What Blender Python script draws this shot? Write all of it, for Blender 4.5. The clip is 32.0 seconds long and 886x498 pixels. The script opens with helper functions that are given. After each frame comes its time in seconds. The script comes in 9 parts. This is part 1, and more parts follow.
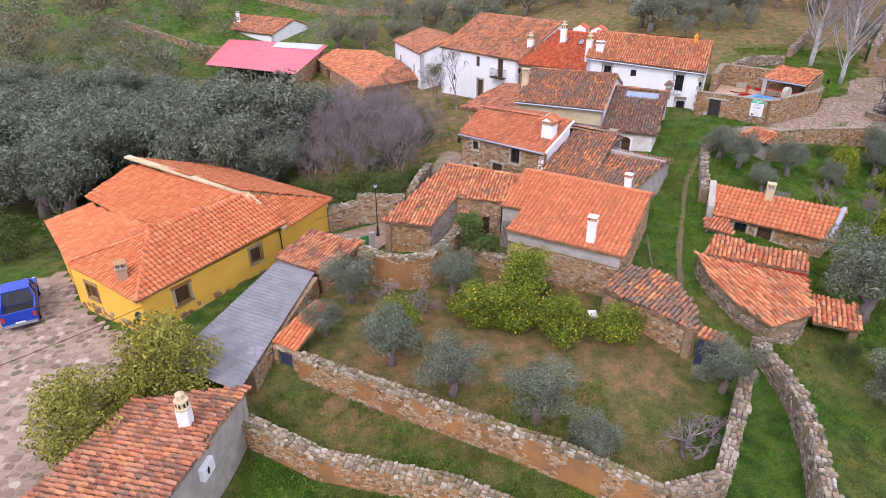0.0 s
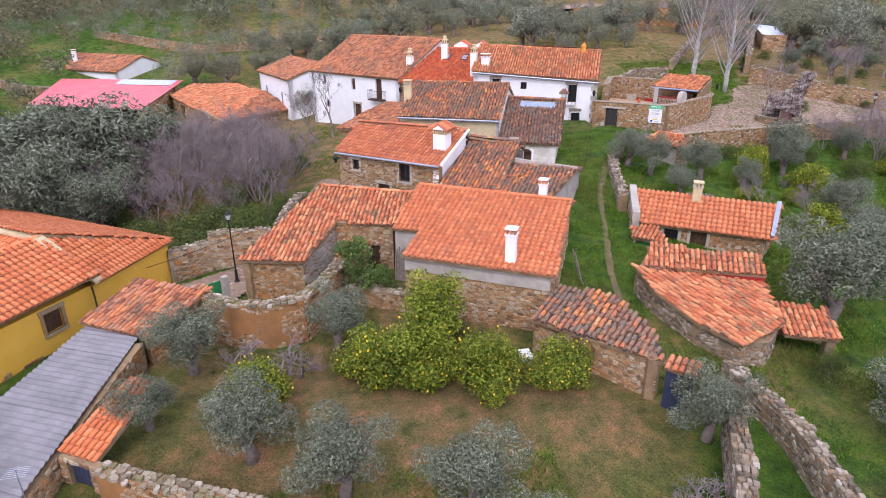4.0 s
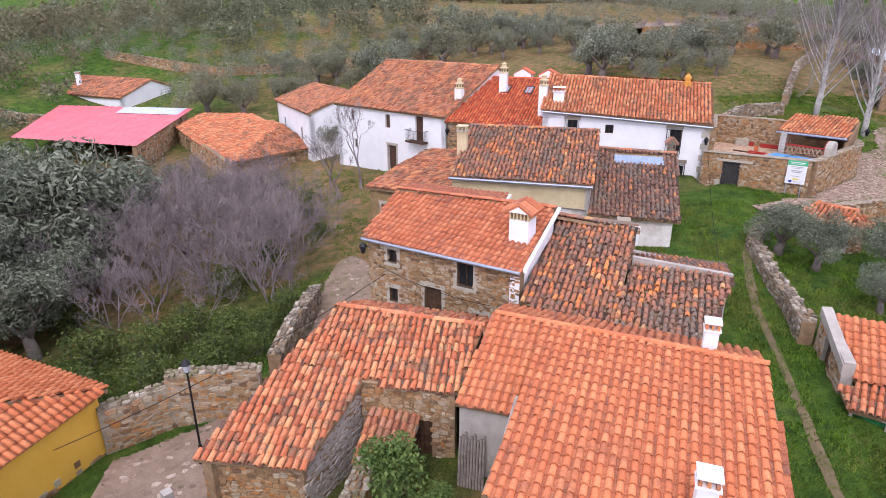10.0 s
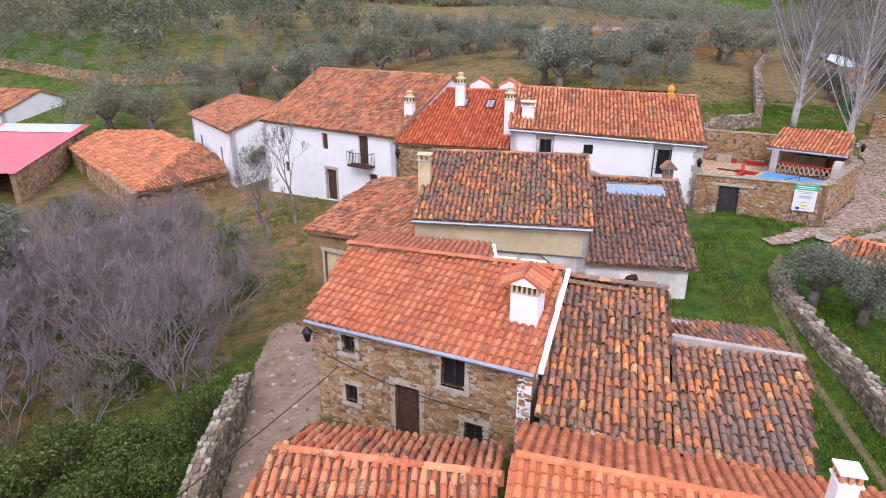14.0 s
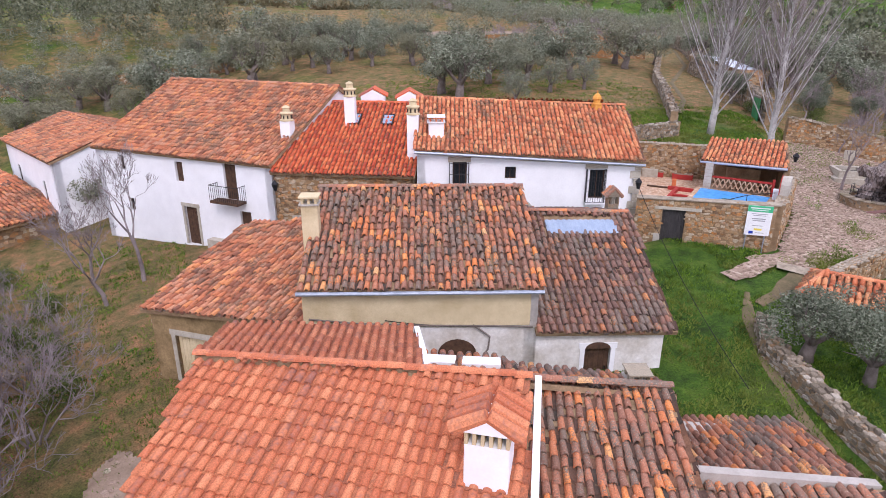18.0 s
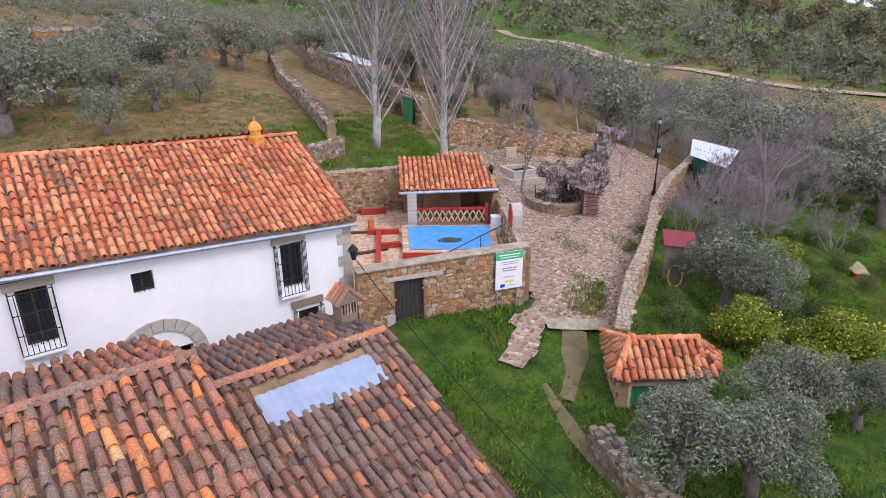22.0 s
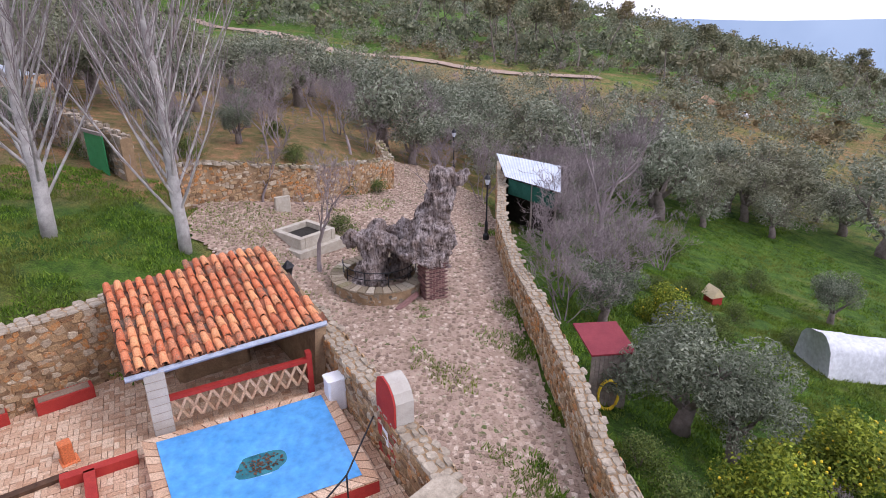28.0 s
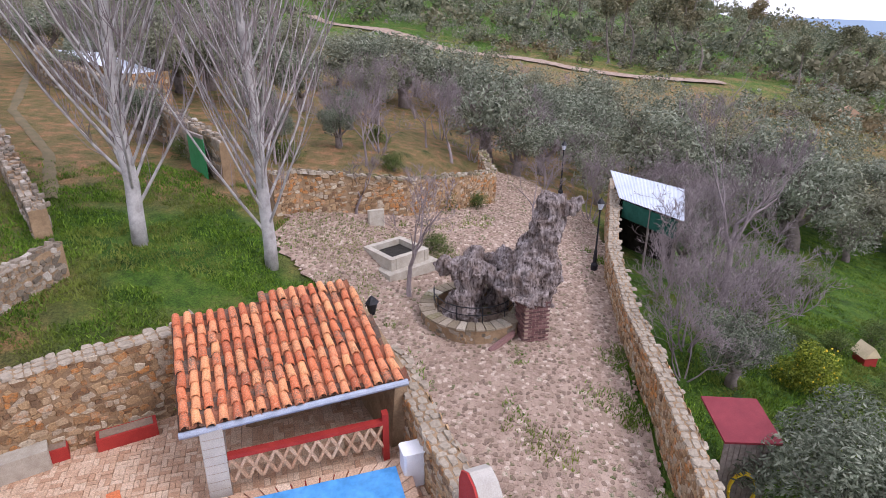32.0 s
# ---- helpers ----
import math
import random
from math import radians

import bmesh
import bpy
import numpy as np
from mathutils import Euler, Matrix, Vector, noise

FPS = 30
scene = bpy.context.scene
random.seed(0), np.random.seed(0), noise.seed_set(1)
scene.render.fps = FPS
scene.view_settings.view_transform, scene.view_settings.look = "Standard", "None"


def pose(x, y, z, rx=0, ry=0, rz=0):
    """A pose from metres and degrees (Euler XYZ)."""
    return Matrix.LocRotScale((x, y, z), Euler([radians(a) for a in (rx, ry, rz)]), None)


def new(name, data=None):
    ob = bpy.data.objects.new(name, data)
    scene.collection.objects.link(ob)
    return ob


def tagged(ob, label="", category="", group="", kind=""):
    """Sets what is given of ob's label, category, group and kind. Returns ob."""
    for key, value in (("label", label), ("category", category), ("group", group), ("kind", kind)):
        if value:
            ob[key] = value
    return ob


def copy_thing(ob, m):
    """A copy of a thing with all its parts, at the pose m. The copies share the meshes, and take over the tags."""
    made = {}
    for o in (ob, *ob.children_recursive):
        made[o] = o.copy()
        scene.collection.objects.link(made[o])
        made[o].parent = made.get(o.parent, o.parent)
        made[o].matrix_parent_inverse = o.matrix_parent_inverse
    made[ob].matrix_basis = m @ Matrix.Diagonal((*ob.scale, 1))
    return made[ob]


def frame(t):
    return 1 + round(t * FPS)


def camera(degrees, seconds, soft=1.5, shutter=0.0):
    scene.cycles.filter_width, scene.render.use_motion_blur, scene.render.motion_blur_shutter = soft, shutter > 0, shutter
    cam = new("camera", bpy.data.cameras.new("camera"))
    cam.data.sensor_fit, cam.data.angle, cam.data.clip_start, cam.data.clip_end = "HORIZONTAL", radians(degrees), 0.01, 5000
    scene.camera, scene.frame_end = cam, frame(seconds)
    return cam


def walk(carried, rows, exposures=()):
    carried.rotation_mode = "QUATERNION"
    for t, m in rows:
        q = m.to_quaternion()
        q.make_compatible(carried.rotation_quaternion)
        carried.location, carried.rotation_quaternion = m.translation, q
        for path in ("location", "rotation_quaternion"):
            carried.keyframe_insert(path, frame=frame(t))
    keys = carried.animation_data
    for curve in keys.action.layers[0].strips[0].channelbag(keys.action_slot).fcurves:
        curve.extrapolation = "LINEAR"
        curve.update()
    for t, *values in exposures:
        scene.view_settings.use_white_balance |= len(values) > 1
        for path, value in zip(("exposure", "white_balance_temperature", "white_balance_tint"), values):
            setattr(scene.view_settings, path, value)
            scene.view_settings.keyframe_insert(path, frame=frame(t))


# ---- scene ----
cam = camera(72.75, 32.0, soft=0.6)
# seconds, x, y, z, heading, pitch, roll
ROWS = [
    (0.0, 0.00, 0.00, 18.75, -0.00, -27.10, 0.04),
    (0.5, 0.10, 0.77, 18.15, -1.11, -26.25, 0.06),
    (1.0, 0.20, 1.59, 17.54, -2.67, -25.33, 0.06),
    (1.5, 0.26, 2.46, 16.92, -5.19, -24.55, 0.05),
    (2.0, 0.32, 3.37, 16.36, -7.82, -24.38, -0.04),
    (2.5, 0.44, 4.35, 15.76, -9.25, -24.41, -0.13),
    (4.5, 0.80, 8.72, 13.67, -11.51, -21.57, -0.15),
    (5.0, 0.85, 9.88, 13.57, -11.85, -21.11, -0.15),
    (5.5, 0.91, 11.10, 13.62, -12.10, -21.16, -0.17),
    (6.0, 0.98, 12.34, 13.72, -12.25, -21.21, -0.23),
    (6.5, 0.98, 13.62, 13.76, -12.40, -21.15, -0.20),
    (7.0, 0.99, 14.89, 13.84, -12.27, -21.15, -0.20),
    (7.5, 1.02, 16.15, 13.92, -12.18, -21.17, -0.22),
    (8.0, 1.03, 17.42, 13.97, -12.16, -21.17, -0.21),
    (8.5, 1.09, 18.68, 13.99, -10.56, -21.11, -0.13),
    (9.0, 1.14, 19.94, 14.02, -10.40, -21.08, -0.14),
    (9.5, 1.17, 21.18, 14.03, -10.24, -21.02, -0.09),
    (10.0, 1.20, 22.37, 14.06, -8.46, -20.97, -0.08),
    (10.5, 1.22, 23.58, 14.04, -8.05, -20.86, -0.03),
    (11.0, 1.24, 24.78, 14.06, -8.06, -20.82, 0.01),
    (11.5, 1.23, 25.98, 14.08, -8.85, -20.79, 0.05),
    (12.0, 1.23, 27.17, 14.07, -8.91, -20.75, 0.10),
    (12.5, 1.24, 28.30, 14.07, -9.16, -20.77, 0.16),
    (13.0, 1.19, 29.21, 14.05, -10.88, -20.75, 0.15),
    (13.5, 1.12, 29.84, 14.00, -12.66, -20.72, 0.21),
    (14.0, 1.08, 30.48, 13.99, -15.15, -20.68, 0.19),
    (14.5, 1.09, 31.20, 13.96, -17.70, -20.62, 0.25),
    (15.0, 1.17, 32.00, 13.92, -20.23, -20.55, 0.25),
    (15.5, 1.31, 32.89, 13.87, -22.78, -20.51, 0.18),
    (17.5, 2.63, 37.14, 13.51, -25.70, -20.02, 0.26),
    (18.0, 3.12, 38.31, 13.54, -25.84, -20.10, 0.25),
    (18.5, 3.74, 39.53, 13.59, -25.63, -20.19, 0.21),
    (19.0, 4.36, 40.89, 13.65, -30.46, -20.37, 0.12),
    (19.5, 5.01, 42.35, 13.72, -34.93, -20.58, 0.22),
    (20.0, 5.78, 43.89, 13.75, -39.03, -20.80, 0.32),
    (20.5, 6.68, 45.41, 13.73, -43.05, -20.83, 0.25),
    (21.0, 7.67, 46.96, 13.69, -49.16, -20.83, 0.27),
    (21.5, 8.67, 48.34, 13.56, -56.32, -20.56, -0.09),
    (22.0, 9.81, 49.65, 13.52, -62.12, -20.62, -0.23),
    (22.5, 10.96, 50.95, 13.48, -65.39, -20.71, -0.20),
    (23.0, 12.06, 52.10, 13.54, -66.55, -20.85, -0.09),
    (23.5, 12.69, 52.78, 13.53, -71.02, -20.98, -0.34),
    (24.0, 13.33, 53.38, 13.55, -78.78, -21.16, -0.42),
    (24.5, 14.19, 54.06, 13.50, -84.33, -21.16, -0.30),
    (25.0, 15.20, 54.64, 13.50, -85.80, -21.19, -0.39),
    (25.5, 16.28, 55.21, 13.53, -86.73, -21.25, -0.21),
    (27.5, 21.03, 56.94, 13.58, -88.74, -21.71, -0.13),
    (28.0, 22.15, 57.24, 13.58, -89.30, -21.77, -0.07),
    (28.5, 23.28, 57.45, 13.57, -89.74, -21.83, 0.10),
    (29.0, 24.16, 57.59, 13.57, -90.11, -21.84, 0.07),
    (29.5, 24.58, 57.70, 13.53, -90.49, -21.90, 0.22),
    (30.0, 24.68, 57.77, 13.49, -90.88, -21.76, 0.32),
    (30.5, 24.77, 57.75, 13.57, -91.15, -21.91, 0.25),
    (31.0, 24.85, 57.73, 13.60, -90.88, -21.92, 0.23),
    (31.5, 24.88, 57.66, 13.72, -86.45, -22.00, 0.25),
    (32.0, 24.91, 57.62, 13.79, -79.54, -22.00, 0.22),
]
walk(cam, [(t, pose(x, y, z, 90 + p, 0, h) @ pose(0, 0, 0, 0, 0, r)) for t, x, y, z, h, p, r in ROWS], [(0.0, 0.96, 6300, 23), (16.0, 0.9, 6280, 23), (24.0, 0.82, 6350, 23), (32.0, 0.9, 6300, 22)])

# ---- light ----
SUN_EL, SUN_AZ = radians(48), radians(200)
world = bpy.data.worlds.new("overcast_sky")
scene.world = world
world.use_nodes = True
wn, wl = world.node_tree.nodes, world.node_tree.links
sky = wn.new("ShaderNodeTexSky")
sky.sky_type, sky.sun_disc, sky.sun_elevation, sky.sun_rotation = "NISHITA", False, SUN_EL, SUN_AZ
sky.air_density, sky.dust_density, sky.ozone_density = 1.0, 4.0, 1.0
hsv = wn.new("ShaderNodeHueSaturation")
hsv.inputs["Saturation"].default_value = 0.5
hsv.inputs["Value"].default_value = 0.08
wl.new(sky.outputs[0], hsv.inputs["Color"])
cloud = wn.new("ShaderNodeMix")
cloud.data_type = "RGBA"
cloud.inputs[0].default_value = 0.72
cloud.inputs[7].default_value = (0.90, 0.96, 1.10, 1)
wl.new(hsv.outputs[0], cloud.inputs[6])
wl.new(cloud.outputs[2], wn["Background"].inputs[0])
wn["Background"].inputs[1].default_value = 1.0
sun = new("sun", bpy.data.lights.new("sun", "SUN"))
sun.data.energy, sun.data.angle, sun.data.color = 0.75, radians(20), (1.0, 0.97, 0.93)
sun.rotation_euler = (math.pi / 2 - SUN_EL, 0, math.pi - SUN_AZ)


# ---- materials ----
def material(name, rough=0.85, metal=0.0):
    m = bpy.data.materials.new(name)
    m.use_nodes = True
    b = m.node_tree.nodes["Principled BSDF"]
    b.inputs["Roughness"].default_value, b.inputs["Metallic"].default_value = rough, metal
    b.inputs["Specular IOR Level"].default_value = 0.25
    return m, m.node_tree.nodes, m.node_tree.links, b


def ramp(nodes, stops, interp="LINEAR"):
    r = nodes.new("ShaderNodeValToRGB")
    r.color_ramp.interpolation = interp
    while len(r.color_ramp.elements) < len(stops):
        r.color_ramp.elements.new(0.5)
    for e, (p, c) in zip(r.color_ramp.elements, stops):
        e.position, e.color = p, (*c, 1)
    return r


def tex(nodes, links, scale, detail=4.0, rough=0.6, kind="Noise", world_space=True):
    n = nodes.new("ShaderNodeTex" + kind)
    n.inputs["Scale"].default_value = scale
    if kind == "Noise":
        n.inputs["Detail"].default_value, n.inputs["Roughness"].default_value = detail, rough
    g = nodes.new("ShaderNodeNewGeometry") if world_space else nodes.new("ShaderNodeTexCoord")
    links.new(g.outputs["Position" if world_space else "Object"], n.inputs["Vector"])
    return n


def mix(nodes, links, fac, a, b, blend="MIX"):
    m = nodes.new("ShaderNodeMix")
    m.data_type, m.blend_type = "RGBA", blend
    for sock, val in ((m.inputs[0], fac), (m.inputs[6], a), (m.inputs[7], b)):
        if isinstance(val, (int, float)):
            sock.default_value = val
        elif isinstance(val, tuple):
            sock.default_value = (*val, 1)
        else:
            links.new(val, sock)
    return m.outputs[2]


def rnd(nodes, links):
    """One random number for each loose piece: by object, and by island where pieces are joined."""
    o, g, a, f = (nodes.new("ShaderNodeObjectInfo"), nodes.new("ShaderNodeNewGeometry"), nodes.new("ShaderNodeMath"), nodes.new("ShaderNodeMath"))
    a.operation, f.operation = "ADD", "FRACT"
    links.new(o.outputs["Random"], a.inputs[0])
    links.new(g.outputs["Random Per Island"], a.inputs[1])
    links.new(a.outputs[0], f.inputs[0])
    return f.outputs[0]


def bump(nodes, links, bsdf, height, strength=0.4, dist=0.03):
    b = nodes.new("ShaderNodeBump")
    b.inputs["Strength"].default_value, b.inputs["Distance"].default_value = strength, dist
    links.new(height, b.inputs["Height"])
    links.new(b.outputs[0], bsdf.inputs["Normal"])


def plain(name, c1, c2, scale=6.0, rough=0.8, metal=0.0, relief=0.25, grain=60.0, amp=0.19):
    """Two tones in soft patches, with a fine grain over them."""
    m, n, l, b = material(name, rough, metal)
    big, fine = tex(n, l, scale, 6.0, 0.65), tex(n, l, grain, 3.0)
    r = ramp(n, [(0.32, c1), (0.68, c2)])
    l.new(big.outputs["Fac"], r.inputs[0])
    f = ramp(n, [(0.3, (1 - amp,) * 3), (0.7, (1 + amp * 0.75,) * 3)])
    l.new(fine.outputs["Fac"], f.inputs[0])
    l.new(mix(n, l, 1.0, r.outputs[0], f.outputs[0], "MULTIPLY"), b.inputs["Base Color"])
    bump(n, l, b, fine.outputs["Fac"], relief, 0.02)
    return m


def pieces(name, stops, patch=None, patch_at=(0.55, 0.7), scale=1.2, rough=0.85, relief=0.3, spots=9.0, own=0.25, pale=None):
    """Separate pieces, each with its own tone and its own share of grown stains, dark and pale."""
    m, n, l, b = material(name, rough)
    r = ramp(n, stops)
    one = rnd(n, l)
    l.new(one, r.inputs[0])
    fine = tex(n, l, 26.0, 5.0, 0.7)
    f = ramp(n, [(0.3, (0.55, 0.55, 0.55)), (0.7, (1.35, 1.35, 1.35))])
    l.new(fine.outputs["Fac"], f.inputs[0])
    col = mix(n, l, 1.0, r.outputs[0], f.outputs[0], "MULTIPLY")
    if patch:
        big, spot = tex(n, l, scale, 3.0, 0.6), tex(n, l, spots, 5.0, 0.7)
        wn_ = n.new("ShaderNodeTexWhiteNoise")
        wn_.noise_dimensions = "1D"
        l.new(one, wn_.inputs["W"])
        total = None
        for src, k in ((spot.outputs["Fac"], 0.5), (big.outputs["Fac"], 0.5 - own), (wn_.outputs["Value"], own)):
            add = n.new("ShaderNodeMath")
            add.operation = "MULTIPLY_ADD"
            add.inputs[1].default_value, add.inputs[2].default_value = k, 0.0
            l.new(src, add.inputs[0])
            if total:
                l.new(total, add.inputs[2])
            total = add.outputs[0]
        k = ramp(n, [(patch_at[0], (0, 0, 0)), (patch_at[1], (1, 1, 1))])
        l.new(total, k.inputs[0])
        col = mix(n, l, k.outputs[0], col, mix(n, l, 1.0, patch, f.outputs[0], "MULTIPLY"))
    if pale:
        dot = tex(n, l, 33.0, 3.0, 0.75)
        k = ramp(n, [(0.60, (0, 0, 0)), (0.66, (0.85, 0.85, 0.85))])
        l.new(dot.outputs["Fac"], k.inputs[0])
        col = mix(n, l, k.outputs[0], col, pale)
    l.new(col, b.inputs["Base Color"])
    bump(n, l, b, fine.outputs["Fac"], relief, 0.02)
    return m


OLD = [(0.0, (0.22, 0.09, 0.06)), (0.2, (0.42, 0.15, 0.08)), (0.45, (0.56, 0.20, 0.10)), (0.7, (0.50, 0.25, 0.16)), (0.9, (0.62, 0.24, 0.10)), (1.0, (0.66, 0.30, 0.14))]
M = dict(
    tile_old=pieces("old_tile", OLD, (0.19, 0.12, 0.085), (0.49, 0.60), 0.7, own=0.10, spots=18.0),
    tile_dark=pieces("weathered_tile", [(0.0, (0.20, 0.11, 0.08)), (0.3, (0.33, 0.15, 0.10)), (0.58, (0.44, 0.175, 0.10)), (0.8, (0.54, 0.18, 0.075)), (0.93, (0.74, 0.25, 0.07)), (1.0, (0.66, 0.38, 0.17))], (0.19, 0.145, 0.115), (0.505, 0.56), 0.5, own=0.10, spots=20.0, pale=(0.46, 0.40, 0.32)),
    tile_brown=pieces("brown_tile", [(0.0, (0.12, 0.075, 0.065)), (0.5, (0.21, 0.115, 0.09)), (0.85, (0.30, 0.14, 0.095)), (0.97, (0.48, 0.18, 0.08)), (1.0, (0.60, 0.24, 0.09))], (0.19, 0.15, 0.125), (0.50, 0.56), 0.5, own=0.10, spots=20.0, pale=(0.38, 0.33, 0.27)),
    tile_orange=pieces("orange_tile", [(0.0, (0.42, 0.12, 0.06)), (0.3, (0.58, 0.17, 0.075)), (0.65, (0.64, 0.24, 0.12)), (1.0, (0.72, 0.33, 0.15))], (0.19, 0.12, 0.08), (0.52, 0.62), 0.8, own=0.12, spots=20.0, pale=(0.50, 0.40, 0.28)),
    tile_new=pieces("new_tile", [(0.0, (0.56, 0.165, 0.07)), (0.5, (0.66, 0.21, 0.088)), (1.0, (0.73, 0.27, 0.12))], (0.38, 0.14, 0.08), (0.52, 0.66), 0.5, rough=0.7, own=0.12, spots=13.0),
    tile_salmon=pieces("salmon_tile", [(0.0, (0.46, 0.135, 0.065)), (0.5, (0.56, 0.18, 0.085)), (1.0, (0.64, 0.24, 0.12))], (0.26, 0.115, 0.09), (0.52, 0.64), 0.5, rough=0.75, own=0.12, spots=13.0),
    tile_bright=pieces("bright_tile", [(0.0, (0.58, 0.16, 0.06)), (0.5, (0.68, 0.205, 0.08)), (1.0, (0.76, 0.27, 0.115))], (0.46, 0.18, 0.09), (0.60, 0.78), 0.4, rough=0.65),
    tile_red=pieces("red_tile", [(0.0, (0.42, 0.07, 0.035)), (0.5, (0.58, 0.12, 0.05)), (1.0, (0.68, 0.20, 0.08))], (0.26, 0.08, 0.06), (0.55, 0.72), 0.4, rough=0.75),
    # Channel tiles darker than covers: dirt, plus the shade between columns painted in.
    pan=pieces("dirty_shaded_channel_tile", [(0.0, (0.08, 0.05, 0.04)), (0.5, (0.15, 0.08, 0.055)), (1.0, (0.24, 0.12, 0.07))], (0.07, 0.06, 0.05), (0.5, 0.62), 0.7),
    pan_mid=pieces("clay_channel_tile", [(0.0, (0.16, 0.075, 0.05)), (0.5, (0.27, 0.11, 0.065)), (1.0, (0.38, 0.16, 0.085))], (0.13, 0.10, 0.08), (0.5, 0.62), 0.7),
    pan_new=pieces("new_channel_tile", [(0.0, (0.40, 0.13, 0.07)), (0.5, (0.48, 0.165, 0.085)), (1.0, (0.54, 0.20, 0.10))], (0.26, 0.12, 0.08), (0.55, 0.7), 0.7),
    stone=pieces("rubble_stone", [(0.0, (0.16, 0.10, 0.06)), (0.3, (0.30, 0.19, 0.10)), (0.55, (0.40, 0.27, 0.15)), (0.8, (0.36, 0.29, 0.21)), (1.0, (0.50, 0.42, 0.31))], (0.46, 0.19, 0.055), (0.54, 0.68), 0.35),
    stone_grey=pieces("grey_stone", [(0.0, (0.12, 0.10, 0.075)), (0.4, (0.22, 0.18, 0.135)), (0.75, (0.31, 0.26, 0.20)), (1.0, (0.44, 0.40, 0.34))], (0.30, 0.17, 0.08), (0.56, 0.70), 0.35),
    stone_cap=pieces("mossy_stone", [(0.0, (0.14, 0.11, 0.07)), (0.4, (0.26, 0.21, 0.15)), (0.8, (0.34, 0.29, 0.22)), (1.0, (0.46, 0.41, 0.34))], (0.16, 0.15, 0.06), (0.52, 0.66), 0.5),
    mortar=plain("earth_mortar", (0.20, 0.13, 0.075), (0.36, 0.25, 0.15), 2.0, 0.95, relief=0.8, grain=25.0),
    red_earth=plain("red_earth_mortar", (0.24, 0.13, 0.06), (0.42, 0.20, 0.075), 0.7, 0.95, relief=0.9, grain=18.0),
    brown_render=plain("stained_brown_render", (0.17, 0.115, 0.055), (0.36, 0.25, 0.13), 1.6, 0.95, relief=0.8, grain=14.0),
    lime_cap=plain("lime_mortar_cap", (0.22, 0.18, 0.135), (0.42, 0.36, 0.28), 2.5, 0.95, relief=0.9, grain=16.0),
    granite=plain("dressed_granite", (0.36, 0.32, 0.26), (0.50, 0.46, 0.39), 3.0, 0.9),
    render=plain("grey_render", (0.30, 0.27, 0.24), (0.46, 0.42, 0.38), 1.2, 0.95),
    white=plain("whitewash", (0.76, 0.76, 0.78), (0.84, 0.84, 0.86), 0.9, 0.9, relief=0.05, grain=14.0, amp=0.03),
    white_old=plain("worn_whitewash", (0.50, 0.45, 0.39), (0.80, 0.78, 0.76), 0.9, 0.95, relief=0.4, grain=9.0, amp=0.10),
    yellow=plain("yellow_render", (0.78, 0.44, 0.06), (0.84, 0.50, 0.085), 1.0, 0.85, relief=0.2),
    ochre=plain("pale_ochre_render", (0.50, 0.40, 0.24), (0.66, 0.55, 0.36), 1.2, 0.95),
    wood=plain("dark_wood", (0.05, 0.028, 0.018), (0.12, 0.065, 0.04), 5.0, 0.7),
    greywood=plain("weathered_wood", (0.16, 0.13, 0.11), (0.30, 0.26, 0.23), 5.0, 0.85),
    iron=plain("black_iron", (0.015, 0.015, 0.017), (0.035, 0.035, 0.04), 8.0, 0.5, 0.4),
    steel_door=plain("dark_steel_paint", (0.035, 0.032, 0.035), (0.06, 0.055, 0.055), 3.0, 0.5),
    blue_door=plain("navy_steel_paint", (0.035, 0.045, 0.085), (0.05, 0.06, 0.11), 3.0, 0.5),
    green_door=plain("green_steel_paint", (0.02, 0.17, 0.06), (0.035, 0.24, 0.09), 2.0, 0.5),
    red_paint=plain("red_masonry_paint", (0.32, 0.028, 0.024), (0.44, 0.05, 0.038), 2.0, 0.7),
    zinc=plain("zinc_gutter", (0.30, 0.34, 0.42), (0.42, 0.46, 0.54), 4.0, 0.4, 0.5),
    pink_sheet=plain("rose_steel_sheet", (0.60, 0.10, 0.13), (0.70, 0.16, 0.19), 0.6, 0.45),
    pale_sheet=plain("pale_steel_sheet", (0.50, 0.55, 0.63), (0.62, 0.66, 0.74), 1.5, 0.4, 0.3),
    fibro=plain("fibre_cement", (0.17, 0.165, 0.18), (0.29, 0.28, 0.30), 0.7, 0.9),
    concrete=plain("concrete", (0.36, 0.33, 0.29), (0.50, 0.47, 0.42), 1.5, 0.9),
    patch_sheet=plain("dull_steel_sheet", (0.24, 0.31, 0.42), (0.34, 0.41, 0.52), 1.5, 0.5, 0.2),
    film=plain("plastic_film", (0.46, 0.48, 0.51), (0.60, 0.62, 0.65), 1.2, 0.45, relief=0.3, grain=6.0),
    maroon=plain("maroon_steel_sheet", (0.17, 0.02, 0.03), (0.24, 0.035, 0.045), 1.5, 0.5),
    clay=plain("orange_clay", (0.62, 0.27, 0.05), (0.72, 0.36, 0.08), 3.0, 0.7),
    trodden=plain("trodden_earth", (0.10, 0.09, 0.045), (0.19, 0.14, 0.08), 1.2, 0.95, relief=0.6, grain=20.0),
    # Near-black for insides: the lack of light is put into the colour.
    dark=plain("painted_dark_interior", (0.02, 0.017, 0.015), (0.04, 0.035, 0.03), 3.0, 0.9),
    path=plain("worn_earth", (0.20, 0.14, 0.10), (0.32, 0.24, 0.18), 1.2, 0.95, relief=0.6, grain=20.0),
    cobble=pieces("cobble_stone", [(0.0, (0.17, 0.12, 0.09)), (0.3, (0.27, 0.19, 0.145)), (0.7, (0.35, 0.255, 0.20)), (1.0, (0.52, 0.42, 0.34))], (0.08, 0.11, 0.03), (0.58, 0.68), 0.5),
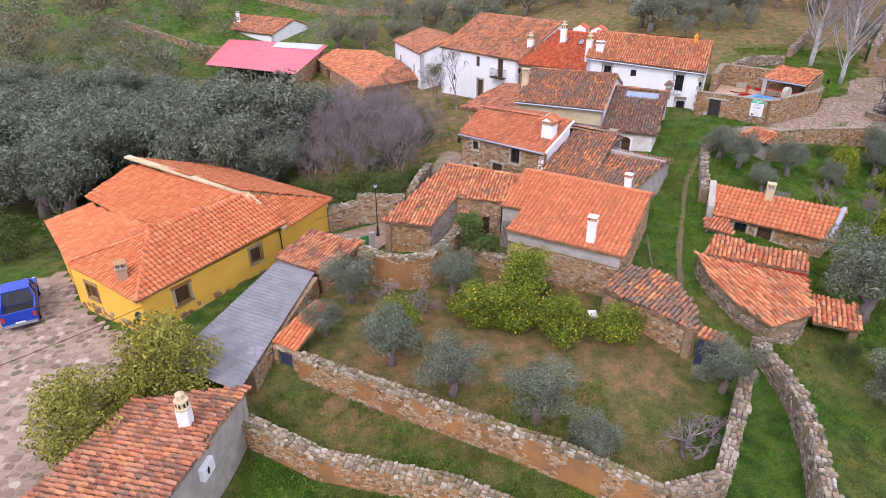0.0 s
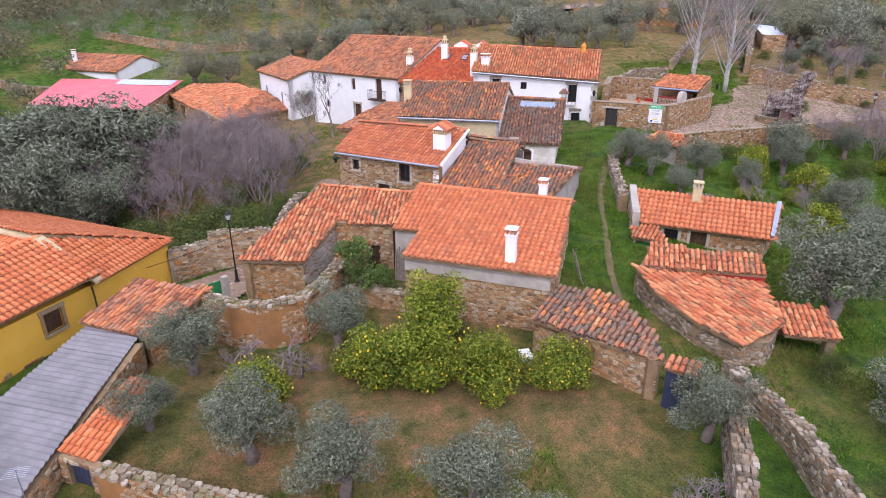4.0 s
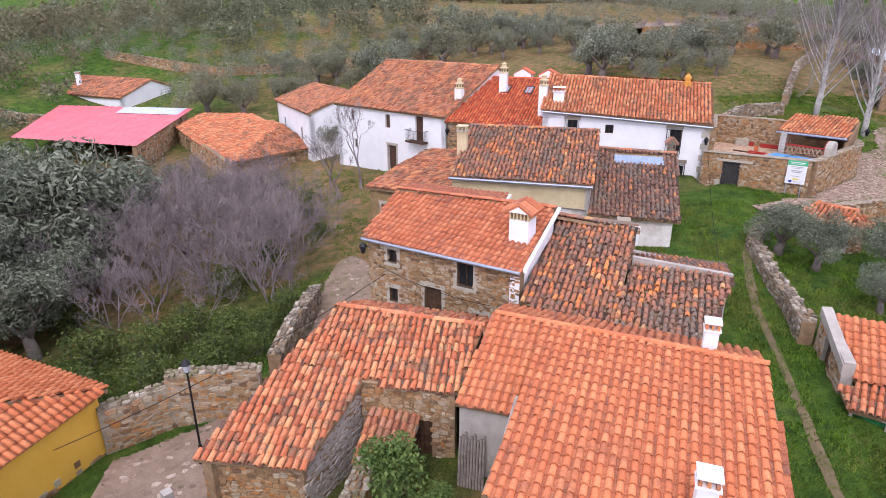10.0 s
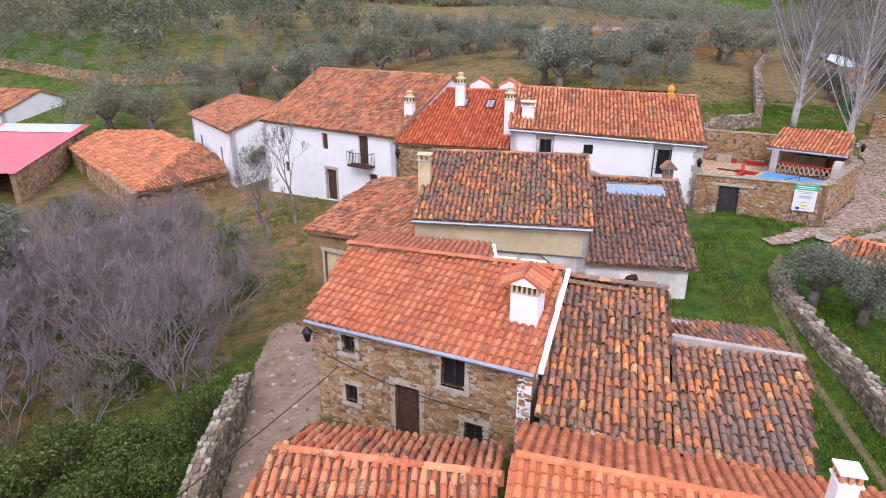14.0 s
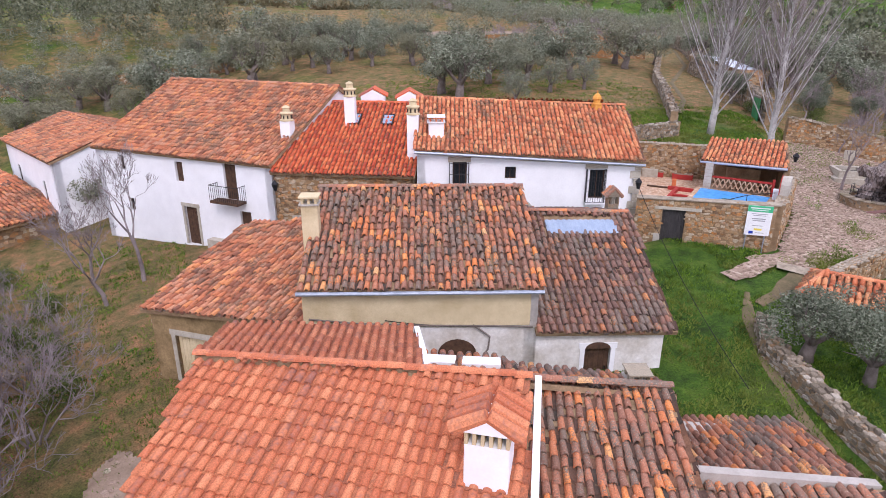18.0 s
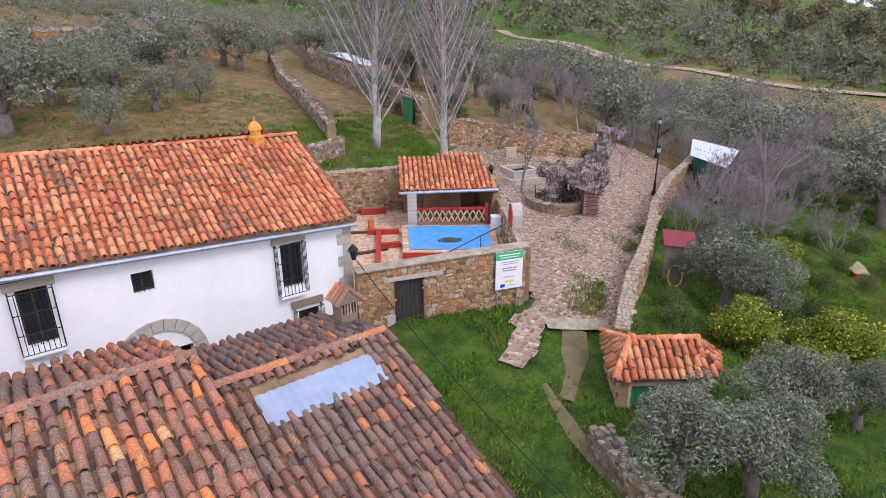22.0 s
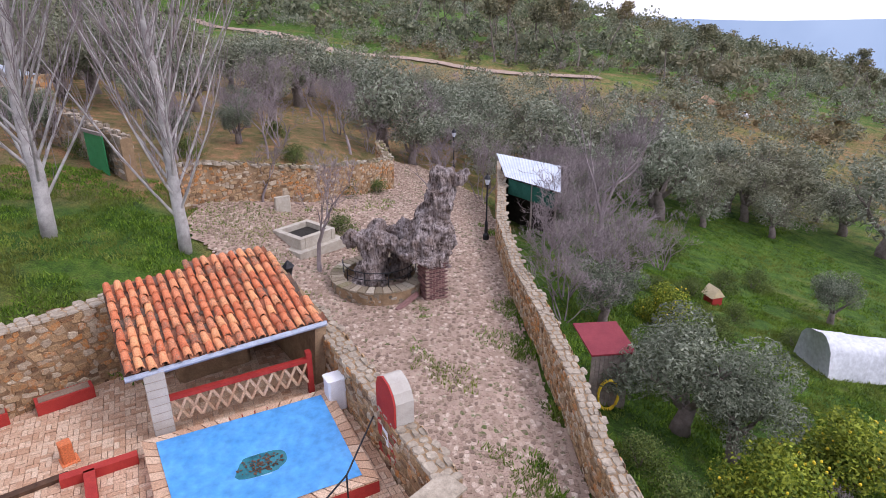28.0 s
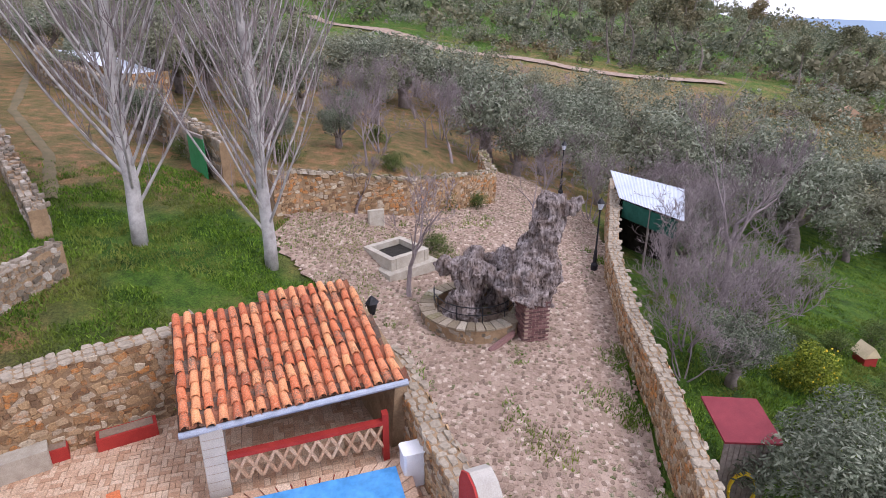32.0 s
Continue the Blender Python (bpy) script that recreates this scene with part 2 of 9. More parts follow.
    joint=plain("sandy_joint", (0.24, 0.175, 0.13), (0.40, 0.30, 0.235), 1.0, 0.95, relief=0.5, grain=25.0),
    paver=pieces("clay_paver", [(0.0, (0.45, 0.27, 0.17)), (0.5, (0.56, 0.38, 0.26)), (1.0, (0.64, 0.48, 0.35))], (0.30, 0.22, 0.16), (0.62, 0.75), 0.8),
    bark=plain("grey_bark", (0.13, 0.105, 0.09), (0.24, 0.20, 0.18), 4.0, 0.95, relief=0.8),
    twig=plain("bare_twigs", (0.15, 0.12, 0.12), (0.35, 0.295, 0.295), 0.8, 0.95, relief=0.2),
    poplar=plain("pale_poplar_bark", (0.27, 0.25, 0.24), (0.55, 0.53, 0.51), 2.0, 0.9, relief=0.4),
    car_blue=plain("blue_car_paint", (0.015, 0.05, 0.36), (0.02, 0.06, 0.42), 1.0, 0.25, relief=0.0),
    glass=plain("dark_glass", (0.02, 0.025, 0.03), (0.03, 0.035, 0.04), 1.0, 0.08, relief=0.0),
    rubber=plain("tyre_rubber", (0.012, 0.012, 0.012), (0.025, 0.025, 0.025), 5.0, 0.8),
    plastic=plain("white_plastic", (0.72, 0.73, 0.75), (0.80, 0.80, 0.82), 3.0, 0.5, relief=0.05),
    tarp=plain("blue_pool_cover", (0.05, 0.25, 0.56), (0.10, 0.35, 0.70), 1.6, 0.45, relief=0.2, grain=5.0),
    lemon=plain("lemon_skin", (0.75, 0.52, 0.03), (0.80, 0.60, 0.05), 5.0, 0.6),
)


def foliage(name, dark, light, back=0.22, other=None, patch=0.09):
    """Leaves: each with its own tone, whole crowns shifting towards a second hue."""
    m, n, l, b = material(name, 0.7)
    r = ramp(n, [(0.0, dark), (0.55, tuple((p + q) / 2 for p, q in zip(dark, light))), (1.0, light)])
    l.new(rnd(n, l), r.inputs[0])
    big, wide = tex(n, l, 0.9, 3.0), tex(n, l, patch, 2.0, 0.5)
    f = ramp(n, [(0.3, (0.62, 0.62, 0.62)), (0.7, (1.28, 1.28, 1.28))])
    l.new(big.outputs["Fac"], f.inputs[0])
    col = mix(n, l, 1.0, r.outputs[0], f.outputs[0], "MULTIPLY")
    if other:
        k = ramp(n, [(0.45, (0, 0, 0)), (0.62, (0.75, 0.75, 0.75))])
        l.new(wide.outputs["Fac"], k.inputs[0])
        col = mix(n, l, k.outputs[0], col, mix(n, l, 1.0, other, f.outputs[0], "MULTIPLY"))
    l.new(col, b.inputs["Base Color"])
    t = n.new("ShaderNodeBsdfTranslucent")
    l.new(col, t.inputs[0])
    s = n.new("ShaderNodeMixShader")
    s.inputs[0].default_value = back
    l.new(b.outputs[0], s.inputs[1])
    l.new(t.outputs[0], s.inputs[2])
    l.new(s.outputs[0], n["Material Output"].inputs[0])
    return m


def dead_wood():
    """Bleached wood with long fibres; shade of its clefts and hollows painted in."""
    m, n, l, b = material("bleached_olive_wood", 0.95)
    g = n.new("ShaderNodeNewGeometry")
    mp = n.new("ShaderNodeMapping")
    mp.inputs["Scale"].default_value = (7.0, 7.0, 1.3)
    l.new(g.outputs["Position"], mp.inputs["Vector"])
    fib, big = n.new("ShaderNodeTexNoise"), tex(n, l, 2.2, 4.0)
    fib.inputs["Scale"].default_value, fib.inputs["Detail"].default_value, fib.inputs["Roughness"].default_value = 1.6, 8.0, 0.68
    l.new(mp.outputs[0], fib.inputs["Vector"])
    r = ramp(n, [(0.36, (0.05, 0.038, 0.034)), (0.47, (0.24, 0.20, 0.19)), (0.6, (0.40, 0.35, 0.34)), (0.75, (0.55, 0.50, 0.48))])
    l.new(fib.outputs["Fac"], r.inputs[0])
    # Cavity shade: broad noise darkens the wood's colour.
    t = ramp(n, [(0.35, (0.6, 0.52, 0.46)), (0.6, (1, 1, 1))])
    l.new(big.outputs["Fac"], t.inputs[0])
    l.new(mix(n, l, 1.0, r.outputs[0], t.outputs[0], "MULTIPLY"), b.inputs["Base Color"])
    bump(n, l, b, fib.outputs["Fac"], 1.0, 0.12)
    return m


M["deadwood"] = dead_wood()
M["olive"] = foliage("olive_leaf", (0.075, 0.095, 0.055), (0.29, 0.315, 0.235), 0.25)
# Paler than the near olives: distance haze is put into the leaf colour.
M["olive_far"] = foliage("hazed_olive_leaf", (0.10, 0.12, 0.075), (0.34, 0.36, 0.27), other=(0.21, 0.20, 0.125))
M["citrus"] = foliage("citrus_leaf", (0.06, 0.11, 0.012), (0.36, 0.40, 0.045), 0.3)
M["laurel"] = foliage("dark_evergreen_leaf", (0.05, 0.10, 0.025), (0.19, 0.27, 0.07))
M["shrub"] = foliage("yellowish_shrub_leaf", (0.13, 0.14, 0.025), (0.46, 0.42, 0.08))
M["weed"] = foliage("grass_blade", (0.04, 0.10, 0.009), (0.19, 0.31, 0.03), other=(0.19, 0.21, 0.045), patch=0.3)
M["bramble"] = foliage("bramble_leaf", (0.04, 0.07, 0.018), (0.16, 0.20, 0.05))
# Oak tones are lifted too, with haze painted into them.
M["oak"] = foliage("oak_leaf", (0.085, 0.10, 0.06), (0.23, 0.24, 0.15), other=(0.21, 0.175, 0.105), patch=0.02)
M["gum"] = foliage("tall_wood_leaf", (0.08, 0.085, 0.05), (0.24, 0.23, 0.135), other=(0.25, 0.18, 0.095), patch=0.04)


def ground_material():
    m, n, l, b = material("meadow_ground", 0.95)
    at = n.new("ShaderNodeAttribute")
    at.attribute_name = "dry"
    fine, mid, big = tex(n, l, 14.0, 5.0, 0.7), tex(n, l, 1.1, 5.0, 0.65), tex(n, l, 0.16, 4.0, 0.6)
    green = ramp(n, [(0.3, (0.024, 0.052, 0.007)), (0.46, (0.05, 0.115, 0.010)), (0.6, (0.088, 0.16, 0.016)), (0.72, (0.14, 0.145, 0.04)), (0.82, (0.20, 0.135, 0.065))])
    l.new(mid.outputs["Fac"], green.inputs[0])
    dry = ramp(n, [(0.28, (0.06, 0.08, 0.02)), (0.40, (0.15, 0.13, 0.045)), (0.52, (0.22, 0.155, 0.065)), (0.64, (0.34, 0.18, 0.085)), (0.8, (0.42, 0.27, 0.17))])
    l.new(mid.outputs["Fac"], dry.inputs[0])
    add = n.new("ShaderNodeMath")
    add.operation = "ADD"
    l.new(at.outputs["Fac"], add.inputs[0])
    l.new(big.outputs["Fac"], add.inputs[1])
    k = ramp(n, [(0.60, (0, 0, 0)), (0.92, (1, 1, 1))])
    l.new(add.outputs[0], k.inputs[0])
    col = mix(n, l, k.outputs[0], green.outputs[0], dry.outputs[0])
    f = ramp(n, [(0.3, (0.4, 0.4, 0.4)), (0.7, (1.5, 1.5, 1.5))])
    l.new(fine.outputs["Fac"], f.inputs[0])
    l.new(mix(n, l, 1.0, col, f.outputs[0], "MULTIPLY"), b.inputs["Base Color"])
    bump(n, l, b, fine.outputs["Fac"], 1.0, 0.15)
    return m


M["ground"] = ground_material()

# ---- shapes ----
rng = random.Random(7)
V = Vector
UP = V((0, 0, 1))


def mesh_object(name, verts, faces, mat, smooth=False):
    me = bpy.data.meshes.new(name)
    me.from_pydata([tuple(v) for v in verts], [], [tuple(f) for f in faces])
    me.materials.append(mat)
    if smooth:
        me.polygons.foreach_set("use_smooth", [True] * len(me.polygons))
    me.update()
    return new(name, me)


class Geo:
    """Loose pieces of one mesh."""

    def __init__(self):
        self.v, self.f = [], []

    def add(self, verts, faces):
        k = len(self.v)
        self.v.extend(tuple(v) for v in verts)
        self.f.extend(tuple(i + k for i in f) for f in faces)
        return self

    def block(self, o, a, b, c):
        """A box from corner o along a, b, c."""
        o, a, b, c = V(o), V(a), V(b), V(c)
        if a.cross(b).dot(c) < 0:
            a, b = b, a
        return self.add([o, o + a, o + a + b, o + b, o + c, o + a + c, o + a + b + c, o + b + c],
                        [(3, 2, 1, 0), (4, 5, 6, 7), (0, 1, 5, 4), (1, 2, 6, 5), (2, 3, 7, 6), (3, 0, 4, 7)])

    def bevel_block(self, o, a, b, c, r=0.02):
        """A box with its four long edges along c rounded off."""
        o, a, b, c = V(o), V(a), V(b), V(c)
        x, y = a.normalized() * r, b.normalized() * r
        ring = [o + x, o + a - x, o + a + y, o + a + b - y, o + a + b - x, o + b + x, o + b - y, o + y]
        return self.prism(ring, c)

    def prism(self, ring, c):
        c = V(c)
        ring = [V(p) for p in ring]
        n = len(ring)
        nrm = V((0, 0, 0))
        for i in range(n):
            nrm += ring[i].cross(ring[(i + 1) % n])
        if nrm.dot(c) < 0:
            ring = ring[::-1]
        return self.add(ring + [p + c for p in ring], [tuple(range(n))[::-1], tuple(range(n, 2 * n))] + [(i, (i + 1) % n, n + (i + 1) % n, n + i) for i in range(n)])

    def tube(self, pts, radii, sides=6, cap=True):
        pts = [V(p) for p in pts]
        k = len(self.v)
        for i, p in enumerate(pts):
            d = (pts[min(i + 1, len(pts) - 1)] - pts[max(i - 1, 0)]).normalized()
            s = d.orthogonal().normalized() if abs(d.z) > 0.9 else d.cross(UP).normalized()
            t = d.cross(s)
            for j in range(sides):
                a = 2 * math.pi * j / sides
                self.v.append(tuple(p + (s * math.cos(a) + t * math.sin(a)) * radii[i]))
        for i in range(len(pts) - 1):
            for j in range(sides):
                self.f.append((k + i * sides + j, k + i * sides + (j + 1) % sides, k + (i + 1) * sides + (j + 1) % sides, k + (i + 1) * sides + j))
        if cap:
            self.f.append(tuple(k + j for j in range(sides))[::-1])
            self.f.append(tuple(k + (len(pts) - 1) * sides + j for j in range(sides)))
        return self

    def lathe(self, o, profile, sides=16):
        """A turned piece: (radius, height) pairs above o."""
        o = V(o)
        k = len(self.v)
        for r, h in profile:
            for j in range(sides):
                a = 2 * math.pi * j / sides
                self.v.append(tuple(o + V((r * math.cos(a), r * math.sin(a), h))))
        for i in range(len(profile) - 1):
            for j in range(sides):
                self.f.append((k + i * sides + j, k + i * sides + (j + 1) % sides, k + (i + 1) * sides + (j + 1) % sides, k + (i + 1) * sides + j))
        self.f.append(tuple(k + j for j in range(sides))[::-1])
        self.f.append(tuple(k + (len(profile) - 1) * sides + j for j in range(sides)))
        return self


def part(name, geo, mat, parent=None, label="", smooth=False, kind=""):
    ob = mesh_object(name, geo.v, geo.f, M[mat] if isinstance(mat, str) else mat, smooth)
    if parent:
        ob.parent = parent
        ob.matrix_parent_inverse = world_of(parent).inverted()
    return tagged(ob, label, kind=kind)


def world_of(ob):
    m = ob.matrix_basis.copy()
    while ob.parent:
        m = ob.matrix_parent_inverse @ m
        ob = ob.parent
        m = ob.matrix_basis @ m
    return m


def thing(name, at, label, category, group="", kind=""):
    ob = new(name)
    ob.empty_display_size = 0.2
    ob.location = at
    return tagged(ob, label, category, group, kind)


# ---- the lie of the land ----
RINGS = (130, 350, 700, 1500, 3200)
AZ = (-180, -135, -90, -45, -25, -10, 0, 20, 45, 70, 90, 135, 180)
RISE = ((-3, -5, -7, -12, -6, -1, 2, 5, 12, 17, 18, 8, -3),
        (5, -10, -30, -32, -9, 6, 14, 30, 50, 62, 66, 42, 5),
        (30, 0, -60, -88, -28, 15, 46, 80, 110, 130, 140, 110, 30),
        (20, -60, -110, -130, -110, -60, 0, 60, 120, 150, 150, 120, 20),
        (-150, -150, -150, -150, -150, -150, -140, -60, 60, 120, 120, 60, -150))
MID = (25.0, 60.0)


def hills(x, y):
    d, a = np.hypot(x - MID[0], y - MID[1]), np.degrees(np.arctan2(y - MID[1], x - MID[0]))
    rows = np.stack([np.interp(a, AZ, r) for r in RISE])
    out = rows[-1] * 1.0
    for i in range(len(RINGS) - 2, -1, -1):
        f = np.clip((d - RINGS[i]) / (RINGS[i + 1] - RINGS[i]), 0, 1)
        f = f * f * (3 - 2 * f)
        out = np.where(d < RINGS[i + 1], rows[i] * (1 - f) + rows[i + 1] * f, out)
    return np.where(d > RINGS[-1], -150.0, out)


SPOTS = [(2, 25, -1.0), (10, 25, -0.9), (-5, 27, -1.0), (3, 31, -0.9), (-4, 20.6, -2.5), (6, 15.5, -2.8), (-9, 23, -2.2), (-20, 20, -2.6), (-27, 31, -2.2),
         (-18, 28.5, -1.9), (-7, 38, -1.4), (-5, 46.6, -1.6), (0, 50, -0.5), (4, 47.5, 0.2), (12.5, 33, -0.4), (15.6, 38, 0.5), (18.6, 45, 1.4), (23, 54, 2.3), (27, 58, 2.8),
         (14.5, 22, -1.6), (13.6, 17, -2.3), (20, 25, -1.8), (26, 32, -0.6), (32, 42, 0.4), (30, 48, 1.3), (38, 50, 1.0), (45, 47, 0.3), (60, 44, -2.0),
         (33, 55, 2.75), (41, 57, 2.8), (50, 57, 2.75), (60, 62, 3.4), (48, 64, 3.7), (44, 67.5, 4.8), (43, 71.5, 5.8), (36, 68.5, 4.7), (44, 58, 2.8), (45.5, 62.3, 2.95), (41.5, 60.8, 2.8), (47.5, 60, 2.85), (37, 57.5, 2.75), (30, 69, 4.4), (16, 52, 1.6), (5, 76, 1.0),
         (2, 69, 0.5), (-3, 58, -0.6), (-12, 60, -2.0), (-26, 58, -3.2), (-21, 86, -1.4), (-36, 100, -1.2), (-8, 97, 0.4), (8, 96, 4.2), (28, 82, 7.0), (45, 88, 8.4), (62, 74, 5.8), (54.5, 68.5, 5.4), (62, 66, 5.2)]


def spline():
    ring = [(MID[0] + 115 * math.cos(a), MID[1] + 115 * math.sin(a)) for a in (radians(15 + 30 * k) for k in range(12))]
    p = np.array([s[:2] for s in SPOTS] + ring, float)
    z = np.array([s[2] for s in SPOTS] + list(hills(np.array([r[0] for r in ring]), np.array([r[1] for r in ring]))))
    d = np.hypot(p[:, None, 0] - p[None, :, 0], p[:, None, 1] - p[None, :, 1])
    k = np.where(d > 0, d * d * np.log(d + 1e-9), 0) + 3.0 * np.eye(len(p))
    q = np.hstack([np.ones((len(p), 1)), p])
    a = np.block([[k, q], [q.T, np.zeros((3, 3))]])
    return p, np.linalg.solve(a, np.concatenate([z, np.zeros(3)]))


TPS_P, TPS_W = spline()


def heights(x, y):
    x, y = np.asarray(x, float), np.asarray(y, float)
    d = np.hypot(x[..., None] - TPS_P[:, 0], y[..., None] - TPS_P[:, 1])
    k = np.where(d > 0, d * d * np.log(d + 1e-9), 0)
    near = k @ TPS_W[:len(TPS_P)] + TPS_W[-3] + TPS_W[-2] * x + TPS_W[-1] * y
    r = np.hypot(x - MID[0], y - MID[1])
    f = np.clip((r - 85) / 35, 0, 1)
    f = f * f * (3 - 2 * f)
    waves = np.sin(x * 0.11 + 1.3 * np.sin(y * 0.05)) + np.sin(y * 0.13 + 1.1 * np.sin(x * 0.07))
    return near * (1 - f) + hills(x, y) * f + 0.28 * waves * np.clip((r - 60) / 60, 0, 3)


def ground_at(x, y):
    return float(heights(np.array([x]), np.array([y]))[0])


def inside(poly, x, y):
    hit = False
    for (x0, y0), (x1, y1) in zip(poly, poly[1:] + poly[:1]):
        if (y0 > y) != (y1 > y) and x < (x1 - x0) * (y - y0) / (y1 - y0) + x0:
            hit = not hit
    return hit


def build_ground():
    def axis(lo, hi):
        inner = list(np.arange(lo, hi + 0.01, 0.9))
        step, a, b = 1.4, lo, hi
        left, right = [], []
        while step < 420:
            a, b = a - step, b + step
            left.append(a), right.append(b)
            step *= 1.1
        return np.array(left[::-1] + inner + right)

    xs, ys = axis(-42, 72), axis(2, 108)
    gx, gy = np.meshgrid(xs, ys, indexing="ij")
    z = heights(gx.ravel(), gy.ravel()).reshape(gx.shape)
    r = np.hypot(gx - MID[0], gy - MID[1])
    wob2 = np.array([noise.noise(V((x * 0.35, y * 0.35, 5))) for x, y in zip(gx.ravel(), gy.ravel())]).reshape(gx.shape)
    deck = [(25.9, 61.8), (31.0, 57.1), (33.6, 58.6), (37.8, 61.3), (39.3, 63.3), (37.0, 67.0), (32.0, 71.3), (29.2, 66.6)]
    for i, j in np.argwhere((gx > 25) & (gx < 40) & (gy > 56) & (gy < 71)):
        if inside(deck, gx[i, j], gy[i, j]):
            z[i, j] = min(z[i, j], 2.6)
    z = z + wob2 * 0.08
    nx, ny = gx.shape
    idx = np.arange(nx * ny).reshape(nx, ny)
    faces = np.stack([idx[:-1, :-1], idx[1:, :-1], idx[1:, 1:], idx[:-1, 1:]], -1).reshape(-1, 4)
    ob = mesh_object("ground", np.stack([gx, gy, z], -1).reshape(-1, 3).tolist(), faces.tolist(), M["ground"], True)
    dry = np.clip(0.10 + 0.25 * np.clip((r - 50) / 60, 0, 1) - 0.3 * np.clip((r - 130) / 60, 0, 1), 0, 1)
    for x, y, rad, amount in ((3, 25, 10, 0.58), (-16, 60, 18, 0.25), (22, 86, 14, 0.3), (66, 84, 26, 0.55), (54, 68, 8, 0.3), (3, 68, 8, 0.3), (-9, 48, 6, -0.2), (40, 45, 12, -0.4), (50, 41, 12, -0.35), (43, 71, 7, -0.35), (25, 54, 7, -0.25), (17, 40, 6, -0.2), (-8, 74, 14, 0.35), (-22, 84, 14, 0.3), (0, 90, 14, 0.25), (30, 95, 25, 0.12), (10, 84, 10, 0.1), (56, 70, 9, 0.5), (78, 86, 22, 0.4), (-50, 150, 40, -0.3), (60, 120, 40, 0.25), (0, 130, 40, 0.15), (110, 70, 45, 0.25), (44, 39, 9, -0.25), (64, 36, 14, -0.45), (4, 17, 9, -0.3), (47, 73, 6, -0.3)):
        dry = dry + amount * np.exp(-((gx - x) ** 2 + (gy - y) ** 2) / rad ** 2)
    a = ob.data.attributes.new("dry", "FLOAT", "POINT")
    a.data.foreach_set("value", np.clip(dry, 0, 1).ravel().astype(np.float32))
    return tagged(ob, "hillside ground with green grass, dry patches and bare earth", "ground", kind="structure")


GROUND = build_ground()

# ---- builders ----
def tile_pieces(pitch, row, fresh=False):
    """One cover tile, and one channel tile, along v with n upwards."""
    L = row * 1.2
    r0, r1, h, lip = (pitch * 0.36, pitch * 0.31, pitch * 0.30, 0.085) if fresh else (pitch * 0.39, pitch * 0.33, pitch * 0.46, 0.06)
    arc = [(math.cos(a), math.sin(a)) for a in (math.pi * k / 5 for k in range(6))]
    v = [(-c * r0, 0, s * h + lip) for c, s in arc] + [(-c * r1, L, s * h * 0.82 + 0.01) for c, s in arc] + [(-c * (r0 - 0.02), 0, s * (h - 0.028) + lip - 0.012) for c, s in arc]
    f = [(i, i + 1, 7 + i, 6 + i) for i in range(5)] + [(12 + i, 13 + i, i + 1, i) for i in range(5)]
    pan = [(-0.42, 0.06), (-0.2, 0.0), (0.2, 0.0), (0.42, 0.06)]
    up = 0.06 if fresh else 0.012
    pv = [(x * pitch, 0, z + up) for x, z in pan] + [(x * pitch, L, z - 0.008) for x, z in pan] + [(x * pitch, 0.004, z - 0.01) for x, z in pan]
    pf = [(i, i + 1, 5 + i, 4 + i) for i in range(3)] + [(8 + i, 9 + i, i + 1, i) for i in range(3)]
    return (np.array(v), f), (np.array(pv), pf)


def sow(base, spots, frame_uvn, wild, rg):
    """Copies of a piece at (u, v, tilt) spots in the plane's own axes, joined."""
    bv, bf = base
    o, u, v, n = frame_uvn
    A = np.array([u, v, n])
    out, faces = [], []
    for k, (pu, pv) in enumerate(spots):
        a = rg.gauss(0, wild * 0.04)
        ca, sa = math.cos(a), math.sin(a)
        loc = bv * np.array([1 + rg.gauss(0, wild * 0.06), 1, 1 + rg.gauss(0, wild * 0.10)])
        loc = np.stack([loc[:, 0] * ca - loc[:, 1] * sa, loc[:, 0] * sa + loc[:, 1] * ca, loc[:, 2] + rg.gauss(0, wild * 0.012)], 1)
        loc += np.array([pu + rg.gauss(0, wild * 0.010), pv + rg.gauss(0, wild * 0.03), 0])
        out.append(loc @ A + np.array(o))
        m = k * len(bv)
        faces.extend([tuple(i + m for i in f) for f in bf])
    return np.concatenate(out) if out else np.zeros((0, 3)), faces


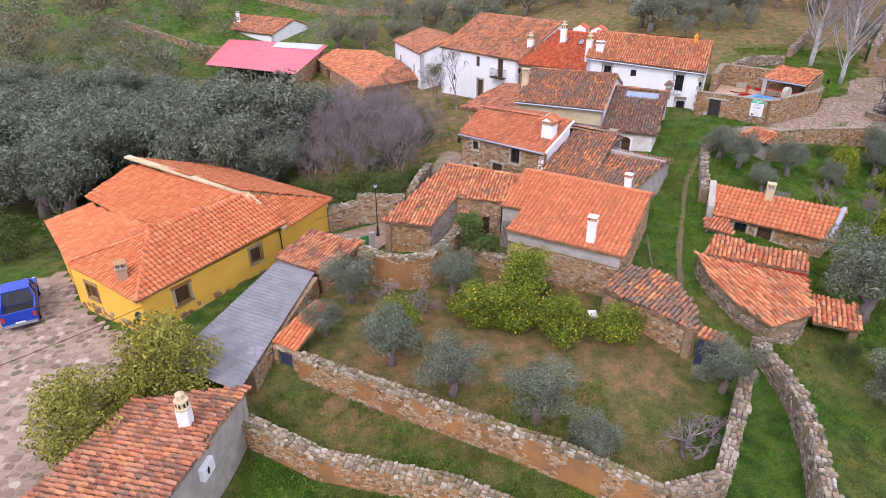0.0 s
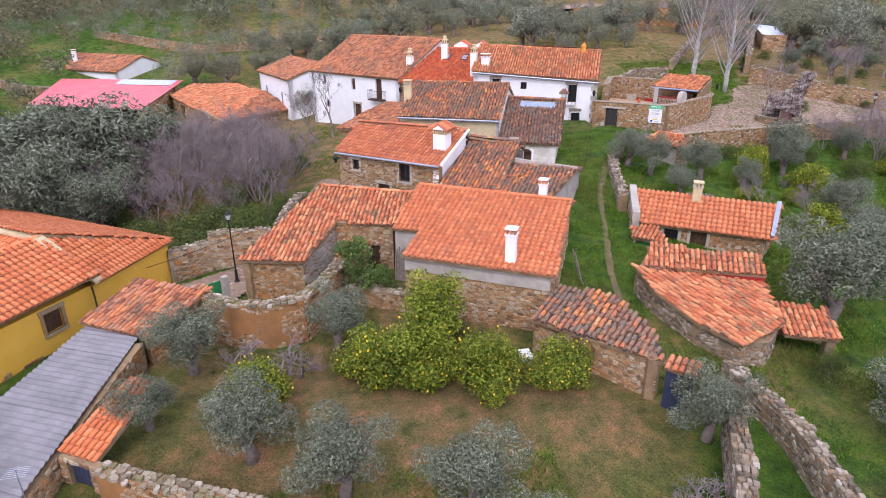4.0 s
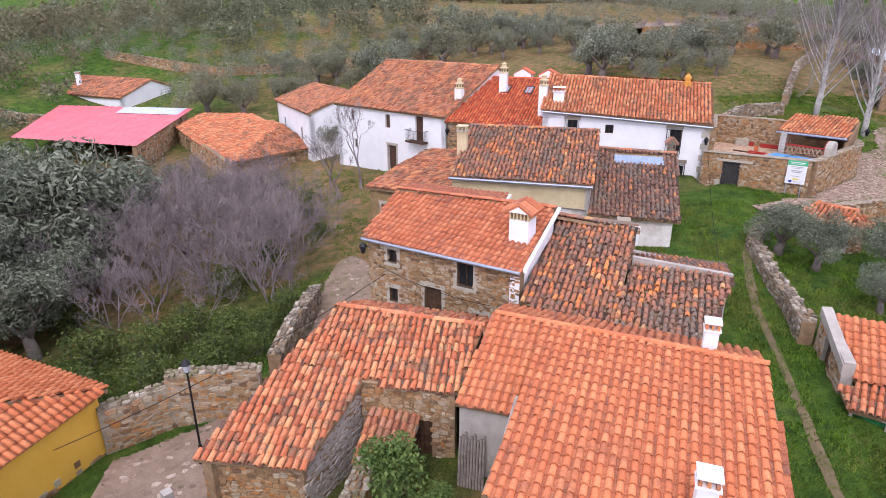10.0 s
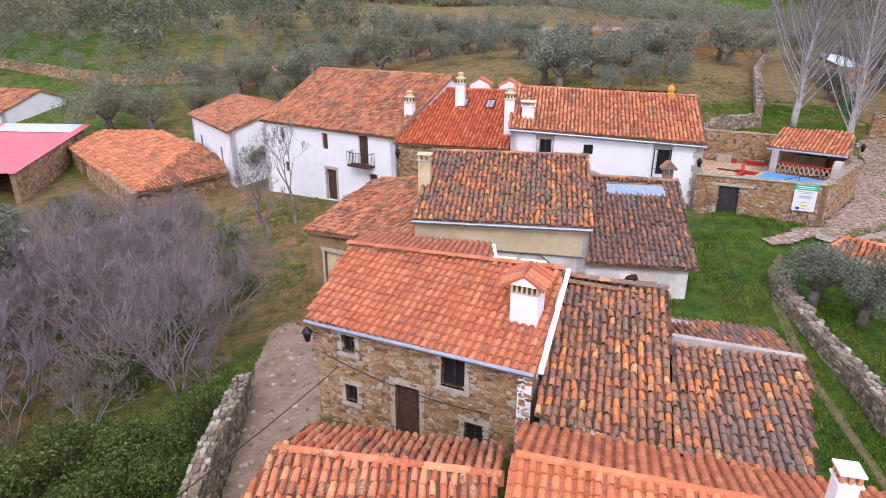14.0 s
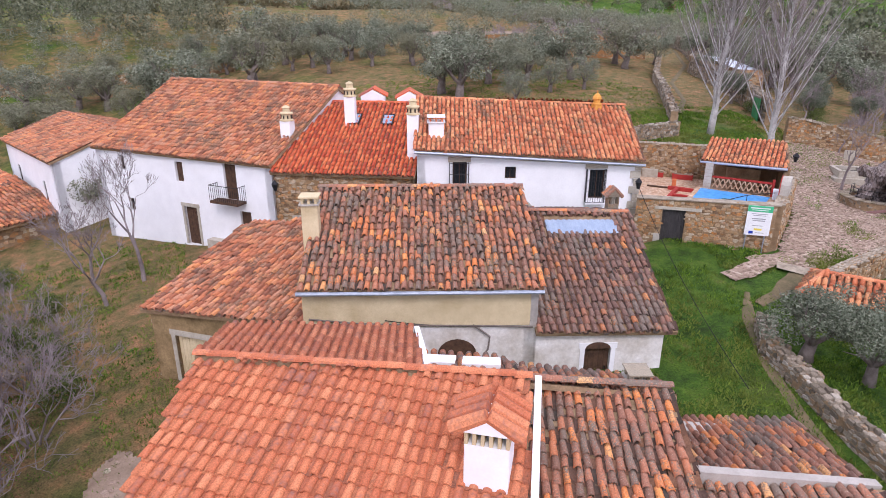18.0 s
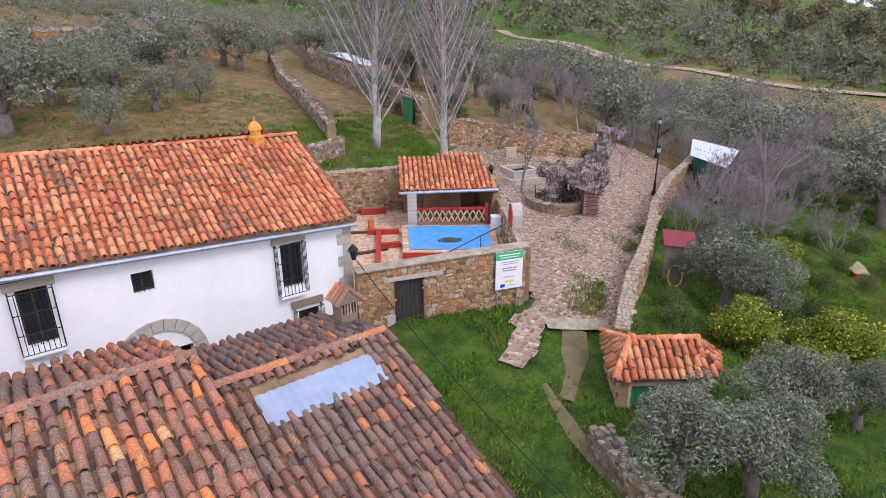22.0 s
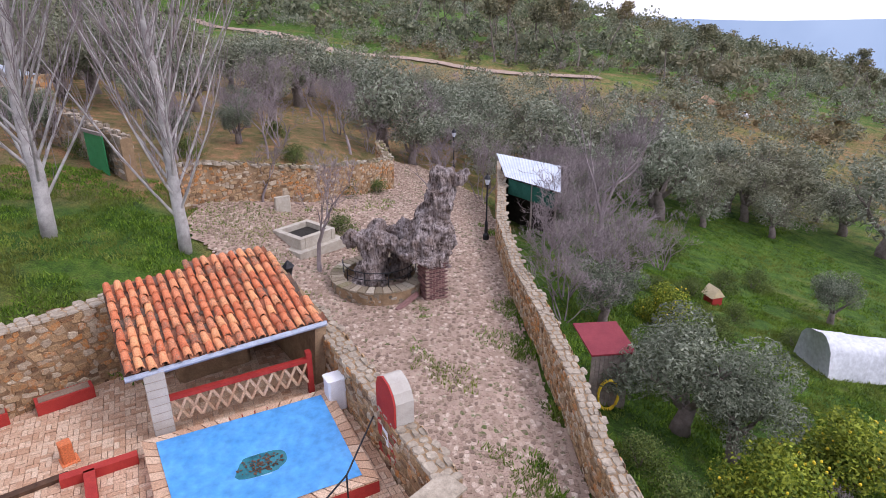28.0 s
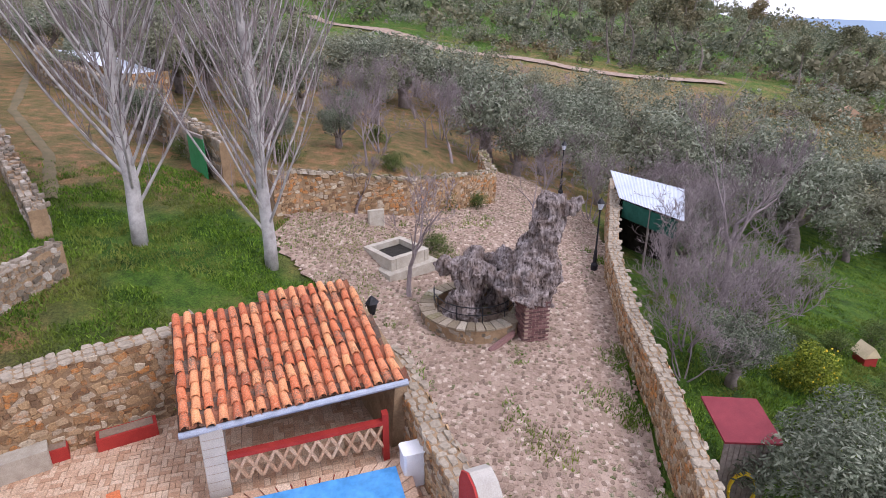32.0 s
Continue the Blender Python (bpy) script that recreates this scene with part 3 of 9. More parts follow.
def tiled_roof(house, pts, mat, pitch=0.25, row=0.36, wild=1.0, nparts=0, label="", deck="mortar", gutter=False, skip=(), along=None):
    """A sloping face of clay tiles: the first two points are its eave; tiles run up from there, square to it or along a plan direction."""
    rg = random.Random(len(bpy.data.objects))
    pts = [V(p) for p in pts]
    o, u = pts[0], (pts[1] - pts[0]).normalized()
    nrm = V((0, 0, 0))
    for a, b in zip(pts, pts[1:] + pts[:1]):
        nrm += (a - o).cross(b - o)
    n = nrm.normalized()
    if n.z < 0:
        n = -n
    v = n.cross(u).normalized()
    u = v.cross(n)
    mid = sum(pts, V((0, 0, 0))) / len(pts)
    if along:
        v = V((along[0], along[1], 0))
        v = (v - n * v.dot(n)).normalized()
        u = v.cross(n)
    elif (mid - o).dot(v) < 0:
        v, u = -v, -u
    flat = [((p - o).dot(u), (p - o).dot(v)) for p in pts]
    body = Geo().prism([o + u * a + v * b - n * 0.16 for a, b in flat], n * 0.15)
    roof_ob = part("roof", body, deck, house, label)
    us, vs = [p[0] for p in flat], [p[1] for p in flat]
    fresh = mat in ('tile_new', 'tile_bright', 'tile_salmon')
    cover, pan = tile_pieces(pitch, row, fresh)
    cs, ps = [], []
    a = min(us) + pitch * 0.5
    ci = 0
    while a < max(us):
        off = rg.uniform(0, 0.06) * wild
        b = min(vs) - 0.06 + off
        while b < max(vs):
            if inside(flat, a, b + row * 0.5) and not any(s[0] < a < s[1] and s[2] < b < s[3] for s in skip):
                cs.append((a, b))
            if inside(flat, a + pitch * 0.5, b + row * 0.5) and not any(s[0] < a + pitch / 2 < s[1] and s[2] < b < s[3] for s in skip):
                ps.append((a + pitch * 0.5, b))
            b += row
        a += pitch
        ci += 1
    uvn = (tuple(o), tuple(u), tuple(v), tuple(n))
    nparts = min(int(nparts * 0.6), len(cs))
    if nparts:
        me = bpy.data.meshes.new("tile")
        me.from_pydata([tuple(p) for p in cover[0]], [], cover[1])
        me.polygons.foreach_set("use_smooth", [True] * len(me.polygons))
        me.materials.append(M[mat])
        base = Matrix((tuple(u), tuple(v), tuple(n))).transposed().to_4x4()
        order = sorted(cs, key=lambda c: c[1])
        inv = world_of(roof_ob).inverted()
        for a, b in order[:nparts]:
            t = new("tile", me)
            t.parent, t.matrix_parent_inverse = roof_ob, inv
            t.matrix_basis = Matrix.Translation(o + u * (a + rg.gauss(0, wild * 0.010)) + v * (b + rg.gauss(0, wild * 0.03)) + n * rg.gauss(0, wild * 0.01)) @ base @ Matrix.Rotation(rg.gauss(0, wild * 0.04), 4, "Z")
        cs = order[nparts:]
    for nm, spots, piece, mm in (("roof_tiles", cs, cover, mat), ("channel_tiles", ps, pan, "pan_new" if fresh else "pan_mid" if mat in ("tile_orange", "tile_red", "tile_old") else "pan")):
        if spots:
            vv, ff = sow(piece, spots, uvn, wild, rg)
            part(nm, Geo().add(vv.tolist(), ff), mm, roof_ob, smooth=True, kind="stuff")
    if gutter:
        a, b = pts[0] - v * 0.10 - n * 0.06, pts[1] - v * 0.10 - n * 0.06
        part("gutter", Geo().tube([a, b], [0.075, 0.075], 8), "zinc", roof_ob, "grey zinc gutter")
    return roof_ob


def ridge_line(house, a, b, mat, lift=0.06, step=0.38, size=0.13):
    a, b = V(a), V(b)
    d = (b - a)
    n = max(1, int(d.length / step))
    g = Geo()
    t = d.normalized()
    s = t.cross(UP).normalized()
    for k in range(n):
        p = a + d * (k / n) + UP * (lift + rng.uniform(-0.012, 0.012))
        q = p + t * (d.length / n * 1.12) + UP * 0.02
        arc = [(math.cos(x), math.sin(x)) for x in (math.pi * i / 5 for i in range(6))]
        g.add([p + s * c * size + UP * z * size * 0.8 for c, z in arc] + [q + s * c * size * 0.88 + UP * z * size * 0.7 for c, z in arc], [(i, i + 1, 7 + i, 6 + i) for i in range(5)] + [(5, 4, 3, 2, 1, 0)])
    return part("ridge_tiles", g, mat, house, smooth=False)


STONE_BASE = []


def stone_base():
    if not STONE_BASE:
        rg = random.Random(3)
        for k in range(5):
            m = 6 + k % 2
            ring = []
            for i in range(m):
                a = 2 * math.pi * (i + rg.uniform(-0.22, 0.22)) / m + k * 0.7
                c, e = math.cos(a), math.sin(a)
                r = 0.52 / max(abs(c), abs(e)) ** 0.7 * rg.uniform(0.86, 1.08)
                ring.append((c * r, e * r))
            ring.sort(key=lambda p: math.atan2(p[1], p[0]))
            out = [(x, 0, z) for x, z in ring]
            top = [(x * rg.uniform(0.78, 0.9), 1 + rg.uniform(-0.25, 0.2), z * rg.uniform(0.76, 0.9)) for x, z in ring]
            STONE_BASE.append((np.array(out + top), [tuple(range(m, 2 * m))] + [(i, (i + 1) % m, m + (i + 1) % m, m + i) for i in range(m)]))
    return STONE_BASE


def stonework(owner, p0, p1, z0, top, openings=(), mat="stone", size=1.0, nparts=0, depth=0.034, bare=0.0):
    """Rubble stones laid in rough courses on the outer face from p0 to p1; the outside is on the right of that way."""
    rg = random.Random(len(bpy.data.objects))
    p0, p1 = V((*p0[:2], 0)), V((*p1[:2], 0))
    d = (p1 - p0)
    L = d.length
    d.normalize()
    n = V((d.y, -d.x, 0))
    zmax = max(top(k * L / 10) for k in range(11))
    bases = stone_base()
    z, rows = z0, []
    while z < zmax:
        h = rg.uniform(0.09, 0.19) * size
        x = rg.uniform(-0.2, 0)
        while x < L:
            w = rg.uniform(0.10, 0.38) * size
            cx, cz, hh, ww = x + w / 2, z + h / 2 + rg.gauss(0, 0.035) * size, h * rg.uniform(0.7, 1.45), w * rg.uniform(0.85, 1.08)
            if 0 < cx < L and z + h * 0.7 < top(cx) and not any(a - 0.06 < cx < b + 0.06 and c - 0.1 < cz < e + 0.06 for a, b, c, e in openings):
                if cx - ww / 2 > -0.05 and cx + ww / 2 < L + 0.05 and not (bare and noise.noise(V((p0.x + d.x * cx, p0.y + d.y * cx, cz)) * 0.9) < bare - 0.35):
                    rows.append((cx, cz, ww, hh, rg.uniform(0.4, 1.4) * depth, rg.randrange(5), rg.gauss(0, 0.2)))
            x += w
        z += h
    g = Geo()
    A = np.array([tuple(d), tuple(n), (0, 0, 1)])
    rows.sort(key=lambda r: -r[1])
    nparts = int(nparts * 0.6)
    singles, rest = rows[:nparts], rows[nparts:]
    if singles:
        meshes = []
        for v, f in bases:
            me = bpy.data.meshes.new("stone")
            me.from_pydata([tuple(q) for q in v], [], f)
            me.materials.append(M[mat])
            meshes.append(me)
        inv = world_of(owner).inverted()
        turn = Matrix((tuple(d), tuple(n), (0, 0, 1))).transposed().to_4x4()
        for cx, cz, w, h, dep, k, a in singles:
            s = new("stone", meshes[k])
            s.parent, s.matrix_parent_inverse = owner, inv
            s.matrix_basis = Matrix.Translation(p0 + d * cx + UP * cz) @ turn @ Matrix.Rotation(a, 4, "Y") @ Matrix.Diagonal((w, dep, h, 1))
    for cx, cz, w, h, dep, k, a in rest:
        v, f = bases[k]
        ca, sa = math.cos(a), math.sin(a)
        q = v * np.array([w, dep, h])
        q = np.stack([q[:, 0] * ca - q[:, 2] * sa + cx, q[:, 1], q[:, 0] * sa + q[:, 2] * ca + cz], 1)
        g.add((q @ A + np.array(tuple(p0))).tolist(), f)
    if g.v:
        part("stonework", g, mat, owner, kind="stuff")


def wall(house, p0, p1, z0, tops, openings=(), mat="mortar", thick=0.45, stones="", nparts=0, size=1.0, label="", name="wall"):
    """A wall with openings (u0, u1, z0, z1) cut through it; tops: (u, z) along its upper edge."""
    a, b = V((*p0[:2], 0)), V((*p1[:2], 0))
    d = b - a
    L = d.length
    d.normalize()
    n = V((d.y, -d.x, 0))
    if isinstance(tops, (int, float)):
        tops = [(0, tops), (L, tops)]
    us_, zs_ = [t[0] for t in tops], [t[1] for t in tops]
    top = lambda u: float(np.interp(u, us_, zs_))
    us = sorted({0.0, L, *[min(max(u, 0), L) for u in us_], *[u for o in openings for u in o[:2]]})
    zs = sorted({z0, *[z for o in openings for z in o[2:4]]})
    us = [u for k, u in enumerate(us) if k == 0 or u - us[k - 1] > 1e-3]
    g, ids = Geo(), {}
    nu, nz = len(us) - 1, len(zs)
    solid = [[not any(o[0] < (us[i] + us[i + 1]) / 2 < o[1] and o[2] < (zs[k] + (zs[k + 1] if k + 1 < nz else top((us[i] + us[i + 1]) / 2))) / 2 < o[3] for o in openings) for k in range(nz)] for i in range(nu)]

    def vid(i, k, s):
        if (i, k, s) not in ids:
            ids[(i, k, s)] = len(g.v)
            z = zs[k] if k < nz else max(top(us[i]), zs[-1] + 0.01)
            g.v.append(tuple(a + d * us[i] + UP * z - n * (thick * s)))
        return ids[(i, k, s)]

    for i in range(nu):
        for k in range(nz):
            if not solid[i][k]:
                continue
            c = lambda di, dk, s: vid(i + di, k + dk, s)
            g.f.append((c(0, 0, 0), c(1, 0, 0), c(1, 1, 0), c(0, 1, 0)))
            g.f.append((c(0, 1, 1), c(1, 1, 1), c(1, 0, 1), c(0, 0, 1)))
            if i == 0 or not solid[i - 1][k]:
                g.f.append((c(0, 0, 1), c(0, 0, 0), c(0, 1, 0), c(0, 1, 1)))
            if i == nu - 1 or not solid[i + 1][k]:
                g.f.append((c(1, 0, 0), c(1, 0, 1), c(1, 1, 1), c(1, 1, 0)))
            if k == 0 or not solid[i][k - 1]:
                g.f.append((c(0, 0, 0), c(0, 0, 1), c(1, 0, 1), c(1, 0, 0)))
            if k == nz - 1 or not solid[i][k + 1]:
                g.f.append((c(0, 1, 0), c(1, 1, 0), c(1, 1, 1), c(0, 1, 1)))
    w = part(name, g, mat, house, label)
    if stones:
        stonework(w, p0, p1, z0, top, [o[:4] for o in openings], stones, size, nparts)
    for o in openings:
        if len(o) > 4:
            fit_opening(w, a, d, n, o)
    return w


def fit_opening(w, a, d, n, o):
    """The window or door in one opening: kind, and the kind of its surround."""
    u0, u1, z0, z1, kind = o[:5]
    edge = o[5] if len(o) > 5 else ""
    P = lambda u, z, out=0.0: a + d * u + UP * z + n * out
    if edge:
        s, g = 0.17, Geo()
        g.block(P(u0 - s, z0, -0.1), d * s, n * 0.13, UP * (z1 - z0))
        g.block(P(u1, z0, -0.1), d * s, n * 0.13, UP * (z1 - z0))
        g.block(P(u0 - s - 0.05, z1, -0.1), d * (u1 - u0 + 2 * s + 0.1), n * 0.14, UP * 0.22)
        if kind != "door":
            g.block(P(u0 - s, z0 - 0.15, -0.1), d * (u1 - u0 + 2 * s), n * 0.16, UP * 0.15)
        part("surround", g, edge, w, "dressed stone surround" if edge == "granite" else "")
    if kind == "window":
        fr, f = Geo(), 0.055
        for g0, s0, s1 in ((P(u0, z0, -0.22), d * (u1 - u0), UP * f), (P(u0, z1 - f, -0.22), d * (u1 - u0), UP * f), (P(u0, z0, -0.22), d * f, UP * (z1 - z0)), (P(u1 - f, z0, -0.22), d * f, UP * (z1 - z0)), (P((u0 + u1) / 2 - 0.03, z0, -0.22), d * 0.06, UP * (z1 - z0))):
            fr.block(g0, s0, n * 0.06, s1)
        win = part("window", fr, "wood", w, "dark wooden window frame")
        part("pane", Geo().block(P(u0 + f, z0 + f, -0.2), d * (u1 - u0 - 2 * f), n * 0.012, UP * (z1 - z0 - 2 * f)), "glass", win)
        bars = Geo()
        k = max(3, int((u1 - u0) / 0.13))
        for i in range(1, k):
            bars.tube([P(u0 + (u1 - u0) * i / k, z0, -0.04), P(u0 + (u1 - u0) * i / k, z1, -0.04)], [0.011] * 2, 5, False)
        for z in (z0 + (z1 - z0) * 0.3, z0 + (z1 - z0) * 0.7):
            bars.block(P(u0, z, -0.05), d * (u1 - u0), n * 0.012, UP * 0.03)
        part("grille", bars, "iron", win, "black iron bars", kind="stuff")
    else:
        mat = {"door": "wood", "steel": "steel_door", "blue": "blue_door", "green": "green_door", "tan": "ochre", "open": "dark", "shutter": "wood"}[kind]
        leaf = Geo()
        m = max(2, int((u1 - u0) / 0.16))
        # Open doorway: a near-black sheet behind the hole paints the unlit inside.
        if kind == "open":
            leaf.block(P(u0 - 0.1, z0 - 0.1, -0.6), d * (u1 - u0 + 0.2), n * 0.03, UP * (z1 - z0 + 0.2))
        else:
            wd = (u1 - u0) / m
            ring = [P(u1, z0 + 0.01, -0.2), P(u0, z0 + 0.01, -0.2)]
            for i in range(m):
                ring += [P(u0 + wd * i + 0.002, z0 + 0.01, -0.165), P(u0 + wd * i + 0.012, z0 + 0.01, -0.15), P(u0 + wd * (i + 1) - 0.012, z0 + 0.01, -0.15), P(u0 + wd * (i + 1) - 0.002, z0 + 0.01, -0.165)]
            leaf.prism(ring, UP * (z1 - z0 - 0.02))
        dr = part("doorway" if kind == "open" else "door", leaf, mat, w)
        if kind in ("door", "steel", "blue", "green"):
            part("door_handle", Geo().block(P(u1 - 0.14, z0 + (z1 - z0) * 0.48, -0.15), d * 0.03, n * 0.05, UP * 0.14), "iron", dr, "iron handle")


def chimney(house, x, y, z0, z1, w=0.55, mat="white", style="slots", turn=0.0):
    """A stack with its cap: 'slots' with a small tiled hat, 'plain' flat-topped, 'dome' rounded."""
    c, s = math.cos(turn), math.sin(turn)
    X, Y = V((c, s, 0)), V((-s, c, 0))
    o = V((x, y, z0)) - X * w / 2 - Y * w / 2
    st = part("chimney", Geo().bevel_block(o, X * w, Y * w, UP * (z1 - z0), 0.02), mat, house)
    t = V((x, y, z1))
    g = Geo()
    if style == "dome":
        g.lathe(t, [(w * 0.62, 0), (w * 0.62, 0.08), (w * 0.45, 0.1), (w * 0.45, 0.3), (w * 0.6, 0.32), (w * 0.52, 0.45), (w * 0.3, 0.58), (w * 0.08, 0.64), (w * 0.08, 0.75), (0.01, 0.8)], 14)
        part("cap", g, "tile_orange" if mat == "tile_orange" else mat, st)
        return st
    r = w * 0.6
    if style == "house":
        for j in range(6):
            g.block(t - X * w * 0.5 - Y * w * 0.5 + X * (j * w * 0.184), X * w * 0.08, Y * w, UP * 0.34)
        part("slots", g, "ochre" if mat == "white" else mat, st)
        h = t + UP * 0.34
        part("pediment", Geo().prism([h - X * w * 0.62 - Y * w * 0.6, h + X * w * 0.62 - Y * w * 0.6, h - Y * w * 0.6 + UP * 0.36], Y * w * 1.2), mat, st)
        for e in (-1, 1):
            for j in range(4):
                y = -w * 0.66 + j * w * 0.34
                q = h + Y * (y + w * 0.16) + UP * 0.40
                part("tile", Geo().tube([q + X * e * 0.02, q + X * e * w * 0.78 - UP * 0.40], [w * 0.15, w * 0.18], 8), "tile_salmon" if mat == "white" else "tile_dark", st)
        return st
    if style == "hat":
        part("cap", g.lathe(t, [(w * 0.64, 0), (w * 0.64, 0.07), (w * 0.5, 0.09), (w * 0.46, 0.36), (w * 0.62, 0.4), (w * 0.58, 0.46), (w * 0.34, 0.5), (w * 0.3, 0.7), (w * 0.4, 0.74), (w * 0.2, 0.82), (0.02, 0.86)], 12), "ochre", st, "pierced clay cap")
        for j in range(8):
            u_ = V((math.cos(j * math.pi / 4), math.sin(j * math.pi / 4), 0))
            # Vents are solid dark blocks; the shade of holes is in their colour.
            part("vent", Geo().block(t + u_ * w * 0.42 - V((u_.y, -u_.x, 0)) * 0.035 + UP * 0.13, V((u_.y, -u_.x, 0)) * 0.07, u_ * w * 0.1, UP * 0.18), "dark", st)
        return st
    g.block(t - X * r - Y * r, X * 2 * r, Y * 2 * r, UP * 0.06)
    part("ledge", g, "concrete" if mat != "white" else mat, st)
    g = Geo()
    for i in (-1, 0, 1):
        for j in (-1, 0, 1):
            if i or j:
                g.block(t + X * (i * w * 0.4 - 0.045) + Y * (j * w * 0.4 - 0.045) + UP * 0.06, X * 0.09, Y * 0.09, UP * 0.22)
    part("slots", g, "tile_orange" if mat == "white" else mat, st)
    h = t + UP * 0.28
    cap = Geo()
    cap.prism([h - X * r - Y * r, h + X * r - Y * r, h + X * r + Y * r, h - X * r + Y * r], UP * 0.05)
    part("cap", cap, mat, st)
    return st


def gable_house(name, A, B, din, dback, ze, zr, zb, z0, label, tile, wall_mat, stones="", fronts=(), rights=(), lefts=(), backs=(), over=0.28, side=0.12, wild=1.0, nparts=0, wparts=0, gutter=False, pitch=0.25, row=0.36, back_tile=None, zeB=None, zrB=None):
    """A house with its eave from A to B (outside on the right of that way), the ridge din behind it, the far eave dback behind it."""
    A, B = V((*A, 0)), V((*B, 0))
    d = (B - A)
    L = d.length
    d.normalize()
    n = V((d.y, -d.x, 0))
    zeB, zrB = zeB or ze, zrB or zr
    h = thing(name, (A.x, A.y, z0), label, "house")
    A2, B2 = A - n * dback, B - n * dback
    t = 0.14
    wall(h, A, B, z0, [(0, ze - t), (L, zeB - t)], fronts, wall_mat, 0.45, stones, wparts)
    wall(h, B, B2, z0, [(0, zeB - t), (din, zrB - t), (dback, zb - t)], rights, wall_mat, 0.45, stones)
    wall(h, B2, A2, z0, zb - t, backs, wall_mat)
    wall(h, A2, A, z0, [(0, zb - t), (dback - din, zr - t), (dback, ze - t)], lefts, wall_mat, 0.45, stones)
    sl = (zr - ze) / din
    P = lambda p, out, along, z: p + n * out + d * along + UP * z
    Rl, Rr = P(A, -din, -side, zr), P(B, -din, side, zrB)
    tiled_roof(h, [P(A, over, -side, ze - over * sl), P(B, over, side, zeB - over * sl), Rr, Rl], tile, pitch, row, wild, nparts, gutter=gutter)
    sb = (zr - zb) / (dback - din)
    tiled_roof(h, [P(B, -dback - 0.2, side, zb - 0.2 * sb), P(A, -dback - 0.2, -side, zb - 0.2 * sb), Rl, Rr], back_tile or tile, pitch, row, wild)
    ridge_line(h, Rl, Rr, tile)
    return h, A, B, d, n


def rubble_wall(name, pts, width, label, mat="stone", nparts=0, cap="", down=0.6, size=1.0, both=True, earth="mortar"):
    """A free-standing wall of rubble along (x, y, top) points, its outside on the right of the way."""
    ob = None
    pts = [V(p) for p in pts]
    base = Geo()
    left, right = [], []
    for i, p in enumerate(pts):
        t = (pts[min(i + 1, len(pts) - 1)] - pts[max(i - 1, 0)])
        t.z = 0
        t.normalize()
        s = V((t.y, -t.x, 0)) * width / 2
        left.append(p - s), right.append(p + s)
    for i in range(len(pts) - 1):
        q = [right[i], right[i + 1], left[i + 1], left[i]]
        zb = min(min(ground_at(k.x, k.y) for k in (pts[i], pts[i + 1])), pts[i].z - 0.5) - down
        lo = [V((k.x, k.y, zb)) for k in q]
        base.add([*lo, *q], [(3, 2, 1, 0), (4, 5, 6, 7), (0, 1, 5, 4), (1, 2, 6, 5), (2, 3, 7, 6), (3, 0, 4, 7)])
    ob = mesh_object(name, base.v, base.f, M[earth])
    tagged(ob, label, "wall", kind="structure")
    for i in range(len(pts) - 1):
        zb = min(ground_at(pts[i].x, pts[i].y), ground_at(pts[i + 1].x, pts[i + 1].y)) - 0.4
        L = (right[i + 1] - right[i]).length
        tp = lambda u, a=pts[i].z, b=pts[i + 1].z, L=L: a + (b - a) * u / max(L, 0.01)
        stonework(ob, right[i], right[i + 1], zb, tp, (), mat, size, nparts // max(1, len(pts) - 1), bare=0.2 if earth == "red_earth" else 0.0)
        if both:
            stonework(ob, left[i + 1], left[i], zb, lambda u, a=pts[i + 1].z, b=pts[i].z, L=L: a + (b - a) * u / max(L, 0.01), (), mat, size)
    g, rg = Geo(), random.Random(len(pts))
    for i in range(len(pts) - 1):
        t = pts[i + 1] - pts[i]
        L = t.length
        t.normalize()
        s = V((t.y, -t.x, 0)).normalized()
        u = 0.0
        while u < L:
            w = rg.uniform(0.14, 0.36)
            x = -width / 2 - 0.03
            while x < width / 2 - 0.05:
                ww = rg.uniform(0.14, 0.3)
                hh = rg.uniform(0.03, 0.16) if not cap else rg.uniform(0.03, 0.07)
                c = pts[i] + t * (u + w / 2) + s * (x + ww / 2)
                k = rg.randrange(5)
                v, f = stone_base()[k]
                q = v * np.array([w * 1.02, hh, ww * 0.98])
                A = np.array([tuple(t), (0, 0, 1), tuple(-s)])
                g.add((q @ A + np.array(tuple(c - UP * 0.02))).tolist(), f)
                x += ww
            u += w
    part("capstones", g, cap or ("stone_grey" if mat == "stone_grey" else "stone_cap"), ob, kind="stuff")
    return ob

# ---- the stone house on the street ----
h1 = thing("stone_house", (1.64, 50.18, -0.9), "rubble-stone house with a clay-tiled gable roof and granite-framed openings", "house")
A, B = V((1.64, 50.18, 0)), V((7.87, 45.04, 0))
d1 = (B - A).normalized()
n1 = V((d1.y, -d1.x, 0))
wall(h1, A, B, -0.9, 4.15, ((3.25, 4.2, 0.2, 2.3, "door", "granite"), (1.15, 1.7, 3.05, 3.75, "window", "granite"), (1.2, 1.7, 1.0, 1.75, "window", "granite"),
                            (5.0, 5.85, 2.7, 3.9, "window", "granite"), (5.85, 6.55, 0.7, 1.55, "window", "granite")), "mortar", 0.45, "stone", 120)
wall(h1, B, (10.5, 48.7), -0.5, [(0, 4.1), (4.5, 5.35)], (), "white")
wall(h1, (9.35, 53.2), (4.55, 55.3), -0.5, [(0, 4.85), (5.2, 5.05)], (), "mortar", 0.45, "stone")
wall(h1, (4.55, 55.3), A, -0.9, [(0, 5.0), (2.4, 5.45), (5.85, 4.1)], (), "mortar", 0.45, "stone", 40)
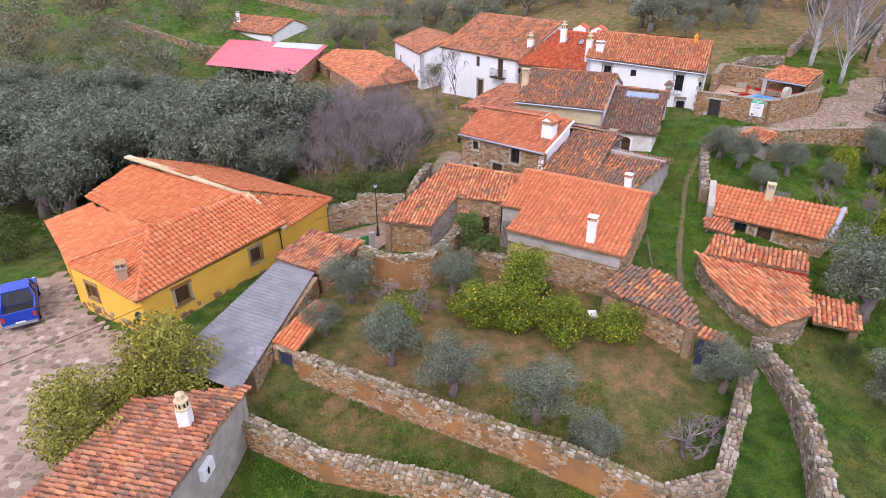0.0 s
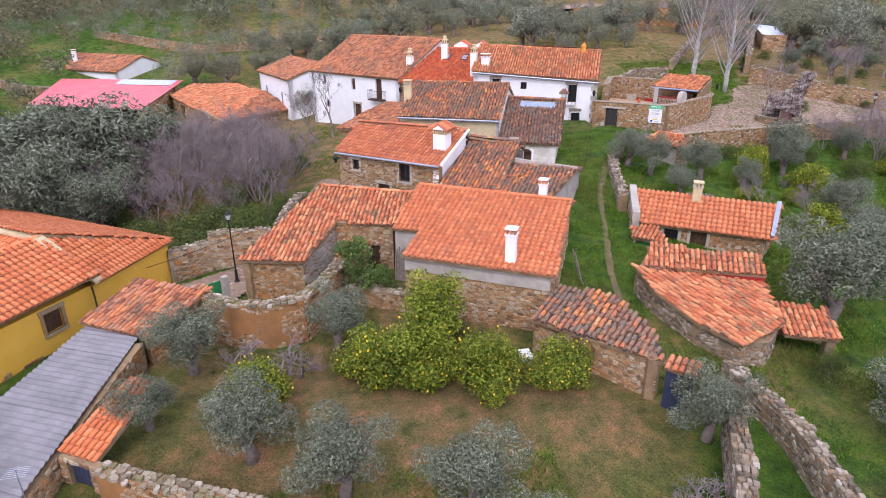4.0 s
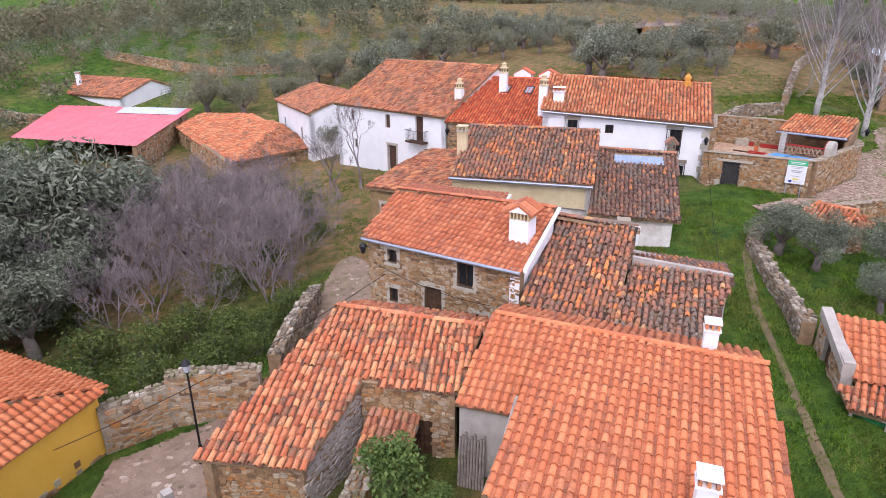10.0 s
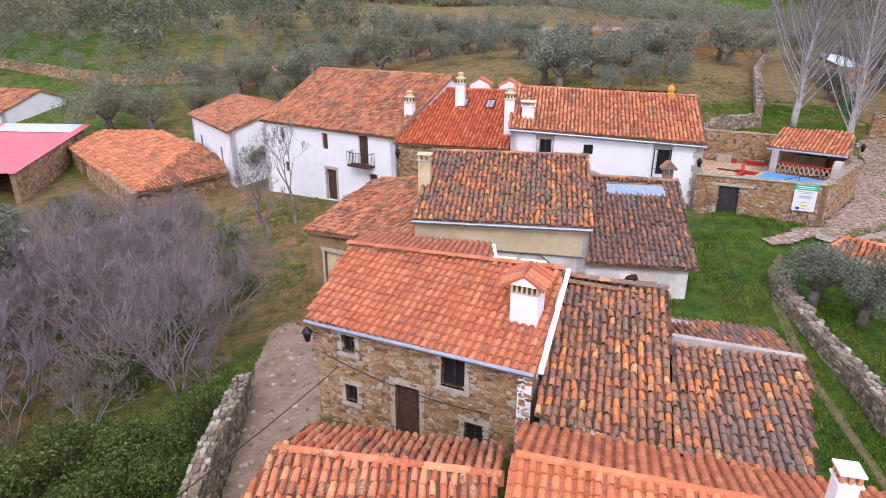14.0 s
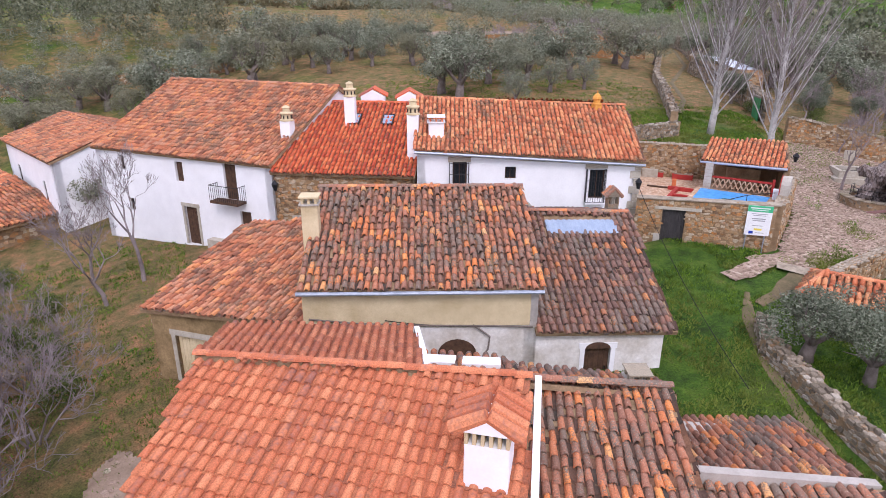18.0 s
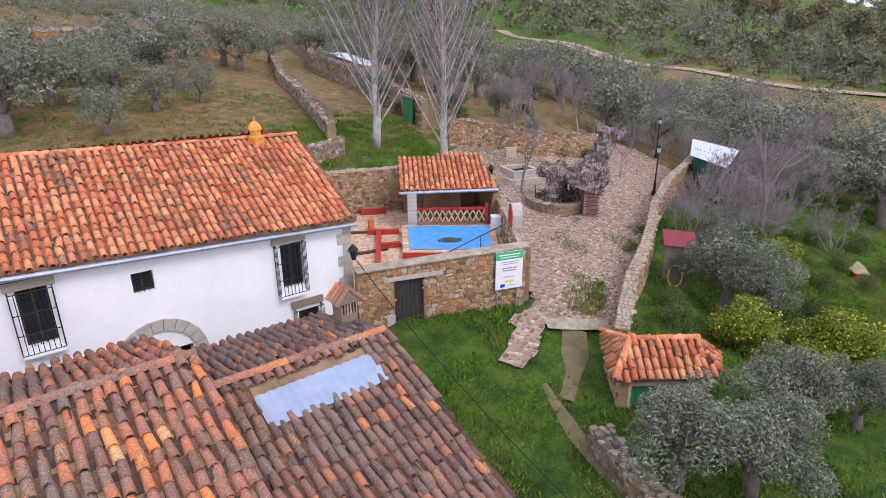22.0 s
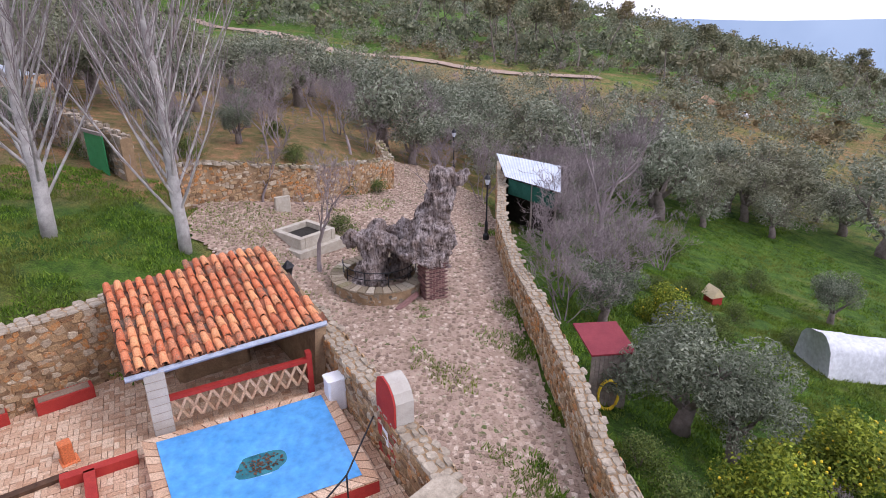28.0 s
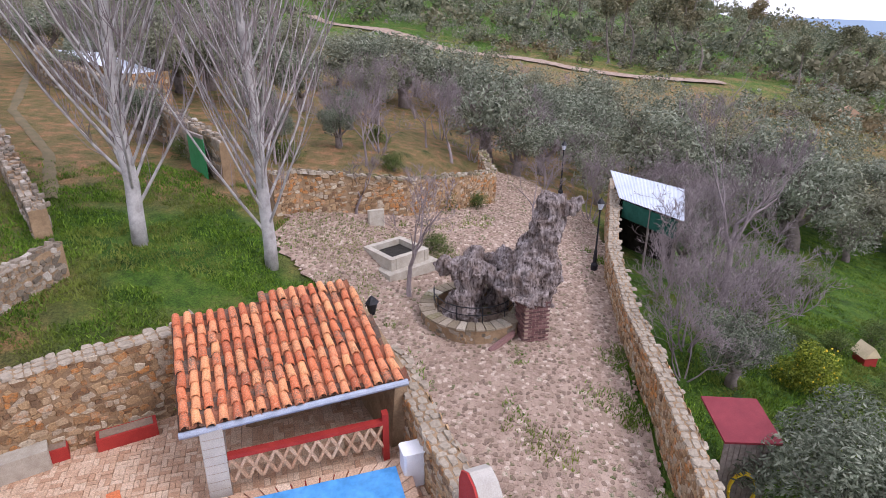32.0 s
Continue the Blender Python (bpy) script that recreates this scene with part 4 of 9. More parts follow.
RL, RR = V((3.3, 53.3, 5.66)), V((10.55, 48.75, 5.6))
tiled_roof(h1, [V((1.37, 50.04, 4.22)), V((7.8, 44.74, 4.2)), RR, RL], "tile_salmon", 0.28, 0.38, 0.4, 200, gutter=True)
tiled_roof(h1, [V((9.42, 53.42, 5.0)), V((4.45, 55.6, 5.2)), RL, V((8.35, 50.13, 5.64))], "tile_salmon", 0.25, 0.38, 0.4, 60)
ridge_line(h1, RL, RR, "tile_salmon")
tiled_roof(h1, [V((11.33, 51.33, 4.55)), V((9.05, 52.45, 4.7)), V((8.5, 50.15, 5.5)), V((10.6, 48.8, 5.45))], "tile_dark", 0.25, 0.36, 1.2, 40)
part("parapet", Geo().prism([V((9.46, 53.4, 4.2)), V((8.38, 50.15, 4.2)), V((8.38, 50.15, 5.66)), V((9.46, 53.4, 5.06))], V((0.15, -0.05, 0))), "white", h1, "whitewashed side wall of the rear roof")
for x, y in ((8.75, 50.45), (9.75, 49.85)):
    part("skylight", Geo().block((x - 0.35, y + 0.3, 5.42), (0.85, -0.5, 0), (0.3, 0.5, -0.12), (0, 0, 0.12)), "white", h1, "flat white skylight hatch")
chimney(h1, 8.5, 47.15, 4.2, 5.75, 0.92, "white", "house", -0.69)
part("gable_coping", Geo().prism([V((7.9, 44.72, 4.15)), V((10.65, 48.7, 5.55)), V((10.65, 48.7, 5.68)), V((7.9, 44.72, 4.32))], d1 * 0.16), "white", h1, "whitewashed coping along the gable")

# ---- the old house with weathered tiles beside it ----
h2 = thing("old_house", (10, 41, 0), "old grey-rendered house with a weathered, lichen-stained tiled roof", "house")
wall(h2, (7.95, 44.5), (12.3, 38.75), -0.5, 2.9, ((0.6, 1.0, 1.5, 1.95, "window"), (2.6, 3.2, 1.4, 2.1, "window"), (3.7, 4.05, 1.5, 2.0, "window")), "render")
wall(h2, (12.3, 38.75), (16.75, 43.8), -0.5, [(0, 2.9), (6.7, 3.5)], (), "render")
wall(h2, (16.75, 43.8), (18.5, 47.0), 0.0, [(0, 3.3), (3.6, 2.75)], (), "render")
wall(h2, (18.5, 47.0), (10.9, 49.6), 0.0, [(0, 2.75), (4, 3.4), (8, 4.6)], (), "render")
tiled_roof(h2, [(7.75, 44.5, 2.95), (10.35, 41.2, 3.0), (14.4, 47.9, 4.75), (11.0, 49.5, 5.0)], "tile_dark", 0.25, 0.36, 1.3, 200, along=(0.5, 0.86))
tiled_roof(h2, [(10.35, 41.2, 3.0), (12.35, 38.5, 3.05), (16.95, 43.8, 3.75), (13.25, 45.75, 4.1)], "tile_dark", 0.25, 0.36, 1.3, 200, along=(0.5, 0.86))
tiled_roof(h2, [(18.9, 47.2, 2.75), (14.9, 48.7, 3.1), (13.3, 46.1, 3.75), (17.1, 44.2, 3.5)], "tile_dark", 0.25, 0.36, 1.2, 60)
part("parapet", Geo().prism([V((13.2, 45.7, 3.7)), V((16.95, 43.85, 3.4)), V((16.95, 43.85, 3.8)), V((13.2, 45.7, 4.15))], V((0.1, 0.22, 0))), "render", h2, "grey mortar parapet")
tiled_roof(h2, [V((15.1, 49.2, 4.05)), V((11.3, 51.33, 4.5)), V((10.9, 49.4, 5.0)), V((14.5, 47.75, 4.72))], "tile_dark", 0.25, 0.36, 1.2, 60)
wall(h2, (15.0, 49.1), (9.2, 52.3), 0.0, [(0, 3.85), (4.2, 4.3), (6.6, 4.5)], (), "render")
chimney(h2, 14.1, 48.8, 3.9, 4.55, 0.55, "stone_cap", "slots", -0.45)
ridge_line(h2, (11.0, 49.5, 5.0), (14.4, 47.9, 4.75), "tile_dark")

# ---- the ochre house with the long weathered roof ----
h3, A, B, d3, n3 = gable_house(
    "ochre_house", (6.95, 57.3), (14.42, 54.0), 5.4, 9.9, 5.35, 7.35, 5.75, 0.3,
    "pale ochre and whitewashed house under a long lichen-stained tiled roof", "tile_dark", "white_old",
    fronts=((4.65, 6.05, 1.0, 2.6, "door"), (2.1, 2.5, 4.3, 4.8, "window"), (5.75, 6.2, 4.1, 4.9, "window")), wild=1.3, nparts=260, gutter=True)
part("upper_render", Geo().block(V((*A.xy, 3.75)) + n3 * 0.004, d3 * 7.9, n3 * 0.03, UP * 1.2), "ochre", h3, "pale ochre render under the eave")
g = Geo()
c = V((*A.xy, 2.6)) + d3 * 5.35 + n3 * 0.03
g.prism([c - d3 * math.cos(math.pi * k / 10) * 0.7 + UP * math.sin(math.pi * k / 10) * 0.62 for k in range(11)], n3 * 0.03)
part("door_head", g, "wood", h3, "arched head of the dark wooden door")
for pts_ in ([(0.2, 4.05), (1.9, 3.95), (4.1, 3.85), (6.6, 3.75), (8.0, 3.7)], [(5.9, 3.8), (6.5, 3.3), (6.45, 2.8), (6.2, 2.5)]):
    part("vine_stem", Geo().tube([V((*A.xy, z_ + 0.05 * math.sin(u_ * 9))) + d3 * u_ + n3 * 0.1 for u_, z_ in pts_], [0.035] * len(pts_), 5), "bark", h3, "bare vine stem trained along the wall")
chimney(h3, 8.0, 59.6, 5.6, 7.5, 0.6, "ochre", "plain", -0.4)
h3b = thing("white_annex", (16, 53, 1), "whitewashed annex with a weathered lean-to tiled roof", "house")
wall(h3b, (14.42, 54.0), (18.7, 52.2), 0.3, 3.4, ((1.8, 2.75, 0.9, 2.75, "door", "white"),), "white_old")
ad, an = V((4.28, -1.8, 0)).normalized(), V((-1.8, -4.28, 0)).normalized()
ac_ = V((14.42, 54.0, 2.75)) + ad * 2.275 + an * 0.035
part("door_head", Geo().prism([ac_ - ad * math.cos(math.pi * k / 8) * 0.46 + UP * math.sin(math.pi * k / 8) * 0.26 for k in range(9)], an * 0.015), "wood", h3b, "arched head of the plank door")
wall(h3b, (18.7, 52.2), (21.2, 57.6), 0.3, [(0, 3.3), (5.9, 5.62)], ((2.2, 3.0, 2.2, 3.4, "shutter"),), "white_old")
wall(h3b, (22.5, 60.5), (17.9, 62.5), 1.0, 5.0, (), "white_old")
tiled_roof(h3b, [(14.25, 53.75, 3.55), (18.95, 51.8, 3.5), (21.4, 57.5, 6.0), (16.7, 59.5, 6.15)], "tile_brown", 0.25, 0.36, 1.2, 200, skip=((1.35, 4.35, 5.35, 6.15),))
rp = lambda u, v: V((14.25, 53.75, 3.6)) + V((4.7, -1.95, -0.05)).normalized() * u + V((2.45, 5.75, 2.55)).normalized() * v
sh = Geo()
for k in range(26):
    a, b = 1.3 + k * 0.12, 1.3 + (k + 1) * 0.12
    e = 0.03 if k % 2 else 0.0
    sh.add([rp(a, 5.25) + UP * e, rp(b, 5.25) + UP * (0.03 - e), rp(b, 6.15) + UP * (0.03 - e), rp(a, 6.15) + UP * e], [(0, 1, 2, 3)])
part("roof_patch", sh, "patch_sheet", h3b, "corrugated steel sheet patching the tiles")
ridge_line(h3b, (21.4, 57.5, 6.0), (16.7, 59.5, 6.15), "tile_dark")
tiled_roof(h3b, [(22.8, 60.7, 5.1), (18.1, 62.8, 5.2), (16.7, 59.5, 6.1), (21.4, 57.5, 6.0)], "tile_brown", 0.25, 0.36, 1.2)
chimney(h3b, 21.9, 59.15, 5.0, 6.0, 0.5, "stone_grey", "house", -0.4)

h3c = thing("stone_byre", (4, 60, 0.5), "low stone byre with a brown-orange tiled roof", "house")
wall(h3c, (2.1, 61.9), (6.95, 57.4), -0.6, 3.5, ((1.0, 2.6, 0.3, 2.5, "tan", "granite"),), "brown_render", 0.45)
wall(h3c, (6.4, 66.6), (2.1, 61.9), -0.4, [(0, 4.4), (6.4, 3.5)], (), "mortar", 0.45, "stone")
wall(h3c, (9.2, 65.2), (6.4, 66.6), -0.2, 4.9, (), "mortar", 0.45, "stone")
tiled_roof(h3c, [(1.75, 61.9, 3.5), (6.9, 57.1, 3.75), (9.4, 64.9, 5.2), (6.5, 66.8, 4.65)], "tile_old", 0.25, 0.36, 1.0, 150)

# ---- the long white house ----
w1, A, B, dw, nw = gable_house(
    "white_house", (15.6, 67.3), (26.5, 62.3), 4.3, 8.0, 7.72, 9.75, 7.3, 1.0,
    "long two-storey whitewashed house with an orange tiled roof", "tile_orange", "white",
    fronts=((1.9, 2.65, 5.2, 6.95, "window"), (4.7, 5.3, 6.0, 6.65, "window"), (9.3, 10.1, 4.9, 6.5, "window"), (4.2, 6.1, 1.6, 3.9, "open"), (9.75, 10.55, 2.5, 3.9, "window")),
    rights=((4.5, 5.1, 5.2, 6.4, "window"), (2.2, 2.7, 3.2, 4.2, "window")), wild=0.9, nparts=200, gutter=True, zeB=7.02, zrB=9.3)
chimney(w1, 17.0, 67.9, 7.4, 8.85, 0.8, "white", "slots", -0.4)
chimney(w1, 26.7, 66.6, 8.9, 9.45, 0.45, "clay", "dome")
for x, y in ((16.3, 76.6), (18.0, 74.6)):
    dm = thing("white_cottage", (x, y, 7.5), "small white gabled roof house behind the red roof", "house", "white gables")
    part("gable", Geo().prism([V((x - 0.7, y - 0.3, 7.4)), V((x + 0.7, y - 0.9, 7.4)), V((x + 0.7, y - 0.9, 9.45)), V((x, y - 0.6, 9.85)), V((x - 0.7, y - 0.3, 9.45))], V((0.8, 1.9, 0))), "white", dm)
    for e in (-1, 1):
        part("roof", Geo().prism([V((x + 0.08, y - 0.5, 9.88)), V((x + e * 0.85 + 0.08, y - 0.5 - e * 0.36, 9.38)), V((x + e * 0.85 + 0.85, y + 1.35 - e * 0.36, 9.38)), V((x + 0.85, y + 1.35, 9.88))], UP * 0.08), "tile_red", dm)
part("plinth", Geo().block(V((*A.xy, 1.0)), dw * 12.0, nw * 0.05, UP * 1.15), "granite", w1, "brown dressed-stone plinth")
part("eave_board", Geo().prism([V((*A.xy, 7.34)), V((*B.xy, 6.64)), V((*B.xy, 6.84)), V((*A.xy, 7.54))], nw * 0.07), "granite", w1, "stone band under the eave")
for u, z in ((1.85, 5.2), (9.2, 4.85), (9.7, 2.35)):
    o = V((*A.xy, z)) + dw * (u - 0.12) + nw * 0.02
    g = Geo()
    for k in range(9):
        for q in (o + dw * (k * 0.128) + nw * 0.28,):
            g.tube([q - UP * 0.1, q + UP * 1.7], [0.012] * 2, 5, False)
    for k in range(3):
        g.tube([o + nw * (0.28 * k / 3) - UP * 0.1, o + nw * (0.28 * k / 3) + UP * 1.7], [0.012] * 2, 5, False)
        g.tube([o + dw * 1.02 + nw * (0.28 * k / 3) - UP * 0.1, o + dw * 1.02 + nw * (0.28 * k / 3) + UP * 1.7], [0.012] * 2, 5, False)
    for zz in (-0.1, 0.5, 1.1, 1.7):
        g.tube([o + UP * zz, o + nw * 0.28 + UP * zz, o + nw * 0.28 + dw * 1.02 + UP * zz, o + dw * 1.02 + UP * zz], [0.014] * 4, 5)
    cage = part("window_grille", g, "iron", w1, "black iron window cage")
    part("sill", Geo().block(o - UP * 0.2, dw * 1.02, nw * 0.3, UP * 0.09), "white", cage)
    part("lintel", Geo().block(o + UP * 1.72 - dw * 0.08, dw * 1.2, nw * 0.08, UP * 0.26), "stone_grey", cage, "thick stone lintel")
for k in range(13):
    z = 1.4 + k * 0.42
    w_ = 0.55 if k % 2 else 0.32
    part("quoin", Geo().block(V((*B.xy, z)) + nw * 0.02 - dw * w_, dw * (w_ + 0.03), -nw * 0.3, UP * 0.4), "granite", w1)
arch = Geo()
for k in range(11):
    a0, a1 = math.pi * k / 11, math.pi * (k + 1) / 11 - 0.02
    c = V((*A.xy, 3.6)) + dw * 5.15 + nw * 0.02
    arch.prism([c - dw * math.cos(t) * r + UP * math.sin(t) * r for t, r in ((a0, 1.05), (a0, 1.42), (a1, 1.42), (a1, 1.05))], nw * 0.07)
part("arch", arch, "granite", w1, "granite arch over the doorway")

# ---- the house with the red roof and skylights ----
rh, A, B, dr_, nr = gable_house(
    "red_roofed_house", (8.85, 71.5), (15.4, 67.35), 6.2, 9.5, 6.3, 9.2, 7.6, 0.4,
    "stone house with a red tiled roof and three skylights", "tile_red", "mortar", "stone",
    fronts=((1.1, 1.9, 1.6, 3.5, "door", "granite"), (2.4, 2.9, 2.4, 3.1, "window")), wild=0.6, wparts=40)
rz_ = lambda u, v, h=0.1: V((*A.xy, 6.3)) + dr_ * u - nr * v + UP * (2.9 / 6.2 * v + h)
for u in (3.2, 5.2, 6.9):
    fr = Geo()
    for a, b, c, e in ((0, 0.7, 0, 0.07), (0, 0.7, 0.93, 1.0), (0, 0.07, 0, 1.0), (0.63, 0.7, 0, 1.0)):
        fr.prism([rz_(u + a, 3.9 + c), rz_(u + b, 3.9 + c), rz_(u + b, 3.9 + e), rz_(u + a, 3.9 + e)], UP * 0.07)
    sky_ob = part("skylight", fr, "iron", rh, "roof window with a dark frame")
    part("pane", Geo().prism([rz_(u + 0.05, 3.95), rz_(u + 0.65, 3.95), rz_(u + 0.65, 4.85), rz_(u + 0.05, 4.85)], UP * 0.04), "patch_sheet", sky_ob)
for x, y, z0, z1 in ((13.95, 73.3, 7.6, 9.8), (16.0, 68.7, 6.6, 9.2)):
    chimney(rh, x, y, z0, z1, 0.62, "white", "hat", -0.5)

# ---- the white house with the balcony ----
w0, A, B, d0, n0 = gable_house(
    "balcony_house", (-0.2, 82.0), (8.75, 71.6), 7.0, 11.0, 6.65, 10.1, 8.0, 0.2,
    "tall whitewashed house with a worn tiled roof and iron balcony", "tile_old", "white",
    fronts=((10.3, 11.2, 4.2, 6.3, "door"), (11.2, 12.0, 2.3, 3.6, "shutter"), (6.9, 7.9, 1.0, 3.4, "door", "granite"), (6.6, 7.2, 4.9, 6.1, "shutter"), (2.0, 2.4, 5.2, 6.1, "window"), (2.3, 2.7, 2.6, 3.4, "window")), wild=0.8)
chimney(w0, 10.2, 73.4, 6.6, 8.6, 0.62, "white", "hat", -0.7)
o = V((*A.xy, 4.1)) + d0 * 9.75
bal = part("balcony", Geo().block(o, d0 * 2.0, n0 * 0.75, UP * 0.14), "wood", w0, "small balcony with iron rails")
g = Geo()
for k in range(15):
    q = o + d0 * (2.0 * k / 14) + n0 * 0.72
    g.tube([q, q + UP * 1.05], [0.012] * 2, 5, False)
for k in range(5):
    for e in (0.0, 2.0):
        q = o + d0 * e + n0 * (0.72 * k / 5)
        g.tube([q, q + UP * 1.05], [0.012] * 2, 5, False)
g.tube([o + UP * 1.05, o + n0 * 0.72 + UP * 1.05, o + n0 * 0.72 + d0 * 2 + UP * 1.05, o + d0 * 2 + UP * 1.05], [0.02] * 4, 6)
part("railing", g, "iron", bal)
part("bench", Geo().block(V((*A.xy, 0.8)) + d0 * 8.9 + n0 * 0.02, d0 * 1.3, n0 * 0.5, UP * 0.9), "granite", w0, "stone bench against the wall")

# ---- houses further off ----
w00, *_ = gable_house("small_white_house", (-7.4, 96.4), (-3.0, 84.6), 4.5, 8.0, 5.3, 6.9, 6.0, 0.0, "whitewashed house with a brown tiled roof", "tile_old", "white",
                      fronts=((2.5, 3.2, 1.9, 3.6, "window"), (9, 9.6, 1.8, 3.4, "window")), wild=0.8)
p2h = thing("long_barn", (-10, 95, 0), "low stone barn with a worn orange tiled roof", "barn")
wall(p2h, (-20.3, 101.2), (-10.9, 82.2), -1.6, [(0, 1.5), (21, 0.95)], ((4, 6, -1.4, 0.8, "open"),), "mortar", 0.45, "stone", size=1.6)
wall(p2h, (-10.9, 82.2), (-3.2, 86.5), -1.6, [(0, 0.95), (8.8, 1.4)], (), "mortar", 0.45, "stone", size=1.6)
tiled_roof(p2h, [(-20.6, 101.4, 1.5), (-10.7, 81.8, 1.0), (-6.5, 92.0, 3.0), (-11.2, 99.9, 3.2), (-18.2, 105.1, 3.1)], "tile_orange", 0.3, 0.45, 1.0)
tiled_roof(p2h, [(-10.7, 81.8, 1.0), (-2.8, 86.2, 1.5), (-6.5, 92.0, 3.0)], "tile_old", 0.3, 0.45, 1.0)
flh, *_ = gable_house("far_white_house", (-45.8, 125.9), (-31.3, 115.8), 5.5, 9.0, 3.6, 5.6, 4.4, -1.0, "far whitewashed cottage with an old tiled roof", "tile_old", "white",
                      fronts=((6, 7.0, 0, 2.2, "door"), (2.5, 3.5, 1.2, 2.2, "window")), wild=0.6, pitch=0.32, row=0.5)
chimney(flh, -40.0, 125.0, 4.4, 6.2, 0.6, "white", "slots")
pk = thing("open_barn", (-29, 100, -1), "open-sided barn roofed with faded rose steel sheets", "barn")
P_ = lambda a, b: V((-37.3, 97.2, 1.5)).lerp(V((-21.5, 89.6, 1.5)), a).lerp(V((-38.8, 114.3, 2.9)).lerp(V((-19.6, 107.8, 2.9)), a), b)
g = Geo()
for k in range(60):
    a, b = k / 60, (k + 1) / 60
    e = 0.05 if k % 3 == 0 else 0.0
    f = 0.05 if (k + 1) % 3 == 0 else 0.0
    g.add([P_(a, 0) + UP * e, P_(b, 0) + UP * f, P_(b, 1) + UP * f, P_(a, 1) + UP * e], [(0, 1, 2, 3)])
strip = Geo()
for k in range(30):
    a, b = 0.5 + k / 66, 0.5 + (k + 1) / 66
    strip.add([P_(a, 0.78) + UP * (0.09 if k % 2 else 0.06), P_(b, 0.78) + UP * (0.06 if k % 2 else 0.09), P_(b, 0.99) + UP * (0.06 if k % 2 else 0.09), P_(a, 0.99) + UP * (0.09 if k % 2 else 0.06)], [(0, 1, 2, 3)])
part("roof_strip", strip, "pale_sheet", pk, "pale grey sheets along the back of the roof")
part("roof", g, "pink_sheet", pk, "faded rose-red steel roof sheets")
for a in np.linspace(0.03, 0.97, 7):
    q = P_(float(a), 0.04)
    part("post", Geo().tube([(q.x, q.y, -2.0), (q.x, q.y, q.z)], [0.09] * 2, 6), "greywood", pk)
wall(pk, tuple(P_(0.0, 0.75))[:2], tuple(P_(1.0, 0.75))[:2], -2.0, 2.4, (), "mortar")
wall(pk, tuple(P_(0.985, 0.02))[:2], tuple(P_(0.985, 0.9))[:2], -2.0, [(0, 1.4), (16, 2.6)], (), "mortar", stones="stone", size=1.6)

# ---- the house with the new orange roof ----
nh = thing("orange_roofed_house", (7, 36, 0), "stone house with a new orange tiled roof and two white chimneys", "house")
wall(nh, (4.15, 34.55), (10.35, 31.0), -1.3, 2.45, (), "mortar", 0.45, "stone", 120)
part("render_band", Geo().prism([V((4.15, 34.55, 1.75)), V((10.35, 31.0, 1.65)), V((10.35, 31.0, 2.42)), V((4.15, 34.55, 2.5))], V((-0.03, -0.06, 0))), "render", nh, "grey render band under the eave")
wall(nh, (10.35, 31.0), (13.5, 37.0), -1.0, [(0, 2.4), (6.5, 3.6), (6.8, 3.6)], (), "mortar", 0.45, "stone", 60)
wall(nh, (13.5, 37.0), (14.4, 38.7), -0.5, [(0, 3.6), (1.9, 3.0)], (), "mortar", 0.45, "stone")
wall(nh, (14.4, 38.7), (6.9, 43.6), -0.5, 3.0, (), "mortar")
wall(nh, (6.9, 43.6), (4.15, 38.6), -0.8, [(0, 3.0), (2, 3.6), (5.7, 2.35)], (), "render")
wall(nh, (4.15, 38.6), (5.75, 37.7), -0.8, 2.35, (), "render")
wall(nh, (5.75, 37.7), (4.15, 34.55), -1.0, [(0, 3.1), (3.5, 2.45)], (), "render")
tiled_roof(nh, [(3.95, 34.3, 2.6), (10.45, 30.65, 2.5), (13.75, 37.1, 3.8), (7.75, 40.75, 3.9)], "tile_new", 0.29, 0.38, 0.35, 260)
tiled_roof(nh, [(3.95, 38.5, 2.45), (5.75, 37.5, 2.52), (7.75, 40.75, 3.86), (6.05, 41.8, 3.86)], "tile_new", 0.29, 0.38, 0.35, 60)
tiled_roof(nh, [(14.75, 39.0, 3.05), (7.0, 43.9, 3.1), (6.05, 41.8, 3.86), (13.75, 37.1, 3.8)], "tile_new", 0.29, 0.38, 0.35)
ridge_line(nh, (6.05, 41.8, 3.88), (13.75, 37.1, 3.82), "tile_new", 0.05)
chimney(nh, 8.85, 32.35, 2.7, 4.05, 0.48, "white", "slots", -0.5)
chimney(nh, 12.6, 38.5, 2.9, 4.45, 0.45, "white", "slots", -0.5)

# ---- the L-shaped old house with its yard ----
oh = thing("courtyard_house", (0, 41, 0), "old stone house round a yard, with patched orange tiles", "house")
wall(oh, (-4.1, 38.7), (-0.9, 37.75), -1.6, 1.15, (), "mortar", 0.45, "stone", 100)
wall(oh, (0.2, 44.0), (-4.1, 38.7), -1.6, [(0, 3.3), (6.8, 1.15)], (), "mortar", 0.45, "stone")
wall(oh, (-0.9, 37.75), (1.0, 40.3), -1.4, [(0, 1.1), (3.1, 2.45)], (), "mortar", 0.45, "render")
wall(oh, (1.0, 40.3), (4.1, 39.2), -1.2, 2.4, ((1.7, 2.5, -0.9, 1.1, "door"),), "mortar", 0.45, "stone")
wall(oh, (6.0, 43.5), (1.2, 46.2), -1.0, 2.4, (), "mortar", 0.45, "stone")
tiled_roof(oh, [(-4.3, 38.5, 1.25), (-0.85, 37.45, 1.2), (1.05, 40.2, 2.5), (4.2, 39.05, 2.5), (5.6, 41.7, 3.4), (0.25, 44.05, 3.5)], "tile_orange", 0.25, 0.36, 1.1, 280)
